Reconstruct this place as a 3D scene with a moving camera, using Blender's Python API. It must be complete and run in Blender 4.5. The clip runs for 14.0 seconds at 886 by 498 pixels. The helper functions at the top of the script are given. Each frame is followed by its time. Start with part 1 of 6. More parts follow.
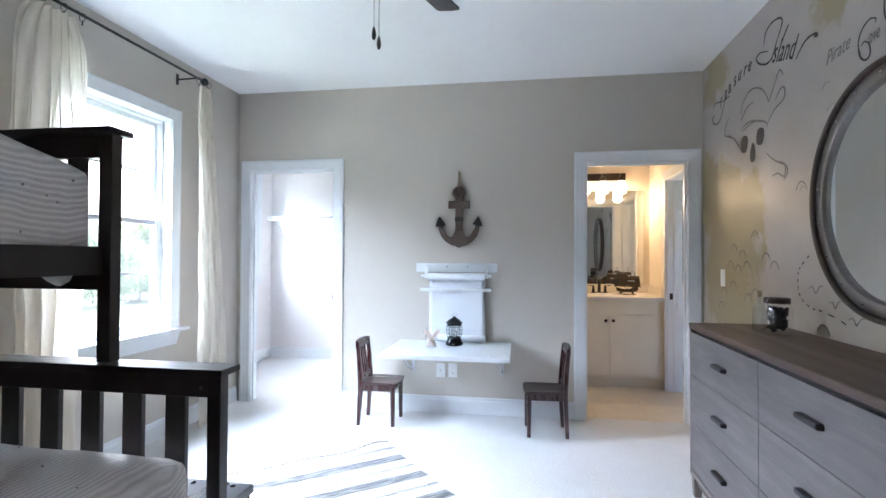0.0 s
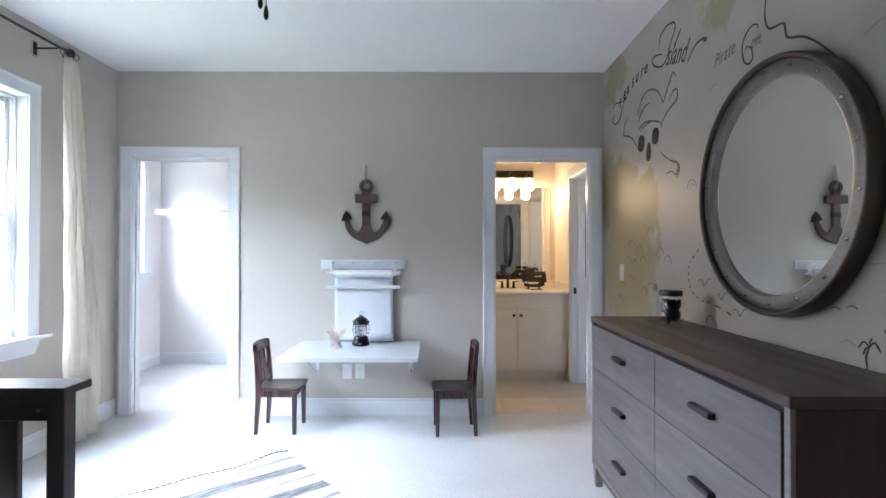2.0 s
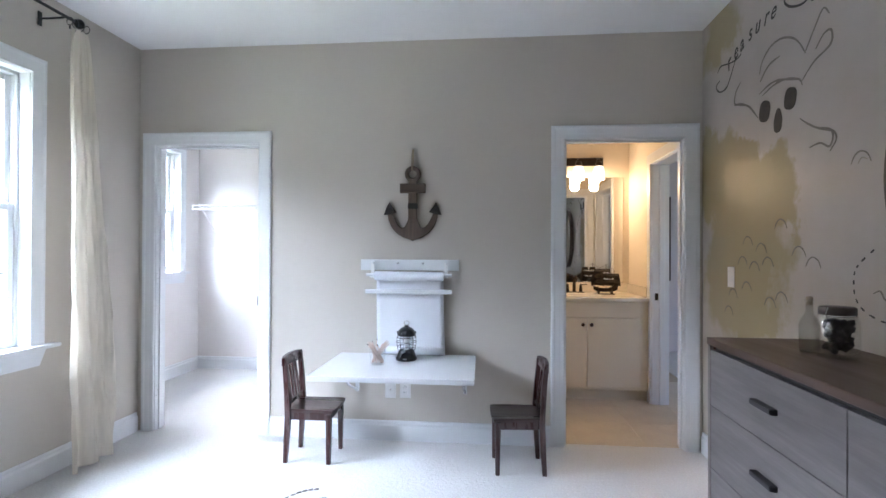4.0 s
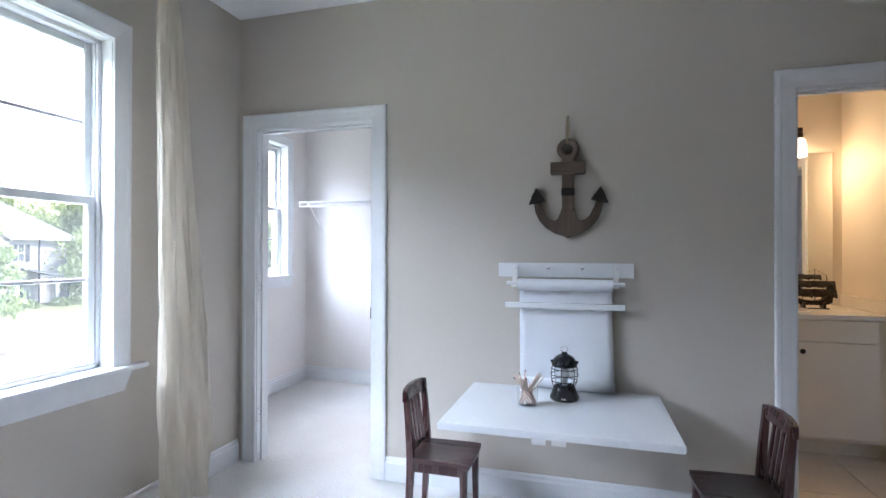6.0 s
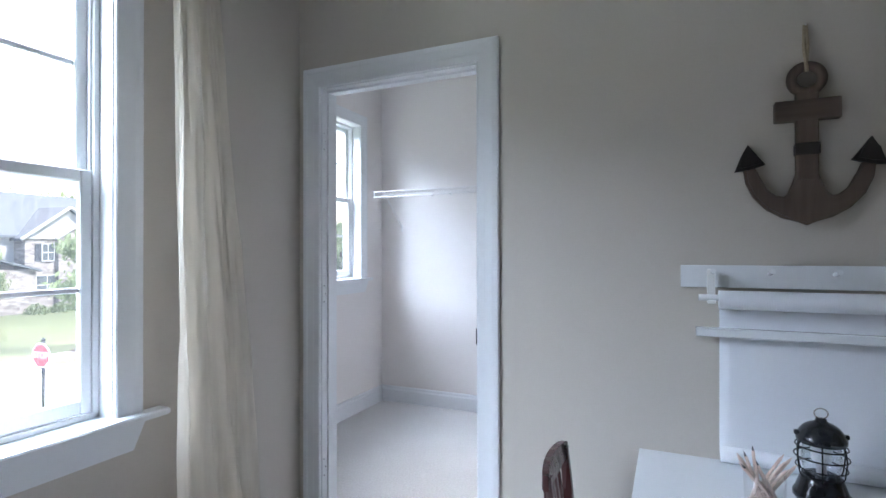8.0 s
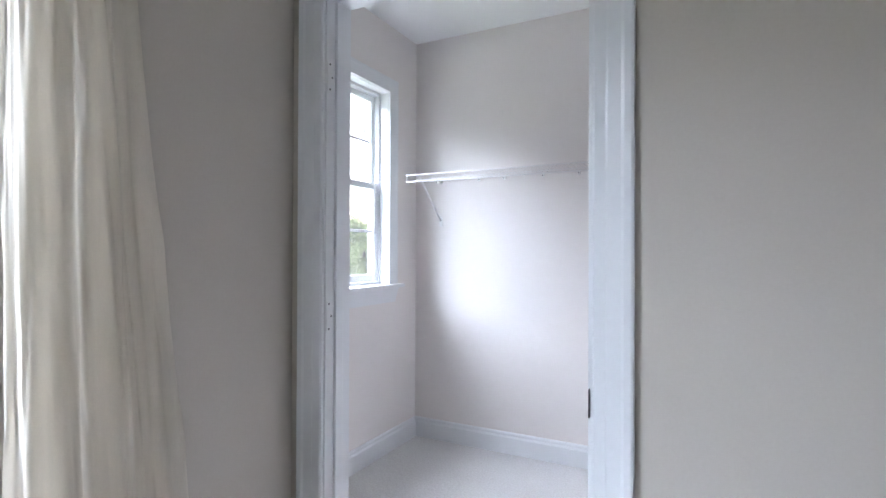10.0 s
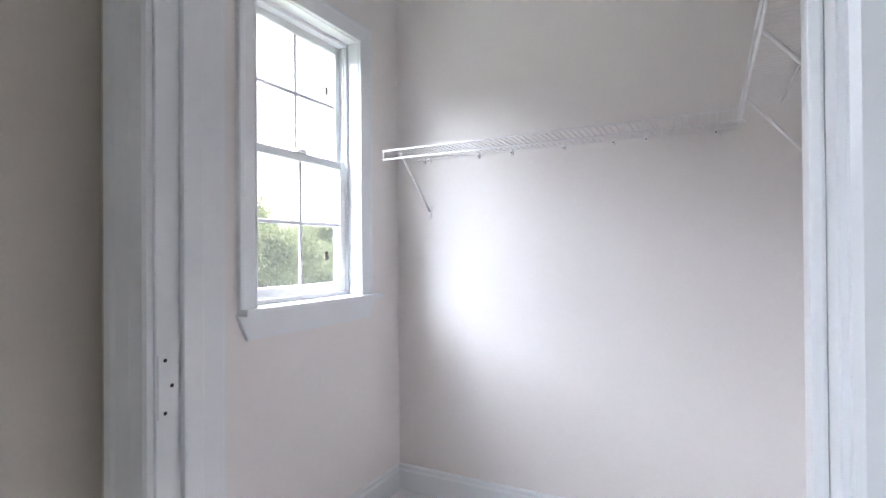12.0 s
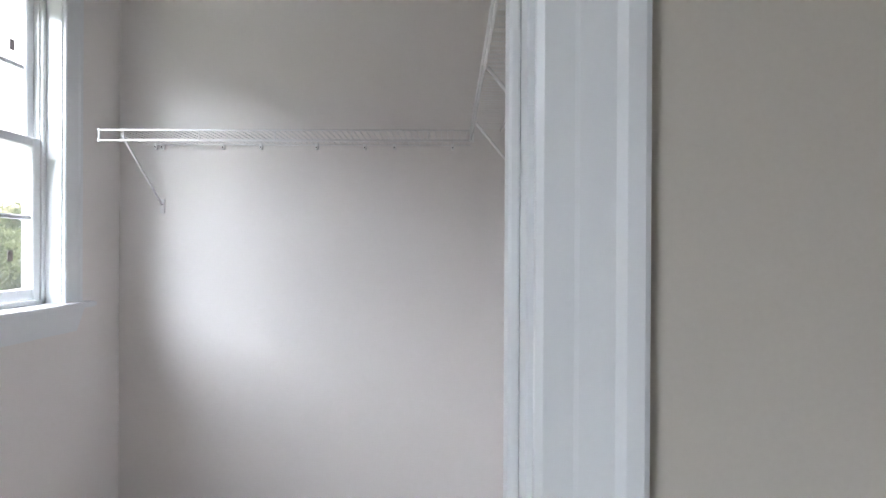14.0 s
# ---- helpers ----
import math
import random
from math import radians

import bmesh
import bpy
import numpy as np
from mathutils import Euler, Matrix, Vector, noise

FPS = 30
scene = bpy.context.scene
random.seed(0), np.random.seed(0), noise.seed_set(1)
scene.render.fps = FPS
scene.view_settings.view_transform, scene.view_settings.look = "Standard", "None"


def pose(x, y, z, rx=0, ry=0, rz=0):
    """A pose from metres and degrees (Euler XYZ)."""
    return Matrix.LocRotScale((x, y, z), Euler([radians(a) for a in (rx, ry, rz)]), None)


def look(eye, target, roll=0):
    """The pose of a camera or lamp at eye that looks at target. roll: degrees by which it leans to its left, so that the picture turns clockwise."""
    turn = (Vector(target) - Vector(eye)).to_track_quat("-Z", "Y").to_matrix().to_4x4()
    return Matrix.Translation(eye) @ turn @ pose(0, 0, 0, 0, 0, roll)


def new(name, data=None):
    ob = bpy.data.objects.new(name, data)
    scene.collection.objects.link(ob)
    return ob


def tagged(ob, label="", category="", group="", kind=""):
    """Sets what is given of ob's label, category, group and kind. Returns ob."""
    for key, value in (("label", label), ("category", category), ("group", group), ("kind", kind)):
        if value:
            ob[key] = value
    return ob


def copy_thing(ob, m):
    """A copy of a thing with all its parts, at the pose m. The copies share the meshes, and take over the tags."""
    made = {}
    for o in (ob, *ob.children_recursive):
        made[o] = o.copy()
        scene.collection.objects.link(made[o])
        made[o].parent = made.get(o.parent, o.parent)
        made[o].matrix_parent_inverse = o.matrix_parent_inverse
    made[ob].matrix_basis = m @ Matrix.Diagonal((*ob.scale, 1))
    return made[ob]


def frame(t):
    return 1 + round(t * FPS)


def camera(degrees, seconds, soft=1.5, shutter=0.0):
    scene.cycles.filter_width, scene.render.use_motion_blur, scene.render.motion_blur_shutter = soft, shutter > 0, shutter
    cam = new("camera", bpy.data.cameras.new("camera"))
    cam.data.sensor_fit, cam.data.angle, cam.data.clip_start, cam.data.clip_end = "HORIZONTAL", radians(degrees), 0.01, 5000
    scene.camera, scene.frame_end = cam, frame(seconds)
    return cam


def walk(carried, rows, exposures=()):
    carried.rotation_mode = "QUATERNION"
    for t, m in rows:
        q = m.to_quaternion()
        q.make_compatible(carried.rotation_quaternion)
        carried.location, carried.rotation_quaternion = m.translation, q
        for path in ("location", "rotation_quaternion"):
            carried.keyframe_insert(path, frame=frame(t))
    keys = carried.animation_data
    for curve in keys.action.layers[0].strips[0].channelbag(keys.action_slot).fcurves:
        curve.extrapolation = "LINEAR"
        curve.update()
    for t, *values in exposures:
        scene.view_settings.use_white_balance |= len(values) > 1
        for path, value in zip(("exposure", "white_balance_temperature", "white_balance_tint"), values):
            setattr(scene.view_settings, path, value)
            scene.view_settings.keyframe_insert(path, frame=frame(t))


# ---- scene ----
cam = camera(81.6, 14.0)

PATH = [
    (0, (2.55, -4.224, 1.281), (2.225, -2.251, 1.314), 0.3),
    (0.5, (2.554, -4.225, 1.27), (2.417, -2.23, 1.305), 0.3),
    (1, (2.563, -4.215, 1.267), (2.537, -2.216, 1.302), 0.2),
    (1.5, (2.565, -4.182, 1.274), (2.573, -2.182, 1.302), 0.2),
    (2, (2.588, -4.09, 1.272), (2.594, -2.091, 1.295), 0.1),
    (2.5, (2.621, -3.971, 1.273), (2.61, -1.971, 1.295), 0.2),
    (5, (2.365, -3.079, 1.283), (1.985, -1.116, 1.292), 0.1),
    (5.5, (2.26, -2.885, 1.28), (1.775, -0.945, 1.292), 0.1),
    (6, (2.114, -2.711, 1.285), (1.552, -0.792, 1.3), 0.1),
    (6.5, (1.993, -2.535, 1.279), (1.366, -0.636, 1.296), 0.0),
    (7, (1.882, -2.311, 1.273), (1.196, -0.432, 1.29), -0.1),
    (7.5, (1.761, -2.119, 1.283), (1.007, -0.266, 1.299), -0.2),
    (8, (1.605, -1.938, 1.278), (0.791, -0.112, 1.291), -0.1),
    (8.2, (1.537, -1.866, 1.276), (0.699, -0.049, 1.292), -0.2),
    (10.3, (1.054, -1.065, 1.28), (0.125, 0.706, 1.291), 0.1),
    (10.5, (1.001, -0.994, 1.283), (0.071, 0.777, 1.294), -0.1),
    (11, (0.921, -0.825, 1.284), (-0.009, 0.946, 1.296), -0.1),
    (11.5, (0.86, -0.612, 1.281), (-0.065, 1.161, 1.294), -0.3),
    (12, (0.81, -0.446, 1.272), (-0.114, 1.328, 1.287), -0.4),
    (12.5, (0.706, -0.253, 1.265), (-0.212, 1.523, 1.278), -0.6),
    (12.7, (0.652, -0.251, 1.241), (-0.061, 1.617, 1.29), -0.5),
    (13, (0.688, -0.329, 1.257), (0.083, 1.578, 1.287), -0.1),
    (13.5, (0.756, -0.401, 1.283), (0.422, 1.571, 1.285), 0.4),
    (14, (0.827, -0.42, 1.298), (0.798, 1.58, 1.295), 0.3),
]
EXPOSURES = [
    (0.0, 3.34, 5820, 12),
    (2.5, 3.18, 5890, 13),
    (5.0, 2.88, 6030, 15),
    (7.5, 2.22, 5960, 13),
    (8.2, 2.14, 5980, 13),
    (10.5, 2.30, 6350, 16),
    (12.5, 2.16, 6650, 16),
    (14.0, 1.86, 6800, 13),
]
walk(cam, [(t, look(eye, target, roll)) for t, eye, target, roll in PATH], EXPOSURES)

# ------------------------------------------------------------------ light
SKY_STRENGTH = 0.15
SUN_STRENGTH = 3.0
WINDOW_WATTS = 19500.0
BATH_WATTS = 1.0
SHADE_GLOW = 0.32

world = bpy.data.worlds.new("overcast_sky")
world.use_nodes = True
scene.world = world
wn, wl = world.node_tree.nodes, world.node_tree.links
sky = wn.new("ShaderNodeTexSky")
sky.sky_type = "NISHITA"
sky.sun_disc = False
sky.sun_elevation = radians(48)
sky.sun_rotation = radians(-60)
sky.air_density = 1.0
sky.dust_density = 4.0
wl.new(sky.outputs[0], wn["Background"].inputs[0])
wn["Background"].inputs[1].default_value = SKY_STRENGTH

sun_data = bpy.data.lights.new("sun", "SUN")
sun_data.energy, sun_data.angle, sun_data.color = SUN_STRENGTH, radians(14), (1.0, 0.95, 0.88)
new("sun", sun_data).matrix_world = look((30, 20, 40), (0, 10, 0))

# the bright sky over the street, in front of both windows
sky_data = bpy.data.lights.new("window_skylight", "AREA")
sky_data.shape, sky_data.size, sky_data.size_y = "RECTANGLE", 42.0, 20.0
sky_data.energy, sky_data.color = WINDOW_WATTS, (0.78, 0.88, 1.0)
new("window_skylight", sky_data).matrix_world = look((-12.0, -3.5, 14.5), (0.0, -0.5, 1.3))

# ------------------------------------------------------------------ materials
def graph(name):
    m = bpy.data.materials.new(name)
    m.use_nodes = True
    nt = m.node_tree
    return m, nt.nodes, nt.links, nt.nodes["Principled BSDF"]


def mixed(nodes, links, fac, a, b):
    """A colour mix; fac, a and b are sockets or values."""
    n = nodes.new("ShaderNodeMix")
    n.data_type = "RGBA"
    for sock, v in ((n.inputs[0], fac), (n.inputs[6], a), (n.inputs[7], b)):
        if isinstance(v, bpy.types.NodeSocket):
            links.new(v, sock)
        else:
            sock.default_value = (*v, 1) if isinstance(v, tuple) else v
    return n.outputs[2]


def calc(nodes, links, op, a, b=0.0, c=0.0):
    n = nodes.new("ShaderNodeMath")
    n.operation = op
    for sock, v in zip(n.inputs, (a, b, c)):
        if isinstance(v, bpy.types.NodeSocket):
            links.new(v, sock)
        else:
            sock.default_value = v
    return n.outputs[0]


def grain(nodes, links, scale, detail=4.0, stretch=(1, 1, 1), low=0.3, high=0.7):
    """Noise in the object's own metres, spread to 0..1."""
    co = nodes.new("ShaderNodeTexCoord")
    mp = nodes.new("ShaderNodeMapping")
    mp.inputs["Scale"].default_value = stretch
    links.new(co.outputs["Object"], mp.inputs[0])
    t = nodes.new("ShaderNodeTexNoise")
    t.inputs["Scale"].default_value, t.inputs["Detail"].default_value = scale, detail
    links.new(mp.outputs[0], t.inputs["Vector"])
    r = nodes.new("ShaderNodeMapRange")
    r.inputs[1].default_value, r.inputs[2].default_value = low, high
    links.new(t.outputs[0], r.inputs[0])
    return r.outputs[0]


def bump(nodes, links, height, strength, distance):
    b = nodes.new("ShaderNodeBump")
    b.inputs["Strength"].default_value, b.inputs["Distance"].default_value = strength, distance
    links.new(height, b.inputs["Height"])
    return b.outputs[0]


def surface(name, base, other, rough=0.5, scale=3.0, fine=60.0, stretch=(1, 1, 1), metal=0.0, relief=0.1, depth=0.002,
            rough_spread=0.08, spec=0.5, coat=0.0):
    """Two tones mixed by broad noise, fine grain in the tone, the gloss and the relief."""
    m, n, l, p = graph(name)
    broad = grain(n, l, scale, 3.0, stretch)
    small = grain(n, l, fine, 6.0, stretch)
    both = calc(n, l, "ADD", calc(n, l, "MULTIPLY", broad, 0.65), calc(n, l, "MULTIPLY", small, 0.35))
    l.new(mixed(n, l, both, base, other), p.inputs["Base Color"])
    l.new(calc(n, l, "MULTIPLY_ADD", broad, rough_spread, rough - rough_spread / 2), p.inputs["Roughness"])
    p.inputs["Metallic"].default_value = metal
    p.inputs["Specular IOR Level"].default_value = spec
    p.inputs["Coat Weight"].default_value = coat
    if relief:
        l.new(bump(n, l, small, relief, depth), p.inputs["Normal"])
    return m


def wood(name, dark, light, rough=0.4, along="y", scale=9.0, coat=0.0, relief=0.12):
    """Long grain along one axis, with broad tone changes."""
    m, n, l, p = graph(name)
    k = {"x": (0.08, 1, 1), "y": (1, 0.08, 1), "z": (1, 1, 0.08)}[along]
    lines = grain(n, l, scale * 6, 8.0, k, 0.35, 0.65)
    broad = grain(n, l, scale * 0.4, 3.0, k)
    tone = calc(n, l, "ADD", calc(n, l, "MULTIPLY", lines, 0.5), calc(n, l, "MULTIPLY", broad, 0.5))
    l.new(mixed(n, l, tone, dark, light), p.inputs["Base Color"])
    l.new(calc(n, l, "MULTIPLY_ADD", lines, 0.12, rough - 0.06), p.inputs["Roughness"])
    l.new(bump(n, l, lines, relief, 0.001), p.inputs["Normal"])
    p.inputs["Coat Weight"].default_value = coat
    return m


def washed_wood(name, dark, light):
    """Grey wash brushed along y over dark grain: broad blotches, slanting scrapes and fine lines."""
    m, n, l, p = graph(name)
    blotch = grain(n, l, 3.2, 5.0, (1, 0.45, 1), 0.32, 0.68)
    scrape = grain(n, l, 30.0, 7.0, (1, 0.10, 1), 0.38, 0.66)
    fine = grain(n, l, 150.0, 6.0, (1, 0.05, 1), 0.35, 0.65)
    tone = calc(n, l, "ADD", calc(n, l, "MULTIPLY", blotch, 0.5), calc(n, l, "ADD", calc(n, l, "MULTIPLY", scrape, 0.33), calc(n, l, "MULTIPLY", fine, 0.17)))
    l.new(mixed(n, l, tone, dark, light), p.inputs["Base Color"])
    l.new(calc(n, l, "MULTIPLY_ADD", blotch, 0.16, 0.40), p.inputs["Roughness"])
    l.new(bump(n, l, fine, 0.10, 0.001), p.inputs["Normal"])
    return m


def carpet_material(name, base, other):
    m, n, l, p = graph(name)
    broad = grain(n, l, 2.2, 4.0)
    tuft = grain(n, l, 95.0, 5.0)
    fibre = grain(n, l, 260.0, 3.0)
    tone = calc(n, l, "ADD", calc(n, l, "MULTIPLY", broad, 0.35), calc(n, l, "MULTIPLY", tuft, 0.65))
    l.new(mixed(n, l, tone, base, other), p.inputs["Base Color"])
    p.inputs["Roughness"].default_value = 0.98
    p.inputs["Specular IOR Level"].default_value = 0.1
    p.inputs["Sheen Weight"].default_value = 0.25
    clump = grain(n, l, 38.0, 5.0, (1, 1, 1), 0.3, 0.7)
    h = calc(n, l, "ADD", calc(n, l, "MULTIPLY", clump, 0.6), calc(n, l, "ADD", calc(n, l, "MULTIPLY", tuft, 0.3), calc(n, l, "MULTIPLY", fibre, 0.1)))
    l.new(bump(n, l, h, 0.5, 0.006), p.inputs["Normal"])
    return m


def glass_material(name, tint=(1, 1, 1), gloss=0.6, glare=0.0):
    m, n, l, p = graph(name)
    n.remove(p)
    clear, shine, fres, mix = (n.new(k) for k in ("ShaderNodeBsdfTransparent", "ShaderNodeBsdfGlossy", "ShaderNodeLayerWeight", "ShaderNodeMixShader"))
    clear.inputs[0].default_value = (*tint, 1)
    shine.inputs["Roughness"].default_value = 0.02
    l.new(calc(n, l, "MULTIPLY_ADD", calc(n, l, "POWER", fres.outputs[1], 3.5), gloss, 0.03), mix.inputs[0])
    l.new(clear.outputs[0], mix.inputs[1])
    l.new(shine.outputs[0], mix.inputs[2])
    # A small white translucent share imitates lens glare over the bright view outdoors.
    haze, veil = n.new("ShaderNodeBsdfTranslucent"), n.new("ShaderNodeMixShader")
    haze.inputs[0].default_value = (0.9, 0.92, 0.95, 1)
    veil.inputs[0].default_value = glare
    l.new(mix.outputs[0], veil.inputs[1])
    l.new(haze.outputs[0], veil.inputs[2])
    l.new(veil.outputs[0], n["Material Output"].inputs[0])
    return m


def sheer_material(name, colour, clear):
    """Thin woven cloth: lit from both sides, partly open between the threads."""
    m, n, l, p = graph(name)
    weave = grain(n, l, 900.0, 1.0, (1, 1, 0.25))
    slub = grain(n, l, 30.0, 4.0, (1, 1, 0.06))
    col = mixed(n, l, slub, colour, tuple(c * 0.86 for c in colour))
    l.new(col, p.inputs["Base Color"])
    p.inputs["Roughness"].default_value = 0.95
    p.inputs["Specular IOR Level"].default_value = 0.1
    l.new(bump(n, l, slub, 0.35, 0.002), p.inputs["Normal"])
    trans, clr = n.new("ShaderNodeBsdfTranslucent"), n.new("ShaderNodeBsdfTransparent")
    l.new(col, trans.inputs[0])
    a, b = n.new("ShaderNodeMixShader"), n.new("ShaderNodeMixShader")
    a.inputs[0].default_value = 0.55
    l.new(p.outputs[0], a.inputs[1])
    l.new(trans.outputs[0], a.inputs[2])
    l.new(calc(n, l, "MULTIPLY_ADD", weave, 0.04, clear + 0.05), b.inputs[0])
    l.new(a.outputs[0], b.inputs[1])
    l.new(clr.outputs[0], b.inputs[2])
    l.new(b.outputs[0], n["Material Output"].inputs[0])
    return m


def glow_material(name, colour, strength):
    m, n, l, p = graph(name)
    p.inputs["Base Color"].default_value = (0.9, 0.88, 0.84, 1)
    p.inputs["Emission Color"].default_value = (*colour, 1)
    p.inputs["Emission Strength"].default_value = strength
    return m


def mural_material(name):
    """Cream wall paint with washes of olive and tan that have ragged edges."""
    m, n, l, p = graph(name)
    co = n.new("ShaderNodeTexCoord")
    warp = n.new("ShaderNodeTexNoise")
    warp.inputs["Scale"].default_value, warp.inputs["Detail"].default_value = 4.5, 6.0
    l.new(co.outputs["Object"], warp.inputs["Vector"])
    sep = n.new("ShaderNodeSeparateXYZ")
    l.new(co.outputs["Object"], sep.inputs[0])
    wsep = n.new("ShaderNodeSeparateXYZ")
    l.new(warp.outputs["Color"], wsep.inputs[0])
    ragged = grain(n, l, 22.0, 5.0, (1, 1, 1), 0.3, 0.7)
    yy = calc(n, l, "ADD", sep.outputs[1], calc(n, l, "ADD", calc(n, l, "MULTIPLY_ADD", wsep.outputs[0], 0.5, -0.25), calc(n, l, "MULTIPLY_ADD", ragged, 0.05, -0.025)))
    zz = calc(n, l, "ADD", sep.outputs[2], calc(n, l, "ADD", calc(n, l, "MULTIPLY_ADD", wsep.outputs[1], 0.5, -0.25), calc(n, l, "MULTIPLY_ADD", ragged, 0.05, -0.025)))

    def blob(cy, cz, ry, rz, soft=0.25):
        a = calc(n, l, "DIVIDE", calc(n, l, "SUBTRACT", yy, cy), ry)
        b = calc(n, l, "DIVIDE", calc(n, l, "SUBTRACT", zz, cz), rz)
        d = calc(n, l, "SQRT", calc(n, l, "ADD", calc(n, l, "MULTIPLY", a, a), calc(n, l, "MULTIPLY", b, b)))
        r = n.new("ShaderNodeMapRange")
        r.inputs[1].default_value, r.inputs[2].default_value, r.inputs[3].default_value, r.inputs[4].default_value = 1.0 - soft, 1.0, 1.0, 0.0
        l.new(d, r.inputs[0])
        return r.outputs[0]

    def union(parts):
        out = parts[0]
        for q in parts[1:]:
            out = calc(n, l, "MAXIMUM", out, q)
        return out

    olive = union([blob(-0.60, 1.58, 0.52, 0.32, 0.12), blob(-0.48, 1.20, 0.52, 0.45, 0.2), blob(-0.2, 1.75, 0.3, 0.3, 0.2), blob(-1.70, 2.45, 0.16, 0.2, 0.5), blob(-0.28, 2.6, 0.3, 0.22, 0.4)])
    tan = union([blob(-1.1, 1.0, 0.5, 0.22, 0.6), blob(-2.4, 2.6, 0.7, 0.35, 0.7), blob(-2.9, 1.2, 0.5, 0.5, 0.7), blob(-1.75, 0.97, 0.55, 0.13, 0.5), blob(-0.15, 0.5, 0.3, 0.6, 0.5)])
    tone = grain(n, l, 1.6, 4.0)
    spots = grain(n, l, 9.0, 6.0, (1, 1, 1), 0.45, 0.75)
    col = mixed(n, l, tone, (0.40, 0.362, 0.325), (0.47, 0.43, 0.39))
    col = mixed(n, l, calc(n, l, "MULTIPLY", tan, 0.7), col, (0.42, 0.36, 0.28))
    col = mixed(n, l, calc(n, l, "MULTIPLY", olive, 0.9), col, (0.32, 0.265, 0.135))
    col = mixed(n, l, calc(n, l, "MULTIPLY", spots, 0.14), col, (0.34, 0.29, 0.22))
    l.new(col, p.inputs["Base Color"])
    p.inputs["Roughness"].default_value = 0.42
    fine = grain(n, l, 120.0, 4.0)
    l.new(bump(n, l, fine, 0.06, 0.001), p.inputs["Normal"])
    return m


def rug_material(name):
    """Woven white cotton with grey bands across it, thick and thin by turns."""
    m, n, l, p = graph(name)
    co = n.new("ShaderNodeTexCoord")
    sep = n.new("ShaderNodeSeparateXYZ")
    l.new(co.outputs["Object"], sep.inputs[0])
    ragged = grain(n, l, 40.0, 3.0, (1, 0.15, 1), 0.3, 0.7)
    u = calc(n, l, "ADD", sep.outputs[0], calc(n, l, "MULTIPLY_ADD", ragged, 0.012, -0.006))
    u = calc(n, l, "MULTIPLY", calc(n, l, "FRACT", calc(n, l, "DIVIDE", u, 0.29)), 0.29)
    thick = calc(n, l, "COMPARE", u, 0.236, 0.045)
    thin = calc(n, l, "MAXIMUM", calc(n, l, "COMPARE", u, 0.090, 0.006), calc(n, l, "COMPARE", u, 0.104, 0.004))
    thread = grain(n, l, 160.0, 2.0, (1, 0.06, 1), 0.3, 0.7)
    band = calc(n, l, "MULTIPLY", calc(n, l, "MAXIMUM", thick, calc(n, l, "MULTIPLY", thin, 0.9)), calc(n, l, "MULTIPLY_ADD", thread, 0.5, 0.5))
    white = mixed(n, l, thread, (0.72, 0.71, 0.69), (0.62, 0.61, 0.59))
    l.new(mixed(n, l, band, white, (0.070, 0.078, 0.086)), p.inputs["Base Color"])
    p.inputs["Roughness"].default_value = 0.95
    l.new(bump(n, l, thread, 0.5, 0.002), p.inputs["Normal"])
    return m


def quilt_material(name):
    """Cream cotton with fine ribs."""
    m, n, l, p = graph(name)
    co = n.new("ShaderNodeTexCoord")
    sep = n.new("ShaderNodeSeparateXYZ")
    l.new(co.outputs["Object"], sep.inputs[0])
    sway = grain(n, l, 5.0, 2.0, (1, 1, 1), 0.2, 0.8)
    across = calc(n, l, "ADD", calc(n, l, "ADD", sep.outputs[0], calc(n, l, "MULTIPLY", sep.outputs[2], 1.0)), calc(n, l, "MULTIPLY", sway, 0.03))
    rib = calc(n, l, "MULTIPLY_ADD", calc(n, l, "SINE", calc(n, l, "MULTIPLY", across, 330.0)), 0.5, 0.5)
    fine = grain(n, l, 300.0, 3.0)
    tone = calc(n, l, "ADD", calc(n, l, "MULTIPLY", rib, 0.65), calc(n, l, "MULTIPLY", fine, 0.35))
    l.new(mixed(n, l, tone, (0.60, 0.55, 0.51), (0.90, 0.87, 0.84)), p.inputs["Base Color"])
    p.inputs["Roughness"].default_value = 0.95
    p.inputs["Sheen Weight"].default_value = 0.2
    l.new(bump(n, l, tone, 0.6, 0.004), p.inputs["Normal"])
    return m


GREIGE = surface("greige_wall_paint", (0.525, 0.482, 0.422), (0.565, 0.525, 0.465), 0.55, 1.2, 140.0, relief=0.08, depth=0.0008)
# Closet walls: wall colour lifted so the closet holds more bounced light.
CLOSET_BRIGHTENED = surface("brightened_closet_wall", (0.77, 0.735, 0.715), (0.81, 0.775, 0.755), 0.55, 1.2, 140.0, relief=0.08, depth=0.0008)
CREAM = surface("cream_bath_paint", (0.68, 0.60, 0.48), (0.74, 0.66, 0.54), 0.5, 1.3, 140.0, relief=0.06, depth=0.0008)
HALL = surface("grey_hall_paint", (0.66, 0.63, 0.67), (0.72, 0.69, 0.73), 0.55, 1.3, 140.0, relief=0.06, depth=0.0008)
MURAL = mural_material("mural_paint")
CEIL = surface("ceiling_white", (0.82, 0.83, 0.84), (0.87, 0.88, 0.885), 0.85, 1.5, 90.0, relief=0.15, depth=0.001)
TRIM = surface("white_trim_gloss", (0.76, 0.78, 0.80), (0.785, 0.803, 0.82), 0.30, 4.0, 90.0, relief=0.03, rough_spread=0.02, depth=0.0006)
VINYL = surface("white_window_vinyl", (0.78, 0.80, 0.81), (0.83, 0.84, 0.85), 0.35, 5.0, 120.0, relief=0.02)
CARPET = carpet_material("white_carpet", (0.58, 0.57, 0.56), (0.76, 0.755, 0.75))
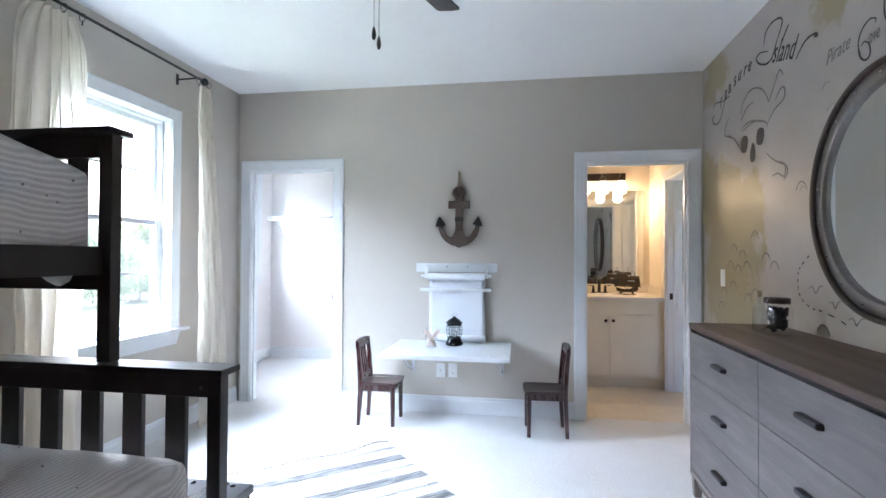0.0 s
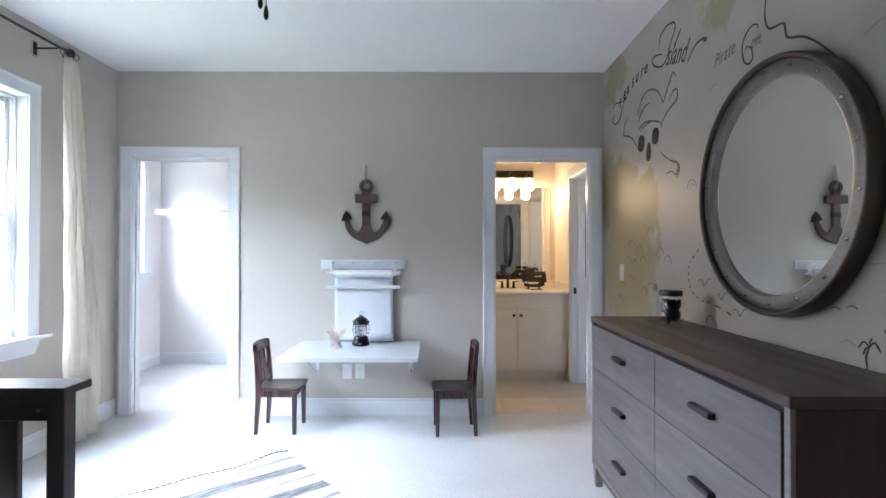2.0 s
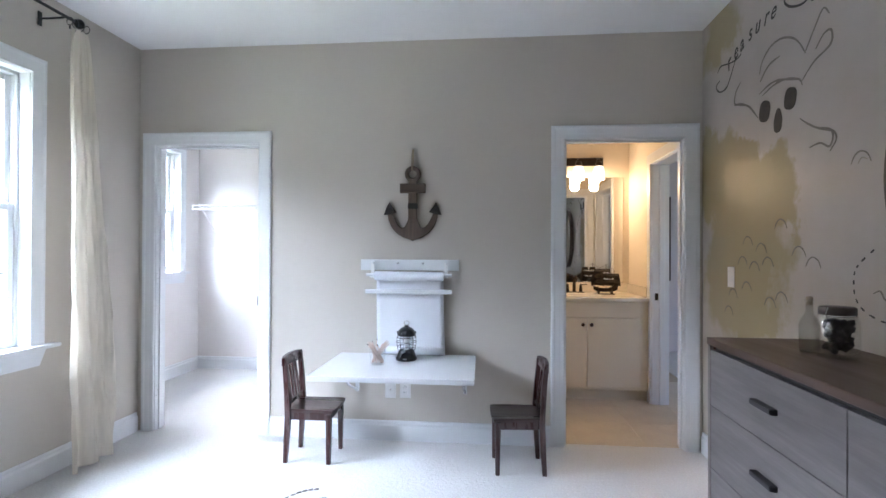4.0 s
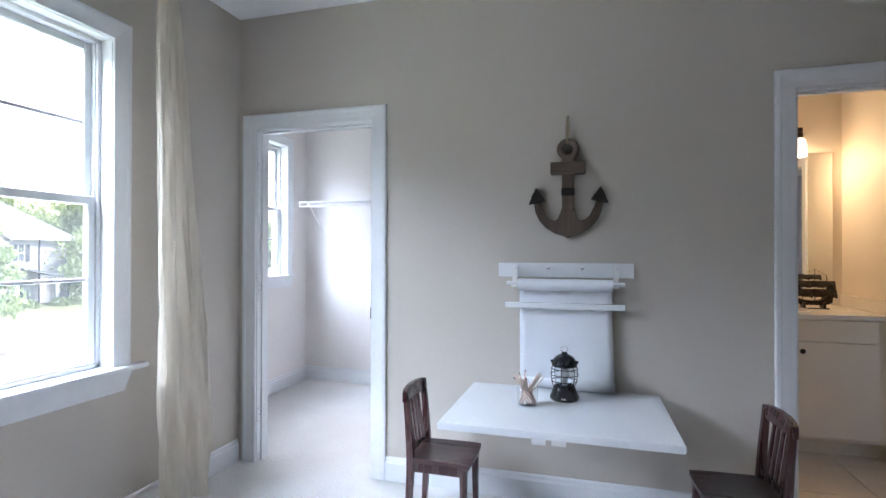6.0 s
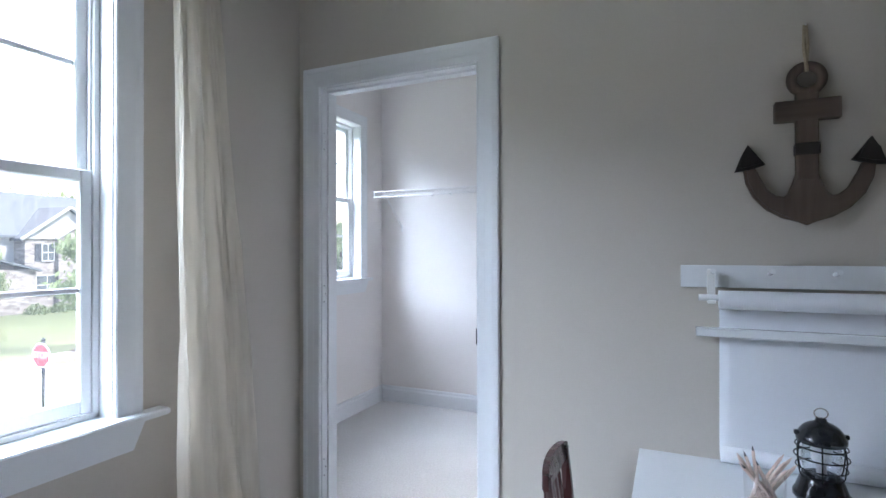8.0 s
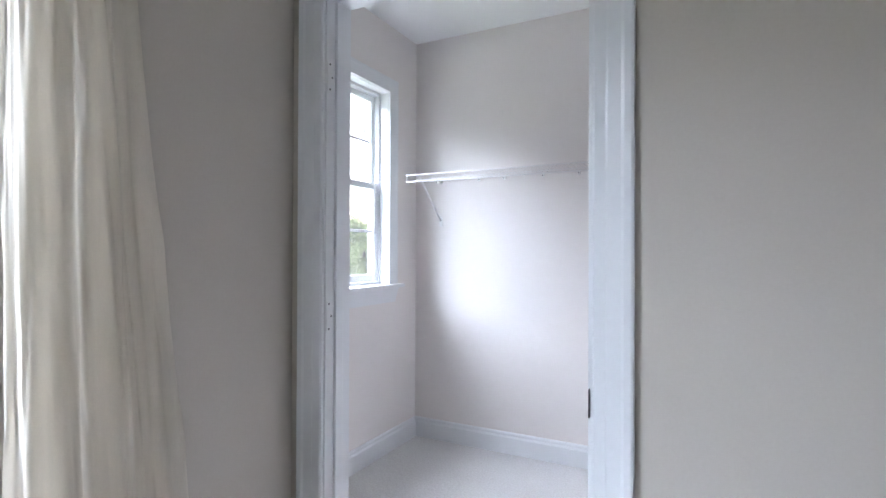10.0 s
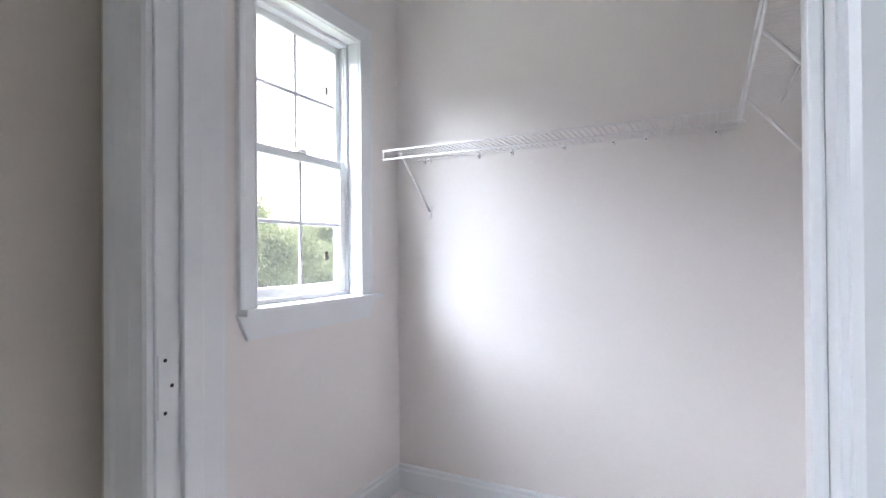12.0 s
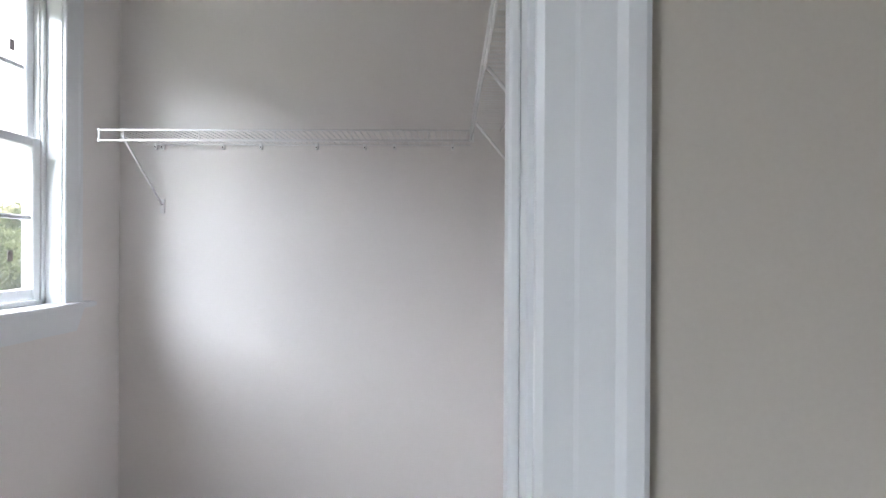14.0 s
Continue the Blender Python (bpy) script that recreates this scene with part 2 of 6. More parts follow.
TILE = surface("beige_tile", (0.56, 0.47, 0.36), (0.68, 0.59, 0.46), 0.35, 5.0, 40.0, relief=0.08, depth=0.001)
GROUT = surface("grout", (0.50, 0.42, 0.32), (0.56, 0.47, 0.36), 0.9, 20.0, 200.0)
ESPRESSO = wood("espresso_wood", (0.014, 0.009, 0.009), (0.024, 0.015, 0.015), 0.42, "x", 8.0, 0.05, 0.05)
ESPRESSO_LONG = wood("espresso_wood_lengthwise", (0.014, 0.009, 0.009), (0.024, 0.015, 0.015), 0.42, "y", 8.0, 0.05, 0.05)
ESPRESSO_UP = wood("espresso_wood_upright", (0.014, 0.009, 0.009), (0.024, 0.015, 0.015), 0.42, "z", 8.0, 0.05, 0.05)
CHERRY = wood("dark_cherry_wood", (0.032, 0.009, 0.009), (0.052, 0.016, 0.015), 0.28, "z", 6.0, 0.25, 0.03)
CHERRY_SEAT = wood("dark_cherry_seat", (0.034, 0.010, 0.010), (0.046, 0.014, 0.013), 0.30, "x", 3.0, 0.25, 0.03)
DRESSER_TOP = wood("brown_oiled_wood", (0.068, 0.041, 0.030), (0.086, 0.053, 0.039), 0.50, "y", 2.2, 0.0, 0.03)
DRESSER_SIDE = wood("dark_brown_side_wood", (0.040, 0.017, 0.011), (0.075, 0.035, 0.023), 0.42, "z", 5.0)
DRAWER = washed_wood("grey_washed_wood", (0.095, 0.084, 0.082), (0.200, 0.184, 0.180))
CARCASS = wood("grey_brown_edge_wood", (0.16, 0.135, 0.125), (0.25, 0.215, 0.20), 0.4, "y", 8.0)
DRIFTWOOD = wood("weathered_wood", (0.066, 0.045, 0.034), (0.150, 0.108, 0.082), 0.65, "z", 9.0, 0.0, 0.4)
STAINED = wood("black_stained_wood", (0.014, 0.011, 0.010), (0.034, 0.026, 0.023), 0.6, "z", 9.0, 0.0, 0.4)
IRON = surface("dark_iron", (0.030, 0.030, 0.033), (0.055, 0.055, 0.06), 0.5, 20.0, 150.0, metal=0.6)
PEWTER = surface("aged_pewter", (0.17, 0.155, 0.148), (0.29, 0.27, 0.255), 0.4, 7.0, 90.0, metal=0.85, rough_spread=0.2)
PEWTER_DARK = surface("dark_bronze_rim", (0.075, 0.060, 0.050), (0.13, 0.105, 0.09), 0.45, 9.0, 90.0, metal=0.6)
STUD = surface("bright_stud", (0.55, 0.53, 0.5), (0.7, 0.68, 0.65), 0.2, 20.0, 100.0, metal=1.0)
BLACK_ENAMEL = surface("black_enamel", (0.008, 0.009, 0.011), (0.018, 0.019, 0.022), 0.16, 10.0, 80.0, relief=0.0)
BRONZE = surface("oil_rubbed_bronze", (0.025, 0.018, 0.014), (0.05, 0.036, 0.028), 0.35, 15.0, 100.0, metal=0.7)
WHITE_LACQUER = surface("white_lacquer", (0.76, 0.78, 0.80), (0.80, 0.815, 0.83), 0.12, 3.0, 60.0, relief=0.0)
PAPER = surface("white_paper", (0.76, 0.78, 0.82), (0.80, 0.82, 0.85), 0.85, 6.0, 200.0, relief=0.05)
PLASTIC = surface("white_plate_plastic", (0.78, 0.78, 0.77), (0.82, 0.82, 0.81), 0.3, 10.0, 90.0, relief=0.0)
WIRE = surface("white_coated_wire", (0.76, 0.75, 0.75), (0.82, 0.81, 0.81), 0.35, 15.0, 90.0, relief=0.0)
INK = surface("black_wall_ink", (0.020, 0.019, 0.018), (0.06, 0.056, 0.052), 0.6, 25.0, 200.0)
INK_GREY = surface("faded_wall_ink", (0.13, 0.118, 0.10), (0.25, 0.228, 0.195), 0.6, 18.0, 200.0)
INK_FAINT = surface("pale_wall_ink", (0.27, 0.245, 0.21), (0.36, 0.33, 0.28), 0.6, 18.0, 200.0)
QUILT = quilt_material("ribbed_quilt")
TUFT = surface("grey_yarn", (0.22, 0.20, 0.18), (0.34, 0.31, 0.28), 0.95, 60.0, 300.0)
SHEET = surface("white_sheet", (0.66, 0.64, 0.62), (0.74, 0.72, 0.70), 0.9, 8.0, 120.0, relief=0.3)
RUG = rug_material("striped_cotton")
RUG_EDGE = surface("rug_binding", (0.10, 0.10, 0.10), (0.40, 0.39, 0.37), 0.95, 60.0, 200.0, relief=0.5)
SHEER = sheer_material("cream_sheer_cloth", (0.90, 0.84, 0.735), 0.10)
GLASS = glass_material("window_glass", glare=0.010)
JAR_GLASS = glass_material("jar_glass", (0.96, 0.97, 0.965), 0.8)
CUP_GLASS = glass_material("tumbler_glass", (0.995, 0.995, 0.995), 0.30)
LAMP_GLASS = glass_material("lantern_glass", (0.965, 0.975, 0.985), 0.8)
SILVER = surface("mirror_silver", (0.80, 0.815, 0.80), (0.82, 0.83, 0.815), 0.015, 1.0, 10.0, metal=1.0, relief=0.0, rough_spread=0.0)
PENCIL = surface("raw_pencil_wood", (0.60, 0.45, 0.38), (0.78, 0.64, 0.56), 0.6, 30.0, 200.0)
ROPE = surface("jute_rope", (0.36, 0.29, 0.20), (0.48, 0.40, 0.29), 0.9, 60.0, 250.0, relief=0.6)
DARK_CONTENT = surface("dark_jar_stones", (0.010, 0.008, 0.008), (0.035, 0.028, 0.027), 0.6, 30.0, 150.0, relief=0.5)
SAIL = surface("mottled_sail_cloth", (0.010, 0.008, 0.007), (0.10, 0.082, 0.062), 0.8, 60.0, 160.0, relief=0.3)
SHADE = glow_material("lit_frosted_shade", (1.0, 0.84, 0.62), SHADE_GLOW)
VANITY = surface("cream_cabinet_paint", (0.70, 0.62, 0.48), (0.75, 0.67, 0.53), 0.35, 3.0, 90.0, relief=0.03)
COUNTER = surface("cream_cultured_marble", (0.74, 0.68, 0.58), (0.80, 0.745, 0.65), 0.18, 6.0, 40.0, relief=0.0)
TRUNK = surface("black_trunk_vinyl", (0.035, 0.038, 0.045), (0.06, 0.064, 0.072), 0.3, 8.0, 90.0)


# ------------------------------------------------------------------ building blocks
def part(name, bm, material, parent=None, label="", smooth=False):
    """One mesh object. World metres in; under a thing it is moved to the thing's own origin."""
    me = bpy.data.meshes.new(name)
    bm.normal_update()
    bm.to_mesh(me)
    bm.free()
    me.materials.append(material)
    if smooth:
        for f in me.polygons:
            f.use_smooth = True
    ob = new(name, me)
    if parent is not None:
        root = parent
        off = Vector((0, 0, 0))
        while root is not None:
            off += root.location
            root = root.parent
        me.transform(Matrix.Translation(-off))
        ob.parent = parent
    if label:
        tagged(ob, label)
    return ob


def thing(name, loc, label, category, group=""):
    ob = new(name)
    ob.empty_display_size = 0.1
    ob.location = loc
    return tagged(ob, label, category, group)


def setting(name, bm, material, label="", category="", parent=None):
    ob = part(name, bm, material, parent)
    return tagged(ob, label, category, "", "structure")


def box(bm, x0, x1, y0, y1, z0, z1, bevel=0.0, seg=1):
    """A box, its edges rounded by bevel."""
    x0, x1, y0, y1, z0, z1 = min(x0, x1), max(x0, x1), min(y0, y1), max(y0, y1), min(z0, z1), max(z0, z1)
    v = [bm.verts.new((x, y, z)) for x in (x0, x1) for y in (y0, y1) for z in (z0, z1)]
    fs = [bm.faces.new([v[i] for i in q]) for q in ((0, 1, 3, 2), (4, 6, 7, 5), (0, 4, 5, 1), (2, 3, 7, 6), (0, 2, 6, 4), (1, 5, 7, 3))]
    if bevel:
        edges = list({e for f in fs for e in f.edges})
        bmesh.ops.bevel(bm, geom=edges, offset=bevel, segments=seg, affect="EDGES", profile=0.6)
    return bm


def boxes(*rows, bevel=0.0, seg=1):
    bm = bmesh.new()
    for r in rows:
        box(bm, *r, bevel=bevel, seg=seg)
    return bm


def ring_loft(bm, rings, closed=False, cap=True):
    """Joins rings of points to a skin."""
    rows = [[bm.verts.new(q) for q in r] for r in rings]
    k = len(rows[0])
    pairs = list(zip(rows, rows[1:])) + ([(rows[-1], rows[0])] if closed else [])
    for a, b in pairs:
        for i in range(k):
            bm.faces.new((a[i], a[(i + 1) % k], b[(i + 1) % k], b[i]))
    if cap and not closed:
        bm.faces.new(list(reversed(rows[0])))
        bm.faces.new(rows[-1])
    return bm


def rod(bm, a, b, r0, r1=None, seg=10):
    a, b = Vector(a), Vector(b)
    r1 = r0 if r1 is None else r1
    d = (b - a).normalized()
    u = d.orthogonal().normalized()
    w = d.cross(u)
    ring = lambda c, r: [c + (u * math.cos(2 * math.pi * i / seg) + w * math.sin(2 * math.pi * i / seg)) * r for i in range(seg)]
    return ring_loft(bm, [ring(a, r0), ring(b, r1)])


def tube(bm, pts, r, seg=8, closed=False):
    """A round bar along a line of points."""
    pts = [Vector(q) for q in pts]
    k = len(pts)
    rings, side = [], None
    for i, q in enumerate(pts):
        d = (pts[(i + 1) % k] - pts[i - 1]) if closed or 0 < i < k - 1 else (pts[1] - pts[0] if i == 0 else pts[-1] - pts[-2])
        d.normalize()
        side = d.orthogonal().normalized() if side is None else (side - d * side.dot(d)).normalized()
        w = d.cross(side)
        rr = r[i] if isinstance(r, (list, tuple)) else r
        rings.append([q + (side * math.cos(2 * math.pi * j / seg) + w * math.sin(2 * math.pi * j / seg)) * rr for j in range(seg)])
    return ring_loft(bm, rings, closed)


def lathe(bm, rows, centre, seg=28, axis="z"):
    """Turns rows of (radius, height) round an axis through centre."""
    c = Vector(centre)
    rings = []
    for r, h in rows:
        ring = []
        for i in range(seg):
            a = 2 * math.pi * i / seg
            p, q = r * math.cos(a), r * math.sin(a)
            ring.append(c + Vector({"z": (p, q, h), "x": (h, p, q), "y": (q, h, p)}[axis]))
        rings.append(ring)
    return ring_loft(bm, rings)


def smooth_line(pts, n=6, closed=False):
    """Catmull-Rom through the points."""
    pts = [Vector(q) for q in pts]
    k = len(pts)
    out = []
    for i in range(k if closed else k - 1):
        g = lambda j: pts[j % k] if closed else pts[max(0, min(k - 1, j))]
        a, b, c, d = g(i - 1), g(i), g(i + 1), g(i + 2)
        for s in range(n):
            t = s / n
            out.append(0.5 * (2 * b + (c - a) * t + (2 * a - 5 * b + 4 * c - d) * t * t + (3 * b - a - 3 * c + d) * t ** 3))
    if not closed:
        out.append(pts[-1])
    return out


def slab(bm, outline, y0, y1, axis="y", bevel=0.0):
    """A flat outline in (x, z) for axis y, (y, z) for axis x, (x, y) for axis z, given thickness along the axis."""
    put = {"y": lambda a, b, d: (a, d, b), "x": lambda a, b, d: (d, a, b), "z": lambda a, b, d: (a, b, d)}[axis]
    lo = [bm.verts.new(put(a, b, y0)) for a, b in outline]
    hi = [bm.verts.new(put(a, b, y1)) for a, b in outline]
    k = len(lo)
    caps = [bm.faces.new(lo), bm.faces.new(list(reversed(hi)))]
    for i in range(k):
        bm.faces.new((lo[i], hi[i], hi[(i + 1) % k], lo[(i + 1) % k]))
    if bevel:
        bmesh.ops.bevel(bm, geom=list({e for f in caps for e in f.edges}), offset=bevel, segments=2, affect="EDGES")
    bmesh.ops.recalc_face_normals(bm, faces=bm.faces)
    return bm


def moved(bm, m):
    bmesh.ops.transform(bm, matrix=m, verts=bm.verts)
    return bm


# ------------------------------------------------------------------ the rooms
H = 2.735
EAST = 3.887
NT = 0.108           # thickness of the north wall
CW, CN, CE = -0.70, 1.925, 1.177   # closet: west, north and east faces
LD = (0.113, 0.905)  # closet doorway through the wall
RD = (2.998, 3.787)  # bathroom doorway
HEAD = 2.05
SOUTH = -5.3
WIN = (-1.824, -0.869, 0.757, 2.28)      # bedroom window: y0, y1, z0, z1
CWIN = (0.920, 1.593, 1.072, 2.316)       # closet window

setting("floor", boxes((-0.14, EAST + 0.14, SOUTH - 0.1, 0.06, -0.12, 0.0)), CARPET, "plush white carpet across the bedroom", "floor")
setting("floor", boxes((CW - 0.14, CE + 0.1, 0.06, CN + 0.1, -0.12, 0.0)), CARPET, "plush white carpet in the closet", "floor")
setting("ceiling", boxes((-0.14, EAST + 0.14, SOUTH - 0.1, 0.0, H, H + 0.1)), CEIL, "smooth white painted ceiling", "ceiling")
setting("ceiling", boxes((CW - 0.14, CE + 0.1, NT, CN + 0.1, H, H + 0.1)), CEIL, "white closet ceiling", "ceiling")
setting("wall_north", boxes((0, LD[0], 0, NT, 0, H), (LD[0], LD[1], 0, NT, HEAD, H), (LD[1], RD[0], 0, NT, 0, H),
                            (RD[0], RD[1], 0, NT, HEAD, H), (RD[1], EAST, 0, NT, 0, H)), GREIGE, "greige painted wall with two doorways", "wall")
setting("wall_west", boxes((-0.14, 0, WIN[1], NT, 0, H), (-0.14, 0, SOUTH, WIN[0], 0, H), (-0.14, 0, WIN[0], WIN[1], 0, WIN[2]),
                           (-0.14, 0, WIN[0], WIN[1], WIN[3], H)), GREIGE, "greige painted wall with a window", "wall")
wall_east = setting("wall_east", boxes((EAST, EAST + 0.13, SOUTH, 0.0, 0, H)), MURAL, "cream wall with a painted pirate map mural", "wall")
setting("wall_south", boxes((-0.14, EAST + 0.13, SOUTH - 0.12, SOUTH, 0, H)), GREIGE, "plain greige wall", "wall")
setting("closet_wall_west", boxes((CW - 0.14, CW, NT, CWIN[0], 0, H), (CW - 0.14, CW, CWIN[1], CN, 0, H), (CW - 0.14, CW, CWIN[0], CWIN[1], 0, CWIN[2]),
                                  (CW - 0.14, CW, CWIN[0], CWIN[1], CWIN[3], H)), CLOSET_BRIGHTENED, "closet wall with a window, coloured paler to brighten it", "wall")
setting("closet_wall_north", boxes((CW - 0.14, CE + 0.1, CN, CN + 0.12, 0, H)), CLOSET_BRIGHTENED, "closet wall behind a wire shelf, coloured paler to brighten it", "wall")
setting("closet_wall_east", boxes((CE, CE + 0.1, NT + 0.004, CN, 0, H)), CLOSET_BRIGHTENED, "closet side wall, coloured paler to brighten it", "wall")
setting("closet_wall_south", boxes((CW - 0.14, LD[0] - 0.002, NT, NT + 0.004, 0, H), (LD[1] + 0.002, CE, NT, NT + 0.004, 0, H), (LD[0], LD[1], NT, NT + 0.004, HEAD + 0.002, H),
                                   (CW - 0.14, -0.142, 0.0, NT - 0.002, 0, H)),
        CLOSET_BRIGHTENED, "closet wall round the doorway, coloured paler to brighten it", "wall")

# bathroom and the room beyond it
BN, BW = 1.78, 1.9
BD = (0.22, 1.055)   # doorway in the bathroom's east wall
setting("floor", boxes((BW, EAST + 0.13, 0.06, BN + 0.1, -0.12, -0.012), (EAST + 0.13, 4.46, -0.6, 3.6, -0.12, -0.012)), GROUT, "bathroom floor", "floor")
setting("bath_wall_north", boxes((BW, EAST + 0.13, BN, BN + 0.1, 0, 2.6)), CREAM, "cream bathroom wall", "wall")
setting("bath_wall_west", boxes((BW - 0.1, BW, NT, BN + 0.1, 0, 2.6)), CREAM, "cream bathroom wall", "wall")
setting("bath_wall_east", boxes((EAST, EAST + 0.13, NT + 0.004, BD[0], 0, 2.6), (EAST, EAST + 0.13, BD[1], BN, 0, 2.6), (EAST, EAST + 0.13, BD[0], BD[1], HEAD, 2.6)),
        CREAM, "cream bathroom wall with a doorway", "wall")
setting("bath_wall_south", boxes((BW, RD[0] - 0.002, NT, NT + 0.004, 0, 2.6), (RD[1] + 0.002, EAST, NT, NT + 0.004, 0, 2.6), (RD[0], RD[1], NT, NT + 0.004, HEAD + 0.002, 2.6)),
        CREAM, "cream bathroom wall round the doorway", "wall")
setting("ceiling", boxes((BW - 0.1, EAST + 0.13, NT, BN + 0.1, 2.6, 2.7)), CEIL, "white bathroom ceiling", "ceiling")
setting("floor", boxes((4.46, 6.6, -0.6, 3.6, -0.12, 0.0)), CARPET, "carpet in the room beyond the bathroom", "floor")
setting("ceiling", boxes((EAST + 0.13, 6.6, -0.6, 3.6, 2.6, 2.7)), CEIL, "white ceiling beyond the bathroom", "ceiling")
setting("hall_wall", boxes((EAST + 0.13, 6.6, 3.5, 3.6, 0, 2.6), (EAST + 0.13, 4.5, -0.7, -0.6, 0, 2.6), (6.2, 6.6, -0.7, -0.6, 0, 2.6), (4.5, 5.2, -0.7, -0.6, 0, 2.6), (5.2, 6.2, -0.7, -0.6, 0, 0.6), (5.2, 6.2, -0.7, -0.6, 2.2, 2.6), (EAST + 0.03, EAST + 0.13, BN + 0.1, 3.6, 0, 2.6),
                           (EAST + 0.132, EAST + 0.14, -0.6, BD[0] - 0.002, 0, 2.6), (EAST + 0.132, EAST + 0.14, BD[1] + 0.002, 3.5, 0, 2.6),
                           (6.5, 6.6, -0.6, 3.5, 0, 2.6)),
        HALL, "grey wall of the room beyond the bathroom", "wall")


def skirting(name, rows):
    """Baseboard with a stepped, rounded top; rows of (axis, at, from, to, towards the room)."""
    for axis, at, a, b, way in rows:
        bm = bmesh.new()
        prof = [(0, 0), (0.015, 0), (0.015, 0.100), (0.012, 0.106), (0.009, 0.112), (0.009, 0.124), (0.005, 0.132), (0, 0.134)]
        ring = lambda s: [((at + way * d, s, z) if axis == "x" else (s, at + way * d, z)) for d, z in prof]
        ring_loft(bm, [ring(a), ring(b)])
        bmesh.ops.recalc_face_normals(bm, faces=bm.faces)
        setting(name, bm, TRIM, "white moulded baseboard", "baseboard")


skirting("baseboard", [("y", 0, 0.982, 2.925, -1), ("x", 0, -5.3, -0.016, 1), ("x", EAST, -5.3, -0.016, -1), ("x", CW, NT + 0.02, CN - 0.016, 1),
                       ("y", CN, CW, CE, -1), ("x", CE, NT + 0.02, CN - 0.016, -1), ("y", SOUTH, 0, EAST, 1)])


def doorway(name, x0, x1, z1, face, back, label, flip=False, strike=None, hinges=()):
    """Jamb lining, stop and moulded casing of a doorway in a wall that runs along x. Its two faces are y = face and y = back."""
    root = tagged(thing(name, (x0, face, 0), label, "doorway"), kind="structure")
    j = 0.016
    for nm, r in (("jamb", (x0, x0 + j, face, back, 0, z1)), ("jamb", (x1 - j, x1, face, back, 0, z1)), ("head_jamb", (x0, x1, face, back, z1 - j, z1))):
        part(nm, boxes(r, bevel=0.0015), TRIM, root)
    s0, s1 = face + 0.036, face + 0.069
    for r in ((x0 + j, x0 + j + 0.011, s0, s1, 0, z1 - j), (x1 - j - 0.011, x1 - j, s0, s1, 0, z1 - j), (x0 + j, x1 - j, s0, s1, z1 - j - 0.011, z1 - j)):
        part("stop", boxes(r, bevel=0.003, seg=2), TRIM, root)
    w = 0.09
    prof = [(0.0, 0.0), (0.0, 0.009), (0.006, 0.012), (0.030, 0.0125), (0.034, 0.0135), (0.062, 0.0155), (0.070, 0.0185), (0.084, 0.0185), (0.089, 0.016), (w, 0.0)]
    for nm, sgn, yy in (("casing", -1, face), ("casing_back", 1, back)):
        i0, i1, zt = x0 + j - 0.006, x1 - j + 0.006, z1 - j + 0.006
        bm = bmesh.new()
        ring_loft(bm, [[(i0 - d, yy + sgn * e, 0) for d, e in prof], [(i0 - d, yy + sgn * e, zt + d) for d, e in prof],
                       [(i1 + d, yy + sgn * e, zt + d) for d, e in prof], [(i1 + d, yy + sgn * e, 0) for d, e in prof]])
        bmesh.ops.recalc_face_normals(bm, faces=bm.faces)
        part(nm, bm, TRIM, root)
    for z in hinges:
        bm = bmesh.new()
        out = [(face + 0.002, z), (face + 0.002, z + 0.09), (face + 0.024, z + 0.09)] + [(face + 0.024 + 0.009 * math.sin(a), z + 0.081 + 0.009 * math.cos(a)) for a in (0.5, 1.1, 1.57)] + \
              [(face + 0.033, z + 0.009)] + [(face + 0.024 + 0.009 * math.cos(a), z + 0.009 - 0.009 * math.sin(a)) for a in (0.5, 1.1, 1.57)]
        slab(bm, out, x0 + j - 0.001, x0 + j + 0.0026, "x", 0.0006)
        leaf = part("hinge_leaf", bm, TRIM, root, "painted-over hinge leaf without its door")
        for dy, dz in ((0.012, 0.008), (0.022, 0.045), (0.012, 0.082)):
            bm = bmesh.new()
            rod(bm, (x0 + j + 0.0018, face + dy, z + dz), (x0 + j + 0.0034, face + dy, z + dz), 0.0028, seg=8)
            part("screw", bm, IRON, leaf)
    if strike:
        bm = boxes((x1 - j - 0.002, x1 - j + 0.001, face - 0.006, face + 0.034, strike - 0.032, strike + 0.032), bevel=0.0008)
        part("strike_plate", bm, BLACK_ENAMEL, root, "dark bronze strike plate")
    return root


doorway("door_1", LD[0], LD[1], HEAD, 0.0, NT + 0.004, "open white cased doorway to the closet, door taken off", strike=0.94, hinges=(1.042, 1.75, 0.24))
doorway("door_2", RD[0], RD[1], HEAD, 0.0, NT + 0.004, "open white cased doorway to the lit bathroom")
# the doorway in the bathroom's side wall
d3 = tagged(thing("door_3", (EAST, BD[0], 0), "open white cased doorway beyond the vanity", "doorway"), kind="structure")
for nm, r in (("jamb", (EAST, EAST + 0.14, BD[0], BD[0] + 0.016, 0, HEAD)), ("jamb", (EAST, EAST + 0.14, BD[1] - 0.016, BD[1], 0, HEAD)), ("head_jamb", (EAST, EAST + 0.14, BD[0], BD[1], HEAD - 0.016, HEAD))):
    part(nm, boxes(r, bevel=0.0015), TRIM, d3)
for r in ((EAST + 0.06, EAST + 0.10, BD[1] - 0.028, BD[1] - 0.016, 0, HEAD - 0.016), (EAST + 0.06, EAST + 0.10, BD[0] + 0.016, BD[0] + 0.028, 0, HEAD - 0.016)):
    part("stop", boxes(r, bevel=0.002), TRIM, d3)
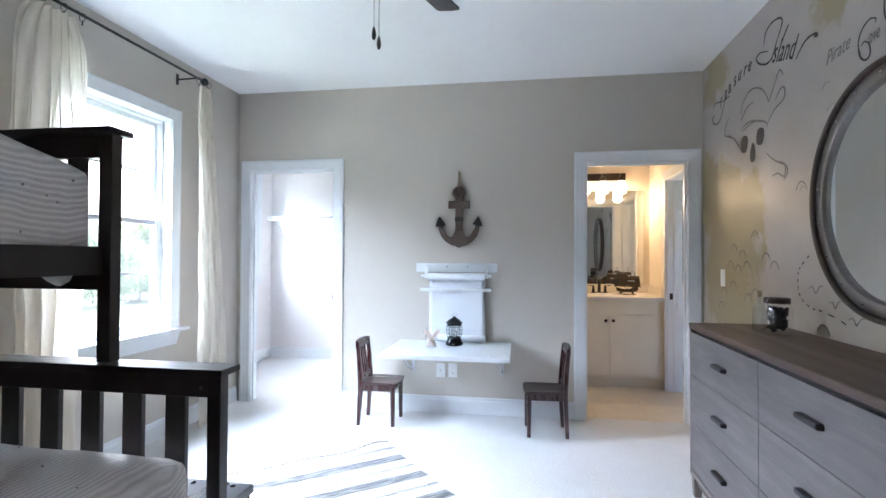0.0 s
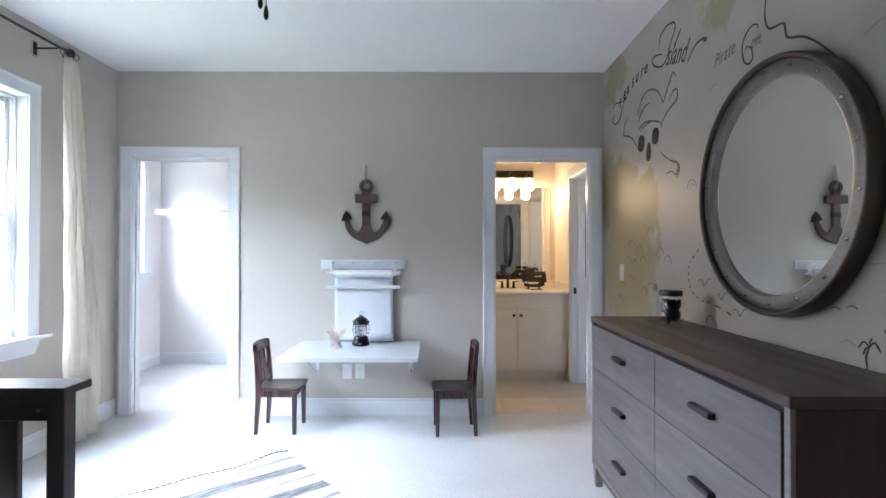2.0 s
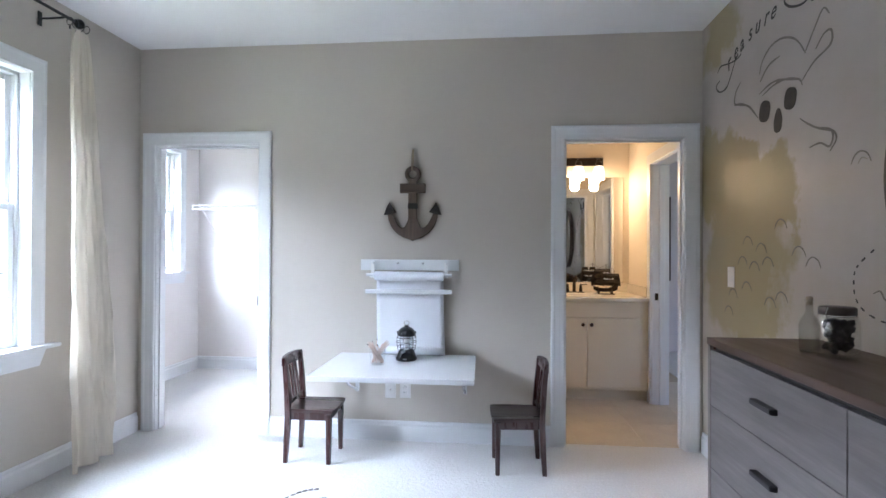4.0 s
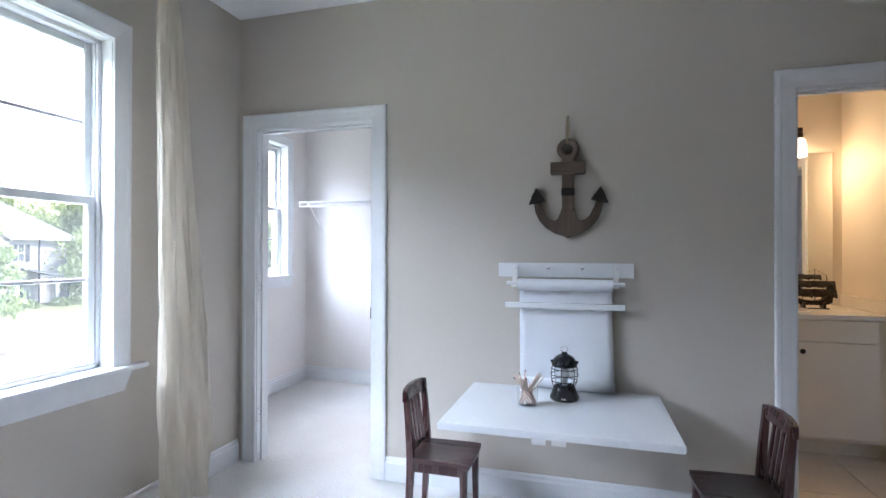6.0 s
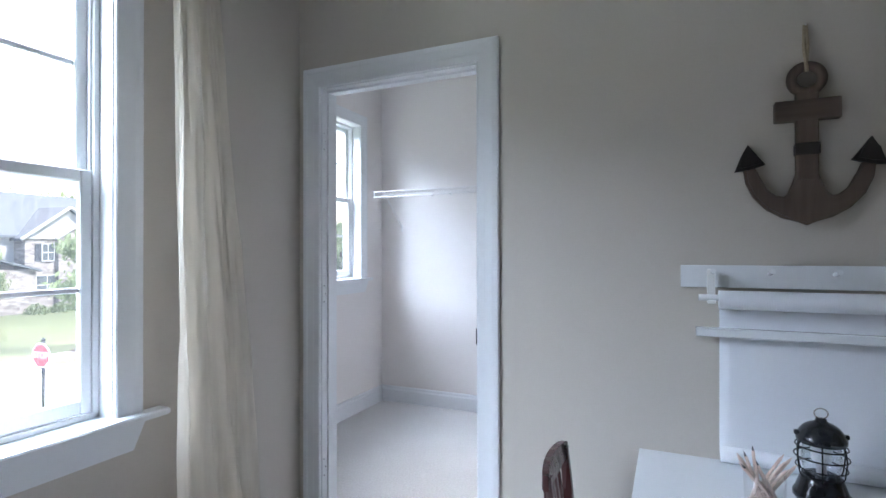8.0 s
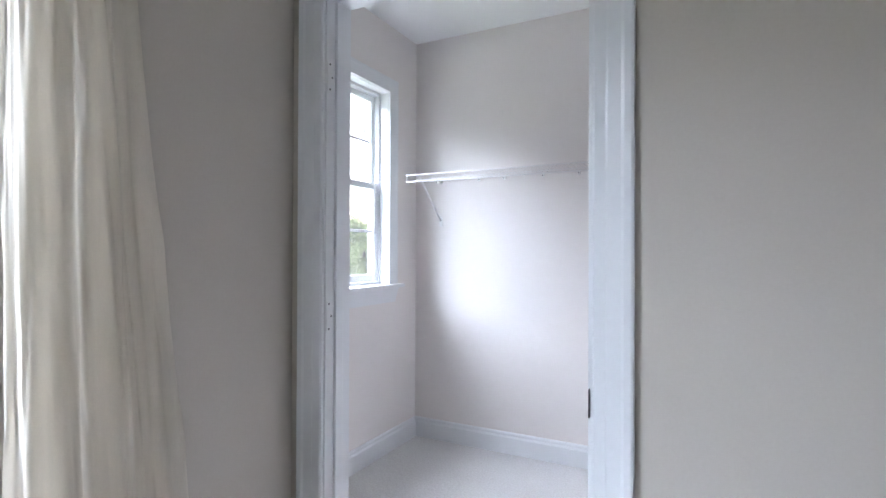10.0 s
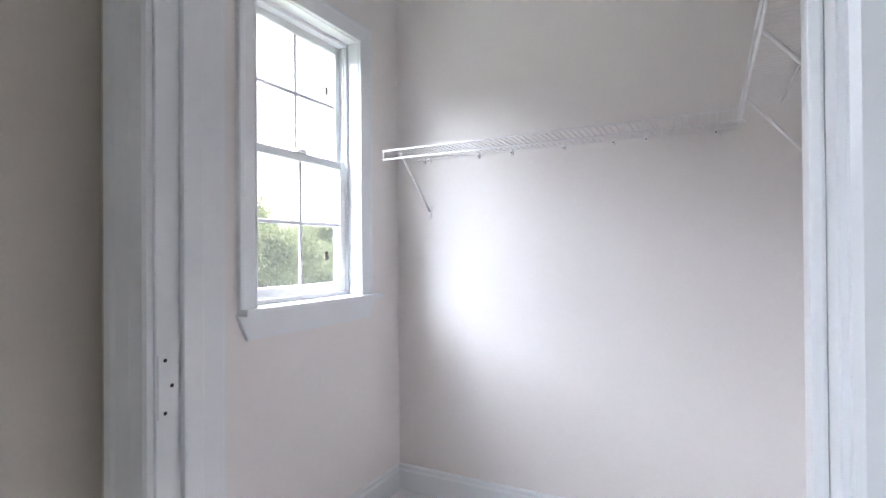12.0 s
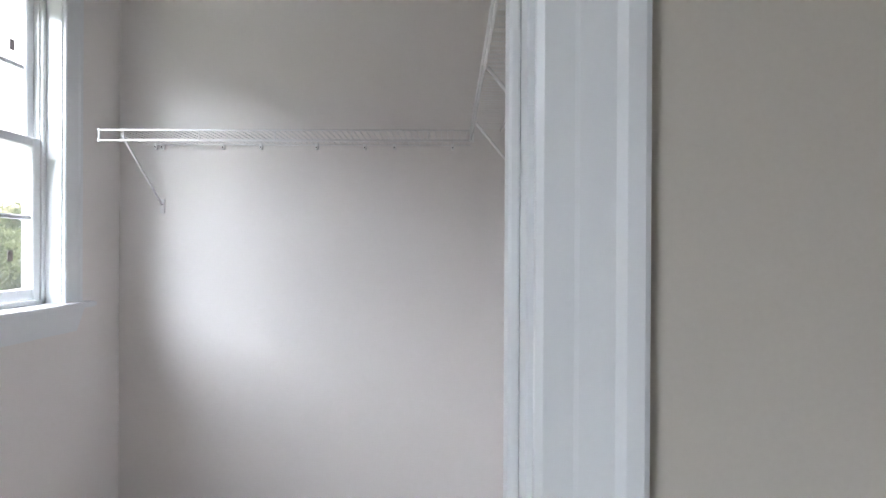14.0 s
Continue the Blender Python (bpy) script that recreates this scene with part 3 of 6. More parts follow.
for r in ((EAST - 0.018, EAST, BD[1] - 0.008, BD[1] + 0.078, 0, HEAD + 0.08), (EAST - 0.018, EAST, BD[0] - 0.078, BD[0] + 0.008, 0, HEAD + 0.08), (EAST - 0.020, EAST, BD[0] - 0.08, BD[1] + 0.08, HEAD - 0.008, HEAD + 0.082)):
    part("casing", boxes(r, bevel=0.005, seg=2), TRIM, d3)
part("strike_plate", boxes((EAST + 0.022, EAST + 0.05, BD[1] - 0.0185, BD[1] - 0.015, 0.885, 0.945), bevel=0.0006), BRONZE, d3, "dark bronze strike plate")


def window(name, wall, inward, y0, y1, z0, z1, depth, columns, label, tip):
    """Double-hung window in a wall that runs along y; wall is its inner face, inward +1 where the room lies at greater x."""
    root = tagged(thing(name, (wall, (y0 + y1) / 2, z0), label, "window"), kind="structure")
    X = lambda d: wall - inward * d
    e = 0.02
    part("lining", boxes((X(0), X(depth), y0, y0 + e, z0, z1), (X(0), X(depth), y1 - e, y1, z0, z1), (X(0), X(depth), y0, y1, z1 - e, z1), bevel=0.002), TRIM, root)
    i0, i1, zt = y0 + e - 0.004, y1 - e + 0.004, z1 - e + 0.004
    w = 0.09
    prof = [(0.0, 0.0), (0.0, 0.010), (0.005, 0.014), (0.010, 0.014), (0.012, 0.011), (0.060, 0.017), (0.072, 0.020), (0.085, 0.020), (0.089, 0.016), (w, 0.0)]
    bm = bmesh.new()
    g = lambda d: wall + inward * d
    ring_loft(bm, [[(g(t), i0 - d, z0) for d, t in prof], [(g(t), i0 - d, zt + d) for d, t in prof], [(g(t), i1 + d, zt + d) for d, t in prof], [(g(t), i1 + d, z0) for d, t in prof]])
    bmesh.ops.recalc_face_normals(bm, faces=bm.faces)
    part("casing", bm, TRIM, root)
    bm = bmesh.new()
    slab(bm, [(X(depth + 0.01), y0), (wall, y0), (wall, i0 - w - tip[0]), (g(0.055), i0 - w - tip[0]), (g(0.055), i1 + w + tip[1]), (wall, i1 + w + tip[1]), (wall, y1), (X(depth + 0.01), y1)], z0 - 0.022, z0 + 0.0005, "z", 0.004)
    part("window_sill", bm, TRIM, root)
    bm = bmesh.new()
    slab(bm, [(i0 - w - 0.01, z0 - 0.022), (i1 + w + 0.01, z0 - 0.022), (i1 + w - 0.035, z0 - 0.115), (i0 - w + 0.035, z0 - 0.115)], g(0.0), g(0.022), "x", 0.003)
    part("apron", bm, TRIM, root)
    mid = (z0 + z1) / 2
    # the outer frame and its tracks
    f = 0.035
    a0, a1, b1 = y0 + e, y1 - e, z1 - e
    part("window_frame", boxes((X(0.062), X(depth + 0.01), a0, a0 + 0.018, z0, b1), (X(0.062), X(depth + 0.01), a1 - 0.018, a1, z0, b1), (X(0.062), X(depth + 0.01), a0, a1, b1 - 0.02, b1),
                               (X(0.062), X(depth + 0.01), a0, a1, z0, z0 + 0.018),
                               (X(0.072), X(0.080), a0 + 0.018, a0 + 0.026, z0, b1), (X(0.072), X(0.080), a1 - 0.026, a1 - 0.018, z0, b1), bevel=0.002), VINYL, root)
    a0, a1, b1 = a0 + 0.019, a1 - 0.019, b1 - 0.021
    for nm, d0, d1, s0, s1 in (("lower_sash", 0.068, 0.092, z0 + 0.02, mid + 0.02), ("upper_sash", 0.096, 0.120, mid - 0.018, b1)):
        low = nm == "lower_sash"
        rail0, rail1 = (0.045, 0.038) if low else (0.036, 0.036)
        sash = part(nm, boxes((X(d0), X(d1), a0, a0 + f, s0, s1), (X(d0), X(d1), a1 - f, a1, s0, s1), (X(d0), X(d1), a0 + f, a1 - f, s0, s0 + rail0), (X(d0), X(d1), a0 + f, a1 - f, s1 - rail1, s1), bevel=0.004), VINYL, root)
        zm = (s0 + s1) / 2 + 0.004
        dm = (d0 + d1) / 2
        part("muntin", boxes((X(dm - 0.005), X(dm + 0.005), a0 + f, a1 - f, zm - 0.009, zm + 0.009), bevel=0.003), VINYL, sash)
        for c in range(1, columns):
            ym = a0 + f + (a1 - a0 - 2 * f) * c / columns
            part("muntin", boxes((X(dm - 0.0045), X(dm + 0.0045), ym - 0.009, ym + 0.009, s0 + rail0, s1 - rail1), bevel=0.003), VINYL, sash)
        pane = part("pane", boxes((X(dm - 0.002), X(dm + 0.002), a0 + f - 0.004, a1 - f + 0.004, s0 + rail0 - 0.004, s1 - rail1 + 0.004)), GLASS, sash, "clear window glass")
        pane.visible_shadow = False
        if low:
            part("sash_lock", boxes((X(d0 - 0.004), X(d1), (a0 + a1) / 2 - 0.03, (a0 + a1) / 2 + 0.03, s1, s1 + 0.012), (X(d0 + 0.004), X(d1 + 0.01), (a0 + a1) / 2 - 0.008, (a0 + a1) / 2 + 0.03, s1 + 0.012, s1 + 0.02), bevel=0.003), VINYL, sash)
    return root


window("window_1", 0.0, 1, *WIN, 0.135, 1, "white double-hung window with moulded casing and deep sill", (0.07, 0.07))
closet_window = window("window_2", CW, 1, *CWIN, 0.135, 2, "white closet double-hung window with muntins", (0.0, 0.03))
for x, y, z in ((CW - 0.104, 1.462, 2.045), (CW - 0.076, 1.425, 1.262)):
    part("pane_tag", boxes((x, x + 0.0012, y - 0.011, y + 0.011, z - 0.020, z + 0.020)), PEWTER, closet_window, "small grey paper tag on the glass")

# ------------------------------------------------------------------ bunk bed
bed = thing("bunk_bed", (0.86, -3.7, 0), "espresso-stained wooden bunk bed with slatted ends and ribbed cream quilts", "bunk bed")
Y0, Y1 = -2.715, -2.670      # faces of the foot end
for x in (1.537, 0.10):
    part("post", boxes((x, x + 0.047, Y0, Y1, 0, 0.902), bevel=0.003, seg=2), ESPRESSO_UP, bed)
    part("post", boxes((x, x + 0.047, -4.78, -4.735, 0, 0.902), bevel=0.003, seg=2), ESPRESSO_UP, bed)
part("foot_cap", boxes((0.07, 1.608, Y0 - 0.034, Y1 + 0.028, 0.902, 0.924), bevel=0.003, seg=2), ESPRESSO, bed)
part("foot_rail", boxes((0.147, 1.537, Y0 + 0.004, Y1 - 0.010, 0.826, 0.902), bevel=0.002), ESPRESSO, bed)
part("lower_foot_rail", boxes((0.147, 1.537, Y0 + 0.004, Y1 - 0.010, 0.16, 0.30), bevel=0.002), ESPRESSO, bed)
for i in range(8):
    x = 1.383 - 0.158 * i
    part("slat", boxes((x, x + 0.073, Y0 + 0.006, Y1 - 0.020, 0.30, 0.826), bevel=0.002), ESPRESSO_UP, bed)
bm = bmesh.new()
rod(bm, (1.513, Y0 + 0.001, 0.855), (1.513, Y0 + 0.010, 0.855), 0.0055, seg=10)
part("bolt_cap", bm, PEWTER_DARK, bed)
for x in (1.545, 0.11):
    part("side_rail", boxes((x, x + 0.028, -4.735, Y0, 0.22, 0.38), bevel=0.003), ESPRESSO_LONG, bed)
# upper bunk
for x in (1.128, 0.10):
    part("upper_post", boxes((x, x + 0.050, Y0, Y1, 0.925, 1.688), bevel=0.003, seg=2), ESPRESSO_UP, bed)
    part("upper_post", boxes((x, x + 0.050, -4.78, -4.735, 0.903, 1.688), bevel=0.003, seg=2), ESPRESSO_UP, bed)
part("upper_cap", boxes((0.07, 1.196, Y0 - 0.034, Y1 + 0.028, 1.688, 1.709), bevel=0.003, seg=2), ESPRESSO, bed)
part("upper_rail", boxes((0.15, 1.128, Y0 + 0.004, Y1 - 0.010, 1.612, 1.688), bevel=0.002), ESPRESSO, bed)
part("upper_rail", boxes((0.15, 1.128, Y0 + 0.004, Y1 - 0.010, 1.166, 1.312), bevel=0.002), ESPRESSO, bed)
for i in range(6):
    x = 0.998 - 0.136 * i
    part("upper_slat", boxes((x, x + 0.070, Y0 + 0.006, Y1 - 0.020, 1.312, 1.612), bevel=0.002), ESPRESSO_UP, bed)
for x in (1.126, 0.11):
    part("upper_side_rail", boxes((x, x + 0.026, -4.735, Y0, 1.218, 1.311), bevel=0.002), ESPRESSO_LONG, bed)
part("bunk_slat_board", boxes((0.14, 1.12, -4.70, -2.74, 1.225, 1.243)), ESPRESSO, bed)


def bedding(bm, x0, x1, y0, y1, z0, z1, round_by, wave, seed):
    """A soft, slightly rumpled block."""
    bmesh.ops.create_cube(bm, size=1.0)
    bmesh.ops.subdivide_edges(bm, edges=bm.edges[:], cuts=17, use_grid_fill=True)
    for v in bm.verts:
        c = v.co * 2
        r = round_by
        half = Vector(((x1 - x0) / 2, (y1 - y0) / 2, (z1 - z0) / 2))
        q = Vector((c.x * half.x, c.y * half.y, c.z * half.z))
        core = Vector([max(-h + r, min(h - r, a)) for a, h in zip(q, half)])
        d = q - core
        if d.length > 1e-6:
            q = core + d.normalized() * min(r, d.length) if d.length > r else q
        q += Vector(((x0 + x1) / 2, (y0 + y1) / 2, (z0 + z1) / 2))
        s = noise.noise(q * 3.1 + Vector((seed, 0, 0))) * wave + noise.noise(q * 9.0 + Vector((0, seed, 0))) * wave * 0.35
        v.co = q + Vector((0, 0, s)) * (1 if c.z > 0 else 0.3) + Vector((s * 0.6, s * 0.4, 0)) * max(0.0, c.z)
    return bm


part("mattress", bedding(bmesh.new(), 0.135, 1.515, -4.69, -2.735, 0.26, 0.668, 0.060, 0.016, 1.0), QUILT, bed, "ribbed cream quilt over the lower mattress", True)
upper = bedding(bmesh.new(), 0.15, 1.124, -4.68, -2.722, 1.25, 1.685, 0.045, 0.012, 4.0)
for v in upper.verts:
    k = max(0.0, (v.co.x - 0.68) / 0.40) * max(0.0, (v.co.z - 1.30) / 0.38)
    v.co.z -= k * (0.055 + 0.050 * max(0.0, (v.co.y + 3.05) / 0.30))
part("upper_mattress", upper, QUILT, bed, "ribbed cream quilt over the upper mattress", True)
rnd = random.Random(31)
for k in range(18):
    low = k < 10
    x, y = (rnd.uniform(0.35, 1.45), rnd.uniform(-3.2, -2.80)) if low else (1.127, rnd.uniform(-3.3, -2.80))
    z = 0.670 if low else rnd.uniform(1.30, 1.52)
    bm = bmesh.new()
    bmesh.ops.create_icosphere(bm, subdivisions=1, radius=rnd.uniform(0.0035, 0.0050), matrix=Matrix.Translation((x, y, z)))
    part("tuft", bm, TUFT, bed)
bm = bmesh.new()
slab(bm, [(-2.915, 1.222), (-2.80, 1.222), (-2.815, 1.199), (-2.848, 1.186), (-2.865, 1.189), (-2.895, 1.205)], 1.120, 1.1255, "x", 0.002)
part("sheet_corner", bm, SHEET, bed, "white sheet corner hanging under the bunk")

trunk = thing("toy_trunk", (1.05, -2.4, 0.012), "low black trunk with studded lid at the bed's foot", "trunk")
part("body", boxes((0.62, 1.375, -2.60, -2.16, 0.012, 0.262), bevel=0.006, seg=2), TRUNK, trunk)
part("lid", boxes((0.61, 1.385, -2.605, -2.15, 0.262, 0.30), bevel=0.006, seg=2), TRUNK, trunk)
for x in (1.31, 1.125, 0.94, 0.76):
    bm = bmesh.new()
    lathe(bm, [(0.0125, 0), (0.0115, 0.004), (0.008, 0.007), (0.002, 0.0085)], (x, -2.19, 0.2995), 14)
    part("stud", bm, BLACK_ENAMEL, trunk, "round black stud", True)

# ------------------------------------------------------------------ rug
rug = thing("striped_rug", (1.622, -0.822, 0), "flat-woven white cotton rug with grey stripes on carpet", "rug")
rug.rotation_euler = (0, 0, math.atan2(-0.77, 0.64))
bm = bmesh.new()
NU, NV, LU, LV = 60, 50, 1.75, 1.45
rows = []
for i in range(NU + 1):
    u = LU * i / NU
    row = []
    for j in range(NV + 1):
        v = LV * j / NV
        edge = 0.006 * math.sin(u * 23) * (1 if j == 0 else 0)
        curl = 0.022 * math.exp(-((u) ** 2 + (v - 0.08) ** 2) / 0.016) + 0.008 * math.exp(-((u) ** 2) / 0.004) * (0.5 + 0.5 * math.sin(v * 14))
        row.append(bm.verts.new((u, -v + edge, 0.009 + curl + 0.002 * noise.noise((u * 6, v * 6, 0)))))
    rows.append(row)
for a, b in zip(rows, rows[1:]):
    for j in range(NV):
        bm.faces.new((a[j], a[j + 1], b[j + 1], b[j]))
ext = bmesh.ops.extrude_face_region(bm, geom=bm.faces[:])
for v in [g for g in ext["geom"] if isinstance(g, bmesh.types.BMVert)]:
    v.co.z -= 0.007
bmesh.ops.recalc_face_normals(bm, faces=bm.faces)
weave = part("weave", bm, RUG)
weave.parent = rug
bm = bmesh.new()
for k in range(46):
    v = LV * (k + 0.5) / 46
    z = 0.010 + 0.022 * math.exp(-((v - 0.08) ** 2) / 0.016) + 0.008 * (0.5 + 0.5 * math.sin(v * 14))
    rod(bm, (0.0, -v - 0.012, z), (0.0, -v + 0.012, z), 0.0055, seg=6)
binding = part("binding", bm, RUG_EDGE, None, "grey overcast edge binding")
binding.parent = rug

# ------------------------------------------------------------------ children's chairs
W0 = (1.412, -0.315)
chair = thing("child_chair", (*W0, 0), "dark cherry wooden child's chair beside the wall table", "chair", "chairs at the wall table")
cx, cy = W0


def leg(bm, xa, ya, za, xb, yb, zb, s0, s1):
    """A square, slightly tapering leg from a down to b."""
    r = lambda x, y, z, s: [(x - s, y - s, z), (x + s, y - s, z), (x + s, y + s, z), (x - s, y + s, z)]
    ring_loft(bm, [r(xb, yb, zb, s1), r(xa, ya, za, s0)])
    bmesh.ops.recalc_face_normals(bm, faces=bm.faces)
    bmesh.ops.bevel(bm, geom=bm.edges[:], offset=0.003, segments=2, affect="EDGES")
    return bm


for sy in (-1, 1):
    part("leg", leg(bmesh.new(), cx + 0.135, cy + sy * 0.122, 0.30, cx + 0.137, cy + sy * 0.126, 0, 0.0165, 0.0125), CHERRY, chair)
    bm = bmesh.new()
    rings = []
    for z, dx, s in ((0, -0.134, 0.012), (0.12, -0.127, 0.0145), (0.28, -0.118, 0.0165), (0.34, -0.119, 0.0165), (0.48, -0.128, 0.0150), (0.60, -0.139, 0.0130), (0.625, -0.141, 0.013)):
        rings.append([(cx + dx - s, cy + sy * 0.126 - s * 0.85, z), (cx + dx + s, cy + sy * 0.126 - s * 0.85, z), (cx + dx + s, cy + sy * 0.126 + s * 0.85, z), (cx + dx - s, cy + sy * 0.126 + s * 0.85, z)])
    ring_loft(bm, rings)
    bmesh.ops.recalc_face_normals(bm, faces=bm.faces)
    part("back_post", bm, CHERRY, chair)
bm = bmesh.new()
NS = 12
grid = []
for i in range(NS + 1):
    row = []
    for j in range(NS + 1):
        a, b = i / NS * 2 - 1, j / NS * 2 - 1
        w = 0.136 + 0.012 * (a + 1) / 2
        x = cx + 0.018 + a * 0.152 - 0.010 * b * b * (1 if a > 0 else 0)
        row.append(bm.verts.new((x, cy + b * w, 0.330 - 0.009 * (1 - a * a) * (1 - b * b) - 0.004 * max(0, a) ** 4)))
    grid.append(row)
for a, b in zip(grid, grid[1:]):
    for j in range(NS):
        bm.faces.new((a[j], b[j], b[j + 1], a[j + 1]))
ext = bmesh.ops.extrude_face_region(bm, geom=bm.faces[:])
for v in [g for g in ext["geom"] if isinstance(g, bmesh.types.BMVert)]:
    v.co.z = 0.309
bmesh.ops.recalc_face_normals(bm, faces=bm.faces)
part("seat", bm, CHERRY_SEAT, chair, "saddled cherry seat")
for r in ((cx - 0.104, cx + 0.122, cy - 0.128, cy - 0.112, 0.262, 0.310), (cx - 0.104, cx + 0.122, cy + 0.112, cy + 0.128, 0.262, 0.310),
          (cx + 0.126, cx + 0.142, cy - 0.108, cy + 0.108, 0.262, 0.310), (cx - 0.128, cx - 0.112, cy - 0.110, cy + 0.110, 0.262, 0.310)):
    part("apron", boxes(r, bevel=0.002), CHERRY, chair)
bm = bmesh.new()
top = [(cy + 0.150 * t, 0.634 + 0.013 * (1 - t * t) ** 0.5) for t in [i / 8 - 1 for i in range(17)]]
slab(bm, [(cy - 0.150, 0.588)] + top + [(cy + 0.150, 0.588)] + [(cy + 0.150 * t, 0.578) for t in (0.6, 0, -0.6)], -0.010, 0.010, "x", 0.003)
for v in bm.verts:
    v.co.x += cx - 0.142 - 0.016 * (1 - ((v.co.y - cy) / 0.15) ** 2)
part("crest_rail", bm, CHERRY, chair)
part("lower_back_rail", boxes((cx - 0.129, cx - 0.113, cy - 0.112, cy + 0.112, 0.345, 0.372), bevel=0.002), CHERRY, chair)
for k in range(4):
    y = cy - 0.066 + 0.044 * k
    bm = bmesh.new()
    ring_loft(bm, [[(cx - 0.126, y - 0.009, 0.37), (cx - 0.116, y - 0.009, 0.37), (cx - 0.116, y + 0.009, 0.37), (cx - 0.126, y + 0.009, 0.37)],
                   [(cx - 0.158, y - 0.009, 0.59), (cx - 0.148, y - 0.009, 0.59), (cx - 0.148, y + 0.009, 0.59), (cx - 0.158, y + 0.009, 0.59)]])
    bmesh.ops.recalc_face_normals(bm, faces=bm.faces)
    part("spindle", bm, CHERRY, chair)
copy_thing(chair, pose(2.69, -0.352, 0, 0, 0, 184))

# ------------------------------------------------------------------ wall table and what is on it
TZ = 0.592
table = thing("wall_table", (1.96, -0.35, 0.3), "white lacquered drop-leaf table fixed to the wall", "table")
bm = bmesh.new()
slab(bm, [(1.498, -0.012), (2.422, -0.012), (2.434, -0.695), (1.50, -0.695)], TZ - 0.030, TZ, "z", 0.003)
part("tabletop", bm, WHITE_LACQUER, table)
for x in (1.612, 2.352):
    br = part("bracket", boxes((x - 0.012, x + 0.012, -0.42, -0.02, TZ - 0.055, TZ - 0.0305), (x - 0.012, x + 0.012, -0.025, -0.001, TZ - 0.26, TZ - 0.0305), bevel=0.002), WHITE_LACQUER, table, "white folding bracket")
    bm = bmesh.new()
    tube(bm, [(x, -0.40, TZ - 0.055), (x, -0.22, TZ - 0.17), (x, -0.02, TZ - 0.25)], 0.008)
    part("strut", bm, WHITE_LACQUER, br)
    bm = bmesh.new()
    rod(bm, (x, -0.4215, TZ - 0.043), (x, -0.4185, TZ - 0.043), 0.004, seg=8)
    part("screw", bm, STUD, br)

LX, LY = 1.982, -0.205
lantern = thing("camping_lantern", (LX, LY, TZ), "small black enamel lantern with caged glass on the table", "lantern")
bm = bmesh.new()
lathe(bm, [(0.064, 0), (0.068, 0.004), (0.068, 0.016), (0.062, 0.026), (0.054, 0.050), (0.050, 0.062), (0.046, 0.066), (0.02, 0.066)], (LX, LY, TZ), 32)
part("base", bm, BLACK_ENAMEL, lantern, "", True)
bm = bmesh.new()
lathe(bm, [(0.042, 0.066), (0.045, 0.09), (0.047, 0.115), (0.045, 0.14), (0.041, 0.160), (0.039, 0.160), (0.043, 0.14), (0.045, 0.115), (0.043, 0.09), (0.040, 0.066)], (LX, LY, TZ), 28)
part("glass_globe", bm, LAMP_GLASS, lantern, "clear glass globe", True)
bm = bmesh.new()
lathe(bm, [(0.012, 0.066), (0.012, 0.10), (0.024, 0.108), (0.026, 0.150), (0.006, 0.158)], (LX, LY, TZ), 16)
part("burner", bm, WIRE, lantern, "white inner burner", True)
bm = bmesh.new()
lathe(bm, [(0.046, 0.156), (0.058, 0.157), (0.060, 0.163), (0.060, 0.172), (0.057, 0.177), (0.051, 0.189), (0.042, 0.200), (0.030, 0.208), (0.018, 0.213), (0.014, 0.216), (0.013, 0.222), (0.003, 0.224)], (LX, LY, TZ), 32)
part("cap", bm, BLACK_ENAMEL, lantern, "", True)
for z, r in ((0.088, 0.060), (0.118, 0.064), (0.146, 0.061)):
    bm = bmesh.new()
    tube(bm, [(LX + r * math.cos(a), LY + r * math.sin(a), TZ + z) for a in [2 * math.pi * i / 28 for i in range(28)]], 0.0022, 6, True)
    part("cage_ring", bm, BLACK_ENAMEL, lantern)
for k in range(6):
    a = 2 * math.pi * k / 6 + 0.35
    bm = bmesh.new()
    tube(bm, [(LX + r * math.cos(a), LY + r * math.sin(a), TZ + z) for r, z in ((0.050, 0.060), (0.058, 0.075), (0.064, 0.118), (0.060, 0.150), (0.054, 0.166))], 0.0020, 6)
    part("cage_wire", bm, BLACK_ENAMEL, lantern)
bm = bmesh.new()
tube(bm, [(LX + 0.016 * math.cos(a), LY, TZ + 0.236 + 0.014 * math.sin(a)) for a in [2 * math.pi * i / 20 for i in range(20)]], 0.002, 6, True)
part("hanging_ring", bm, STUD, lantern, "small steel ring")
for s in (-1, 1):
    part("latch", boxes((LX + s * 0.056 - 0.008, LX + s * 0.056 + 0.008, LY - 0.006, LY + 0.006, TZ + 0.172, TZ + 0.184), bevel=0.002), BLACK_ENAMEL, lantern)
part("name_plate", boxes((LX - 0.012, LX + 0.012, LY - 0.0685, LY - 0.060, TZ + 0.010, TZ + 0.020), bevel=0.002), STUD, lantern, "small steel plate")

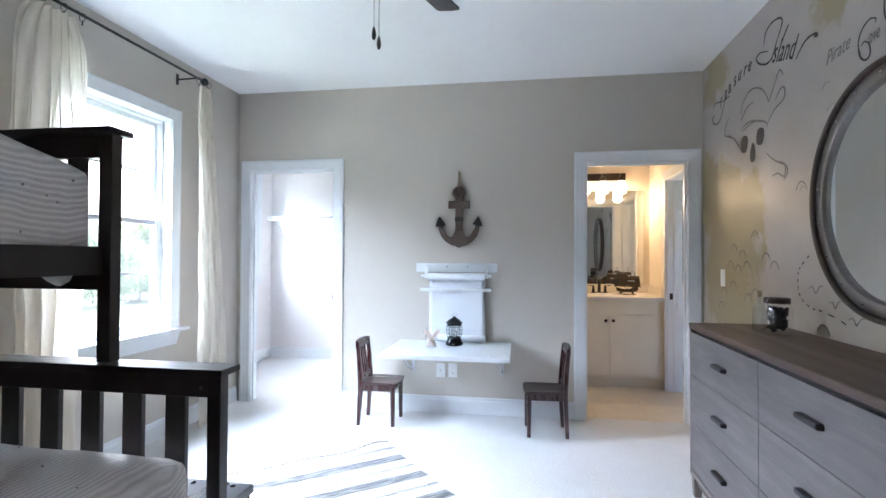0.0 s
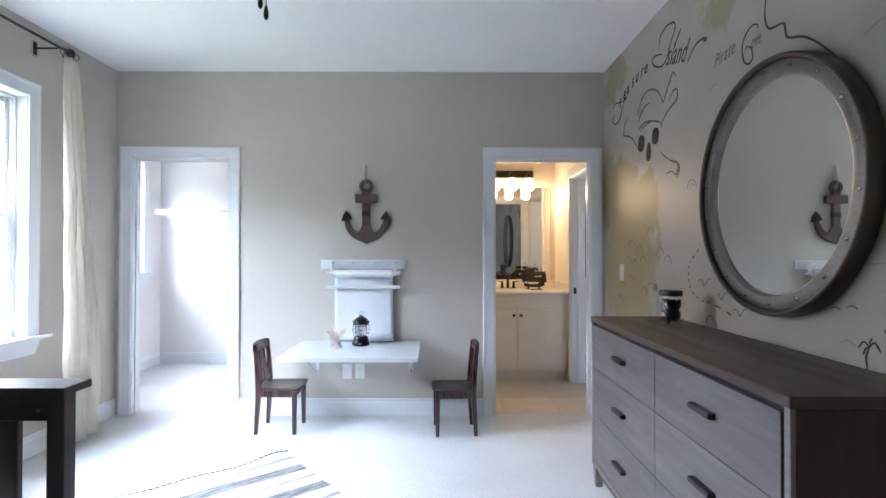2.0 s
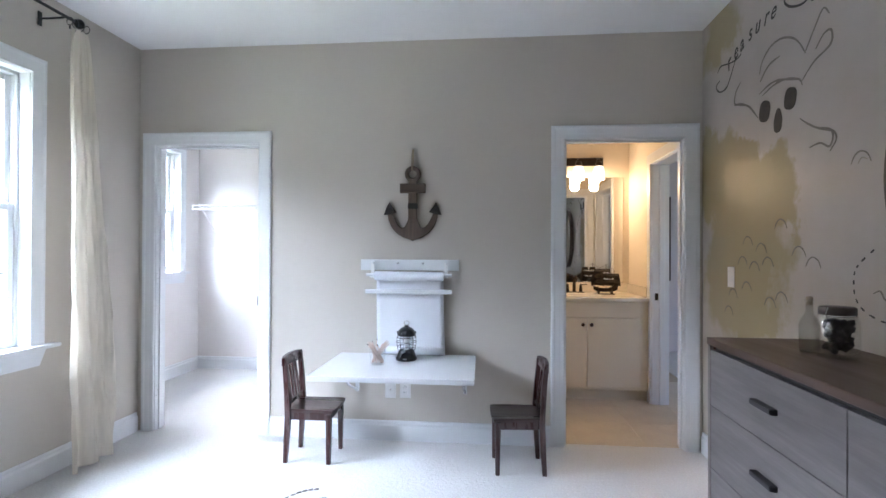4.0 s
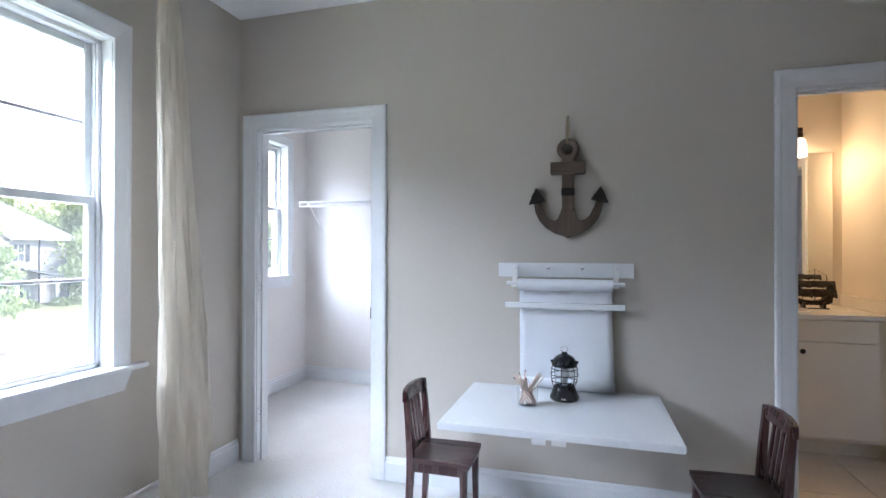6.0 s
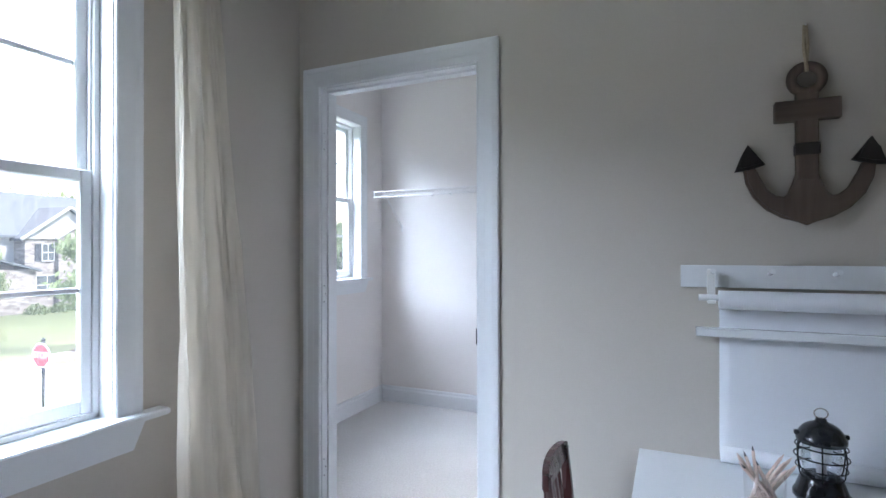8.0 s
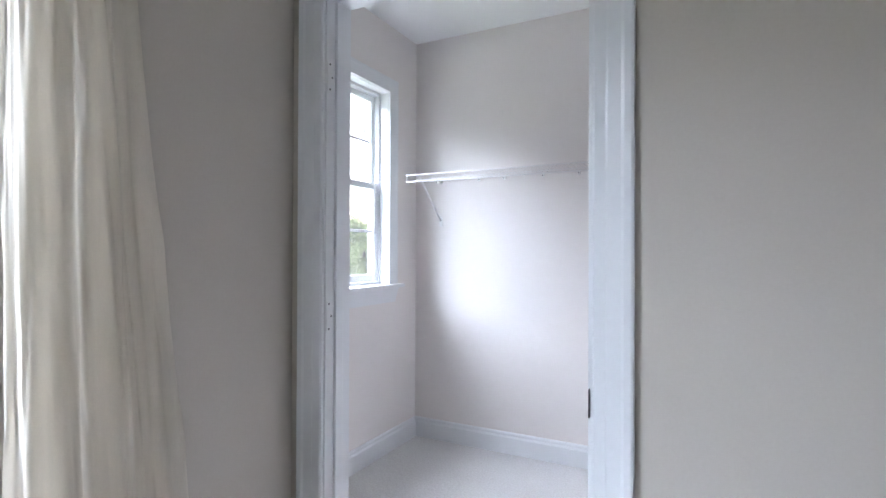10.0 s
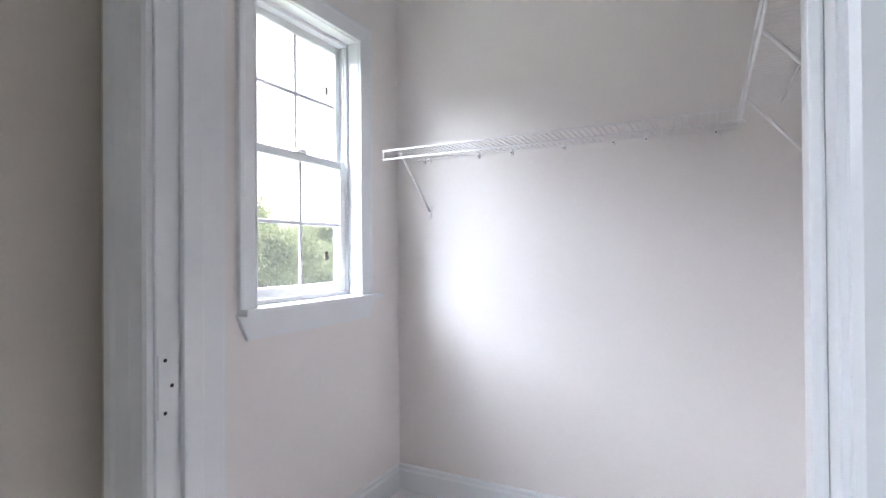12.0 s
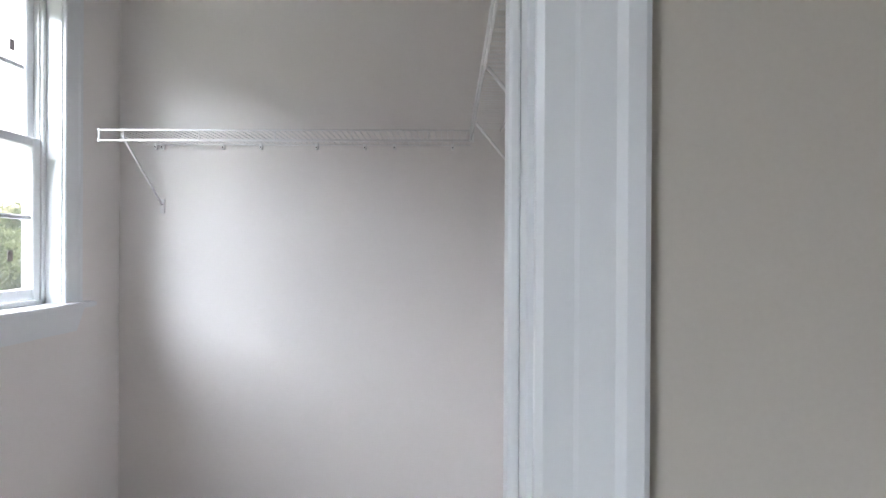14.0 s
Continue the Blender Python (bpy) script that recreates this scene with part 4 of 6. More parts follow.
PX, PY = 1.826, -0.352
cup = thing("pencil_glass", (PX, PY, TZ), "clear drinking glass full of raw wooden pencils", "glass")
bm = bmesh.new()
lathe(bm, [(0.044, 0.0), (0.046, 0.005), (0.050, 0.112), (0.0490, 0.112), (0.0445, 0.008), (0.002, 0.007)], (PX, PY, TZ), 32)
part("tumbler", bm, CUP_GLASS, cup, "clear thin tumbler", True)
rnd = random.Random(5)
for k in range(22):
    a = k * 2.4 + rnd.uniform(-0.4, 0.4)
    b = a + math.pi + rnd.uniform(-1.5, 1.5)
    lo = Vector((PX + 0.037 * math.cos(a), PY + 0.037 * math.sin(a), TZ + 0.012 + 0.004 * (k % 3)))
    reach = rnd.uniform(0.030, 0.043)
    hi = Vector((PX + reach * math.cos(b), PY + reach * math.sin(b), TZ + 0.094))
    d = (hi - lo).normalized()
    n = rnd.uniform(0.110, 0.150)
    p = part("pencil", rod(bmesh.new(), lo, lo + d * n, 0.0040, seg=6), PENCIL, cup)
    tip = rod(bmesh.new(), lo + d * n, lo + d * (n + 0.014), 0.0034, 0.0006, seg=6)
    part("point", tip, IRON if k % 5 == 0 else PENCIL, p)

# ------------------------------------------------------------------ paper roll holder
rail = thing("paper_roll_rack", (1.97, 0, 1.2), "white peg rail with hanging roll of drawing paper", "paper roll")
part("rail_board", boxes((1.632, 2.306, -0.019, -0.001, 1.160, 1.234), bevel=0.002, seg=2), WHITE_LACQUER, rail)
for x in (1.727, 1.891, 2.061, 2.225):
    bm = bmesh.new()
    tube(bm, [(x, -0.018, 1.208), (x, -0.045, 1.211), (x, -0.066, 1.216)], [0.007, 0.006, 0.0085], 12)
    part("peg", bm, WHITE_LACQUER, rail)
for x in (1.722, 2.220):
    part("hanger", boxes((x - 0.012, x + 0.012, -0.052, -0.044, 1.112, 1.222), (x - 0.012, x + 0.012, -0.085, -0.044, 1.112, 1.122), bevel=0.0015), PLASTIC, rail, "white strap hanger")
bm = bmesh.new()
rod(bm, (1.684, -0.066, 1.130), (2.262, -0.066, 1.130), 0.0105, seg=14)
part("dowel", bm, WHITE_LACQUER, rail)
bm = bmesh.new()
rod(bm, (1.742, -0.066, 1.124), (2.206, -0.066, 1.124), 0.030, seg=56)
part("roll", bm, PAPER, rail, "thick roll of white paper")
part("cutter_bar", boxes((1.676, 2.262, -0.072, -0.038, 1.004, 1.032), bevel=0.004, seg=2), WHITE_LACQUER, rail)
for x in (1.70, 2.238):
    part("cutter_arm", boxes((x - 0.01, x + 0.01, -0.040, -0.002, 1.010, 1.026), bevel=0.002), WHITE_LACQUER, rail)
bm = bmesh.new()
line = smooth_line([(0, y, z) for y, z in ((-0.036, 1.124), (-0.036, 1.06), (-0.034, 0.98), (-0.028, 0.86), (-0.024, 0.76), (-0.024, 0.70), (-0.022, 0.66), (-0.024, 0.628), (-0.036, 0.606), (-0.054, 0.598), (-0.071, 0.605), (-0.080, 0.622), (-0.076, 0.641), (-0.060, 0.650), (-0.044, 0.645))], 6)
cols = 14
vs = []
for q in line:
    low = max(0.0, (0.95 - q.z)) / 0.35
    row = []
    for c in range(cols + 1):
        t = c / cols * 2 - 1
        x = 1.975 + t * (0.229 + (0.012 * low if t > 0 else 0.0))
        y = q.y - 0.008 * low * math.sin(2.2 * t + 0.5) - 0.010 * low * max(0, t) ** 3
        row.append(bm.verts.new((x, y, q.z)))
    vs.append(row)
for a, b in zip(vs, vs[1:]):
    for c in range(cols):
        bm.faces.new((a[c], b[c], b[c + 1], a[c + 1]))
ext = bmesh.ops.extrude_face_region(bm, geom=bm.faces[:])
for v in [g for g in ext["geom"] if isinstance(g, bmesh.types.BMVert)]:
    v.co.y += 0.0006
bmesh.ops.recalc_face_normals(bm, faces=bm.faces)
part("paper_sheet", bm, PAPER, rail, "white paper hanging and curling on the table", True)

# ------------------------------------------------------------------ anchor
AX, AY = 1.990, -0.002
anchor = thing("wooden_anchor", (AX, 0, 1.36), "weathered wooden ship's anchor hanging on the wall", "anchor")
arc = lambda r, a0, a1, n, cz: [(AX + r * math.sin(radians(a)), cz - r * math.cos(radians(a))) for a in [a0 + (a1 - a0) * i / n for i in range(n + 1)]]
bm = bmesh.new()
outer = [(-0.172, 1.548), (-0.166, 1.500), (-0.145, 1.452), (-0.110, 1.412), (-0.065, 1.384), (-0.025, 1.372), (0.0, 1.360),
         (0.025, 1.372), (0.065, 1.384), (0.110, 1.412), (0.145, 1.452), (0.166, 1.500), (0.172, 1.548)]
inner = [(0.137, 1.545), (0.131, 1.508), (0.113, 1.470), (0.088, 1.448), (0.062, 1.442), (0.044, 1.454), (0.034, 1.480), (0.0305, 1.52)]
inner += [(-x, z) for x, z in reversed(inner)]
slab(bm, [(AX + a, b) for a, b in outer + inner], AY - 0.030, AY, "y", 0.008)
part("crown", bm, DRIFTWOOD, anchor)
part("shank", boxes((AX - 0.0295, AX + 0.0295, AY - 0.034, AY, 1.50, 1.775), bevel=0.006, seg=2), DRIFTWOOD, anchor)
part("stock", boxes((AX - 0.087, AX + 0.087, AY - 0.038, AY - 0.002, 1.685, 1.750), bevel=0.006, seg=2), wood("weathered_wood_across", (0.066, 0.045, 0.034), (0.150, 0.108, 0.082), 0.65, "x", 9.0, 0.0, 0.4), anchor)
bm = bmesh.new()
tube(bm, [(AX + 0.040 * math.sin(a), AY - 0.020, 1.815 + 0.040 * math.cos(a)) for a in [2 * math.pi * i / 28 for i in range(28)]], 0.0155, 10, True)
part("ring", bm, DRIFTWOOD, anchor, "", True)
part("band", boxes((AX - 0.032, AX + 0.032, AY - 0.037, AY + 0.001, 1.578, 1.616), bevel=0.003), STAINED, anchor, "black painted band")
for s in (-1, 1):
    bm = bmesh.new()
    slab(bm, [(AX + s * 0.160, 1.622), (AX + s * 0.178, 1.588), (AX + s * 0.197, 1.537), (AX + s * 0.158, 1.541), (AX + s * 0.112, 1.556), (AX + s * 0.138, 1.590)], AY - 0.038, AY, "y", 0.009)
    part("fluke", bm, STAINED, anchor, "dark stained pointed fluke")
bm = bmesh.new()
tube(bm, smooth_line([(AX - 0.002, AY - 0.008, 1.988), (AX - 0.006, AY - 0.020, 1.92), (AX - 0.004, AY - 0.034, 1.862), (AX - 0.002, AY - 0.037, 1.835)], 4), 0.0055, 8)
tube(bm, smooth_line([(AX + 0.002, AY - 0.008, 1.988), (AX + 0.004, AY - 0.018, 1.92), (AX + 0.003, AY - 0.010, 1.855)], 4), 0.0045, 8)
part("rope", bm, ROPE, anchor, "short jute hanging rope", True)
bm = bmesh.new()
rod(bm, (AX, -0.001, 1.985), (AX, -0.016, 1.988), 0.0035, seg=8)
part("nail", bm, STUD, anchor)

# ------------------------------------------------------------------ plates on the walls


def wall_plate(name, x, z, label, kind):
    p = thing(name, (x, 0, z), label, "outlet" if kind == "outlet" else "cover plate", "plates under the table")
    part("plate", boxes((x - 0.037, x + 0.037, -0.007, -0.001, z - 0.058, z + 0.058), bevel=0.003, seg=2), PLASTIC, p)
    if kind == "outlet":
        for dz in (-0.020, 0.020):
            f = part("socket", boxes((x - 0.016, x + 0.016, -0.009, -0.006, z + dz - 0.014, z + dz + 0.014), bevel=0.0015), PLASTIC, p)
            part("slot", boxes((x - 0.008, x - 0.006, -0.0095, -0.008, z + dz - 0.005, z + dz + 0.006), (x + 0.006, x + 0.008, -0.0095, -0.008, z + dz - 0.005, z + dz + 0.006)), IRON, f)
    else:
        bm = bmesh.new()
        rod(bm, (x, -0.006, z), (x, -0.0095, z), 0.006, seg=14)
        part("jack", bm, STUD, p)


wall_plate("cable_plate", 1.840, 0.345, "white cable jack plate on the wall under the table", "jack")
wall_plate("wall_outlet", 1.942, 0.348, "white duplex outlet on the wall under the table", "outlet")
sw = thing("light_switch", (EAST, -0.408, 1.15), "white rocker light switch on the mural wall", "light switch")
part("plate", boxes((EAST - 0.007, EAST - 0.001, -0.446, -0.370, 1.092, 1.208), bevel=0.003, seg=2), PLASTIC, sw)
part("rocker", boxes((EAST - 0.011, EAST - 0.006, -0.424, -0.392, 1.118, 1.182), bevel=0.002), PLASTIC, sw)

# ------------------------------------------------------------------ dresser
DX0, DX1, DY0, DY1, DZ = 3.43, 3.868, -2.853, -1.220, 0.932
dresser = thing("dresser", ((DX0 + DX1) / 2, (DY0 + DY1) / 2, 0), "long grey-washed wooden dresser with a brown top and black pulls", "dresser")
part("top", boxes((DX0 - 0.006, DX1, DY0 - 0.002, DY1 + 0.002, DZ - 0.030, DZ), bevel=0.006, seg=3), DRESSER_TOP, dresser, "brown oiled wooden top")
part("side_panel", boxes((DX0 + 0.012, DX1, DY0, DY0 + 0.028, 0.115, DZ - 0.030), bevel=0.002), DRESSER_SIDE, dresser, "dark brown side panel")
part("side_panel", boxes((DX0 + 0.012, DX1, DY1 - 0.028, DY1, 0.115, DZ - 0.030), bevel=0.002), DRESSER_SIDE, dresser, "dark brown side panel")
part("back_panel", boxes((DX1 - 0.012, DX1 - 0.002, DY0 + 0.028, DY1 - 0.028, 0.115, DZ - 0.030)), DRESSER_SIDE, dresser)
part("face_frame", boxes((DX0 - 0.002, DX0 + 0.012, DY0, DY0 + 0.024, 0.115, DZ - 0.030), (DX0 - 0.002, DX0 + 0.012, DY1 - 0.024, DY1, 0.115, DZ - 0.030),
                         (DX0 - 0.002, DX0 + 0.012, DY0 + 0.024, DY1 - 0.024, 0.115, 0.142), bevel=0.003, seg=2), CARCASS, dresser)
# Added dark sheet behind the drawer fronts, so their gaps read as shade.
part("dust_board", boxes((DX0 + 0.020, DX0 + 0.03, DY0 + 0.028, DY1 - 0.028, 0.12, DZ - 0.03)), IRON, dresser)
part("plinth", boxes((DX0 + 0.02, DX1 - 0.02, DY0 + 0.03, DY1 - 0.03, 0.065, 0.115), bevel=0.002), DRESSER_SIDE, dresser)
for x in (DX0 + 0.004, DX1 - 0.05):
    for y in (DY0 + 0.004, DY1 - 0.05):
        bm = bmesh.new()
        ring_loft(bm, [[(x + 0.006, y + 0.006, 0), (x + 0.040, y + 0.006, 0), (x + 0.040, y + 0.040, 0), (x + 0.006, y + 0.040, 0)],
                       [(x, y, 0.115), (x + 0.046, y, 0.115), (x + 0.046, y + 0.046, 0.115), (x, y + 0.046, 0.115)]])
        bmesh.ops.recalc_face_normals(bm, faces=bm.faces)
        part("foot", bm, CARCASS, dresser)
levels = ((0.658, 0.886), (0.4035, 0.6555), (0.149, 0.401))
for y0, y1 in ((-2.070, -1.254), (-2.821, -2.072)):
    for z0, z1 in levels:
        d = part("drawer", boxes((DX0 - 0.004, DX0 + 0.016, y0 + 0.001, y1 - 0.001, z0, z1), bevel=0.001), DRAWER, dresser, "grey-washed drawer front")
        yc, zc = (y0 + y1) / 2 + (-0.027 if y1 > -1.5 else -0.008), (z0 + z1) / 2 + 0.006
        bm = bmesh.new()
        ring_loft(bm, [[(DX0 - 0.004, y, zc - 0.011), (DX0 - 0.030, y, zc - 0.008), (DX0 - 0.030, y, zc + 0.010), (DX0 - 0.004, y, zc + 0.010)] for y in (yc - 0.066, yc + 0.066)])
        bmesh.ops.recalc_face_normals(bm, faces=bm.faces)
        bmesh.ops.bevel(bm, geom=bm.edges[:], offset=0.0025, segments=2, affect="EDGES")
        part("handle", bm, IRON, d, "square black iron pull")

JX, JY = 3.70, -1.60
jar = thing("candy_jar", (JX, JY, DZ), "lidded clear glass jar filled with dark stones on the dresser", "jar")


def square_turn(bm, rows, centre, turn, power=0.45, seg=32):
    """Rounded-square rings of (half width, height), turned on the plan."""
    rings = []
    for r, h in rows:
        ring = []
        for i in range(seg):
            a = 2 * math.pi * i / seg
            c, d = math.cos(a), math.sin(a)
            c, d = r * math.copysign(abs(c) ** power, c), r * math.copysign(abs(d) ** power, d)
            ring.append((centre[0] + c * math.cos(turn) - d * math.sin(turn), centre[1] + c * math.sin(turn) + d * math.cos(turn), centre[2] + h))
        rings.append(ring)
    return ring_loft(bm, rings)


bm = bmesh.new()
square_turn(bm, [(0.050, 0), (0.055, 0.006), (0.056, 0.03), (0.056, 0.118), (0.048, 0.136), (0.044, 0.142), (0.042, 0.142), (0.045, 0.134), (0.0525, 0.116), (0.0525, 0.012), (0.004, 0.010)], (JX, JY, DZ), 0.5)
part("body", bm, CUP_GLASS, jar, "clear square glass body", True)
bm = bmesh.new()
square_turn(bm, [(0.046, 0.143), (0.050, 0.145), (0.050, 0.166), (0.046, 0.171), (0.004, 0.172)], (JX, JY, DZ), 0.5, 0.7)
part("lid", bm, PEWTER_DARK, jar, "dark metal clip lid", True)
bm = bmesh.new()
tube(bm, [(JX - 0.050, JY - 0.03, DZ + 0.128), (JX - 0.058, JY - 0.034, DZ + 0.150), (JX - 0.048, JY - 0.028, DZ + 0.168)], 0.0016, 6)
tube(bm, [(JX - 0.056 * math.cos(a) , JY - 0.056 * math.sin(a), DZ + 0.140) for a in [2 * math.pi * i / 24 for i in range(24)]], 0.0014, 6, True)
part("wire_bail", bm, STUD, jar, "steel wire bail")
bm = bmesh.new()
rnd = random.Random(9)
for k in range(95):
    a, r = rnd.uniform(0, 6.28), 0.036 * math.sqrt(rnd.random())
    bmesh.ops.create_icosphere(bm, subdivisions=1, radius=rnd.uniform(0.011, 0.017), matrix=Matrix.LocRotScale((JX + r * math.cos(a), JY + r * math.sin(a), DZ + rnd.uniform(0.022, 0.122)), Euler((a, r * 90, 1)), (1, 0.8, 1.2)))
tagged(part("contents", bm, DARK_CONTENT, jar, "dark stones in the jar", True))
bottle = thing("glass_bottle", (3.665, -1.505, DZ), "small clear glass bottle beside the jar", "bottle")
bm = bmesh.new()
lathe(bm, [(r, h * 1.3) for r, h in ((0.030, 0), (0.033, 0.004), (0.033, 0.07), (0.026, 0.09), (0.012, 0.105), (0.011, 0.138), (0.014, 0.142), (0.010, 0.142), (0.009, 0.105), (0.030, 0.07), (0.030, 0.006), (0.002, 0.005))], (3.665, -1.505, DZ), 24)
part("body", bm, JAR_GLASS, bottle, "", True)
bm = bmesh.new()
lathe(bm, [(r, h * 1.3) for r, h in ((0.0092, 0.128), (0.011, 0.150), (0.002, 0.152))], (3.665, -1.505, DZ), 14)
part("cork", bm, ROPE, bottle, "pale cork", True)

# ------------------------------------------------------------------ round mirror
MY, MZ, MR = -2.122, 1.533, 0.492
mirror = thing("round_mirror", (EAST, MY, MZ), "large round porthole mirror in a studded pewter frame", "mirror")
bm = bmesh.new()
lathe(bm, [(MR - 0.004, -0.001), (MR, -0.004), (MR, -0.056), (MR - 0.004, -0.064), (MR - 0.012, -0.065), (MR - 0.018, -0.058), (MR - 0.020, -0.046), (MR - 0.022, -0.0010)], (EAST, MY, MZ), 96, "x")
part("outer_rim", bm, PEWTER_DARK, mirror, "dark bronze outer rim", True)
bm = bmesh.new()
lathe(bm, [(MR - 0.0225, -0.0012), (MR - 0.0225, -0.046), (MR - 0.026, -0.048), (MR - 0.070, -0.050), (MR - 0.077, -0.047), (MR - 0.079, -0.0012)], (EAST, MY, MZ), 96, "x")
part("frame", bm, PEWTER, mirror, "flat pewter ring", True)
bm = bmesh.new()
lathe(bm, [(0.001, -0.030), (MR - 0.0785, -0.030), (MR - 0.0785, -0.024), (0.001, -0.024)], (EAST, MY, MZ), 96, "x")
part("glass", bm, SILVER, mirror, "clean silvered glass")
for k in range(18):
    a = 2 * math.pi * (k + 0.4) / 18
    bm = bmesh.new()
    lathe(bm, [(0.0075, -0.047), (0.0075, -0.051), (0.0055, -0.055), (0.001, -0.0565)], (EAST, MY + (MR - 0.047) * math.cos(a), MZ + (MR - 0.047) * math.sin(a)), 10, "x")
    part("stud", bm, STUD, mirror, "", True)

# ------------------------------------------------------------------ mural drawings
FACE = EAST - 0.0016


def stroke(bm, pts, w, taper=0.35, n=6):
    """A brushed line on the east wall through (y, z) points."""
    q = smooth_line([(0, a, b) for a, b in pts], n)
    k = len(q)
    left, right = [], []
    for i, c in enumerate(q):
        d = (q[min(k - 1, i + 1)] - q[max(0, i - 1)]).normalized()
        side = Vector((0, -d.z, d.y))
        t = i / (k - 1)
        ww = w * (taper + (1 - taper) * math.sin(math.pi * min(1, max(0, t))) ** 0.6) * (0.85 + 0.3 * noise.noise(c * 20))
        left.append(c + side * ww / 2)
        right.append(c - side * ww / 2)
    fr = [[bm.verts.new((FACE, v.y, v.z)) for v in row] for row in (left, right)]
    bk = [[bm.verts.new((FACE + 0.0012, v.y, v.z)) for v in row] for row in (left, right)]
    for i in range(k - 1):
        bm.faces.new((fr[0][i], fr[0][i + 1], fr[1][i + 1], fr[1][i]))
        bm.faces.new((fr[0][i], bk[0][i], bk[0][i + 1], fr[0][i + 1]))
        bm.faces.new((fr[1][i], fr[1][i + 1], bk[1][i + 1], bk[1][i]))
    return bm


def drawing(name, strokes, w, material, label=""):
    bm = bmesh.new()
    for s in strokes:
        stroke(bm, s, w)
    return part(name, bm, material, wall_east, label)


def lettering(text, y, z, size, tilt, material, shear=0.3, stretch=1.0, thin=0.0):
    """Words on the east wall; they start at (y, z) and run towards -y, rising by tilt degrees."""
    cu = bpy.data.curves.new("lettering", "FONT")
    cu.body, cu.size, cu.shear, cu.extrude, cu.resolution_u = text, size, shear, 0.0006, 3
    cu.space_character, cu.offset = 1.05, thin
    tmp = bpy.data.objects.new("lettering", cu)
    me = bpy.data.meshes.new_from_object(tmp)
    bpy.data.objects.remove(tmp)
    m = Matrix.Translation((FACE, y, z)) @ Matrix(((0, 0, -1, 0), (-1, 0, 0, 0), (0, 1, 0, 0), (0, 0, 0, 1))) @ Matrix.Rotation(radians(tilt), 4, "Z") @ Matrix.Diagonal((stretch, 1, 1, 1))
    me.transform(m)
    me.materials.clear()
    me.materials.append(material)
    ob = new("lettering", me)
    ob.parent = wall_east
    return tagged(ob, "painted words " + text)


for ch, y, z, size, tilt in (("r", -0.365, 2.335, 0.125, 26), ("e", -0.440, 2.367, 0.120, 22), ("a", -0.510, 2.390, 0.115, 18),
                             ("s", -0.600, 2.412, 0.115, 12), ("u", -0.665, 2.421, 0.115, 6), ("r", -0.752, 2.428, 0.115, 2), ("e", -0.812, 2.430, 0.115, 0)):
    lettering(ch, y, z, size, tilt, INK, 0.45, 0.92, 0.0008)
lettering("sland", -1.13, 2.372, 0.172, -16, INK, 0.5, 0.66, 0.0)
lettering("Pirate", -1.655, 2.160, 0.090, 4, INK_GREY, 0.5, 0.78, 0.0)
lettering("ove", -1.948, 2.136, 0.080, 4, INK_GREY, 0.5, 0.55, 0.0)
drawing("flourish", [[(-1.258, 2.541), (-1.201, 2.479), (-1.141, 2.405), (-1.074, 2.389), (-0.982, 2.422), (-0.938, 2.469), (-0.994, 2.482), (-1.090, 2.453)],
                     [(-1.038, 2.500), (-1.059, 2.570), (-1.142, 2.595), (-1.226, 2.580), (-1.254, 2.553), (-1.240, 2.532)],
                     [(-1.322, 2.503), (-1.263, 2.455), (-1.205, 2.392)],
                     [(-1.390, 2.291), (-1.445, 2.332), (-1.497, 2.351), (-1.551, 2.350), (-1.584, 2.338), (-1.581, 2.329), (-1.558, 2.338)]], 0.013, INK, "black pen swashes of the word Island")
drawing("flourish", [[(-1.991, 2.206), (-1.993, 2.222), (-1.959, 2.234), (-1.915, 2.217), (-1.886, 2.171), (-1.897, 2.109), (-1.930, 2.082), (-1.958, 2.095), (-1.953, 2.137), (-1.925, 2.159), (-1.906, 2.150)],
                     [(-0.259, 2.323), (-0.208, 2.299), (-0.259, 2.252), (-0.348, 2.255), (-0.404, 2.311), (-0.457, 2.377)],
                     [(-0.225, 2.377), (-0.276, 2.402), (-0.388, 2.378), (-0.480, 2.373), (-0.524, 2.383)]], 0.010, INK, "black pen swashes of the smaller words")
drawing("coastline", [[(-2.076, 2.36), (-2.046, 2.284), (-2.045, 2.213), (-2.075, 2.169), (-2.154, 2.154), (-2.175, 2.093), (-2.259, 2.059), (-2.334, 2.004), (-2.42, 1.92)],
                      [(-2.72, 1.87), (-2.67, 1.818), (-2.658, 1.792), (-2.668, 1.755), (-2.646, 1.728), (-2.649, 1.676), (-2.623, 1.651), (-2.625, 1.58)]], 0.011, INK, "black painted coastline")
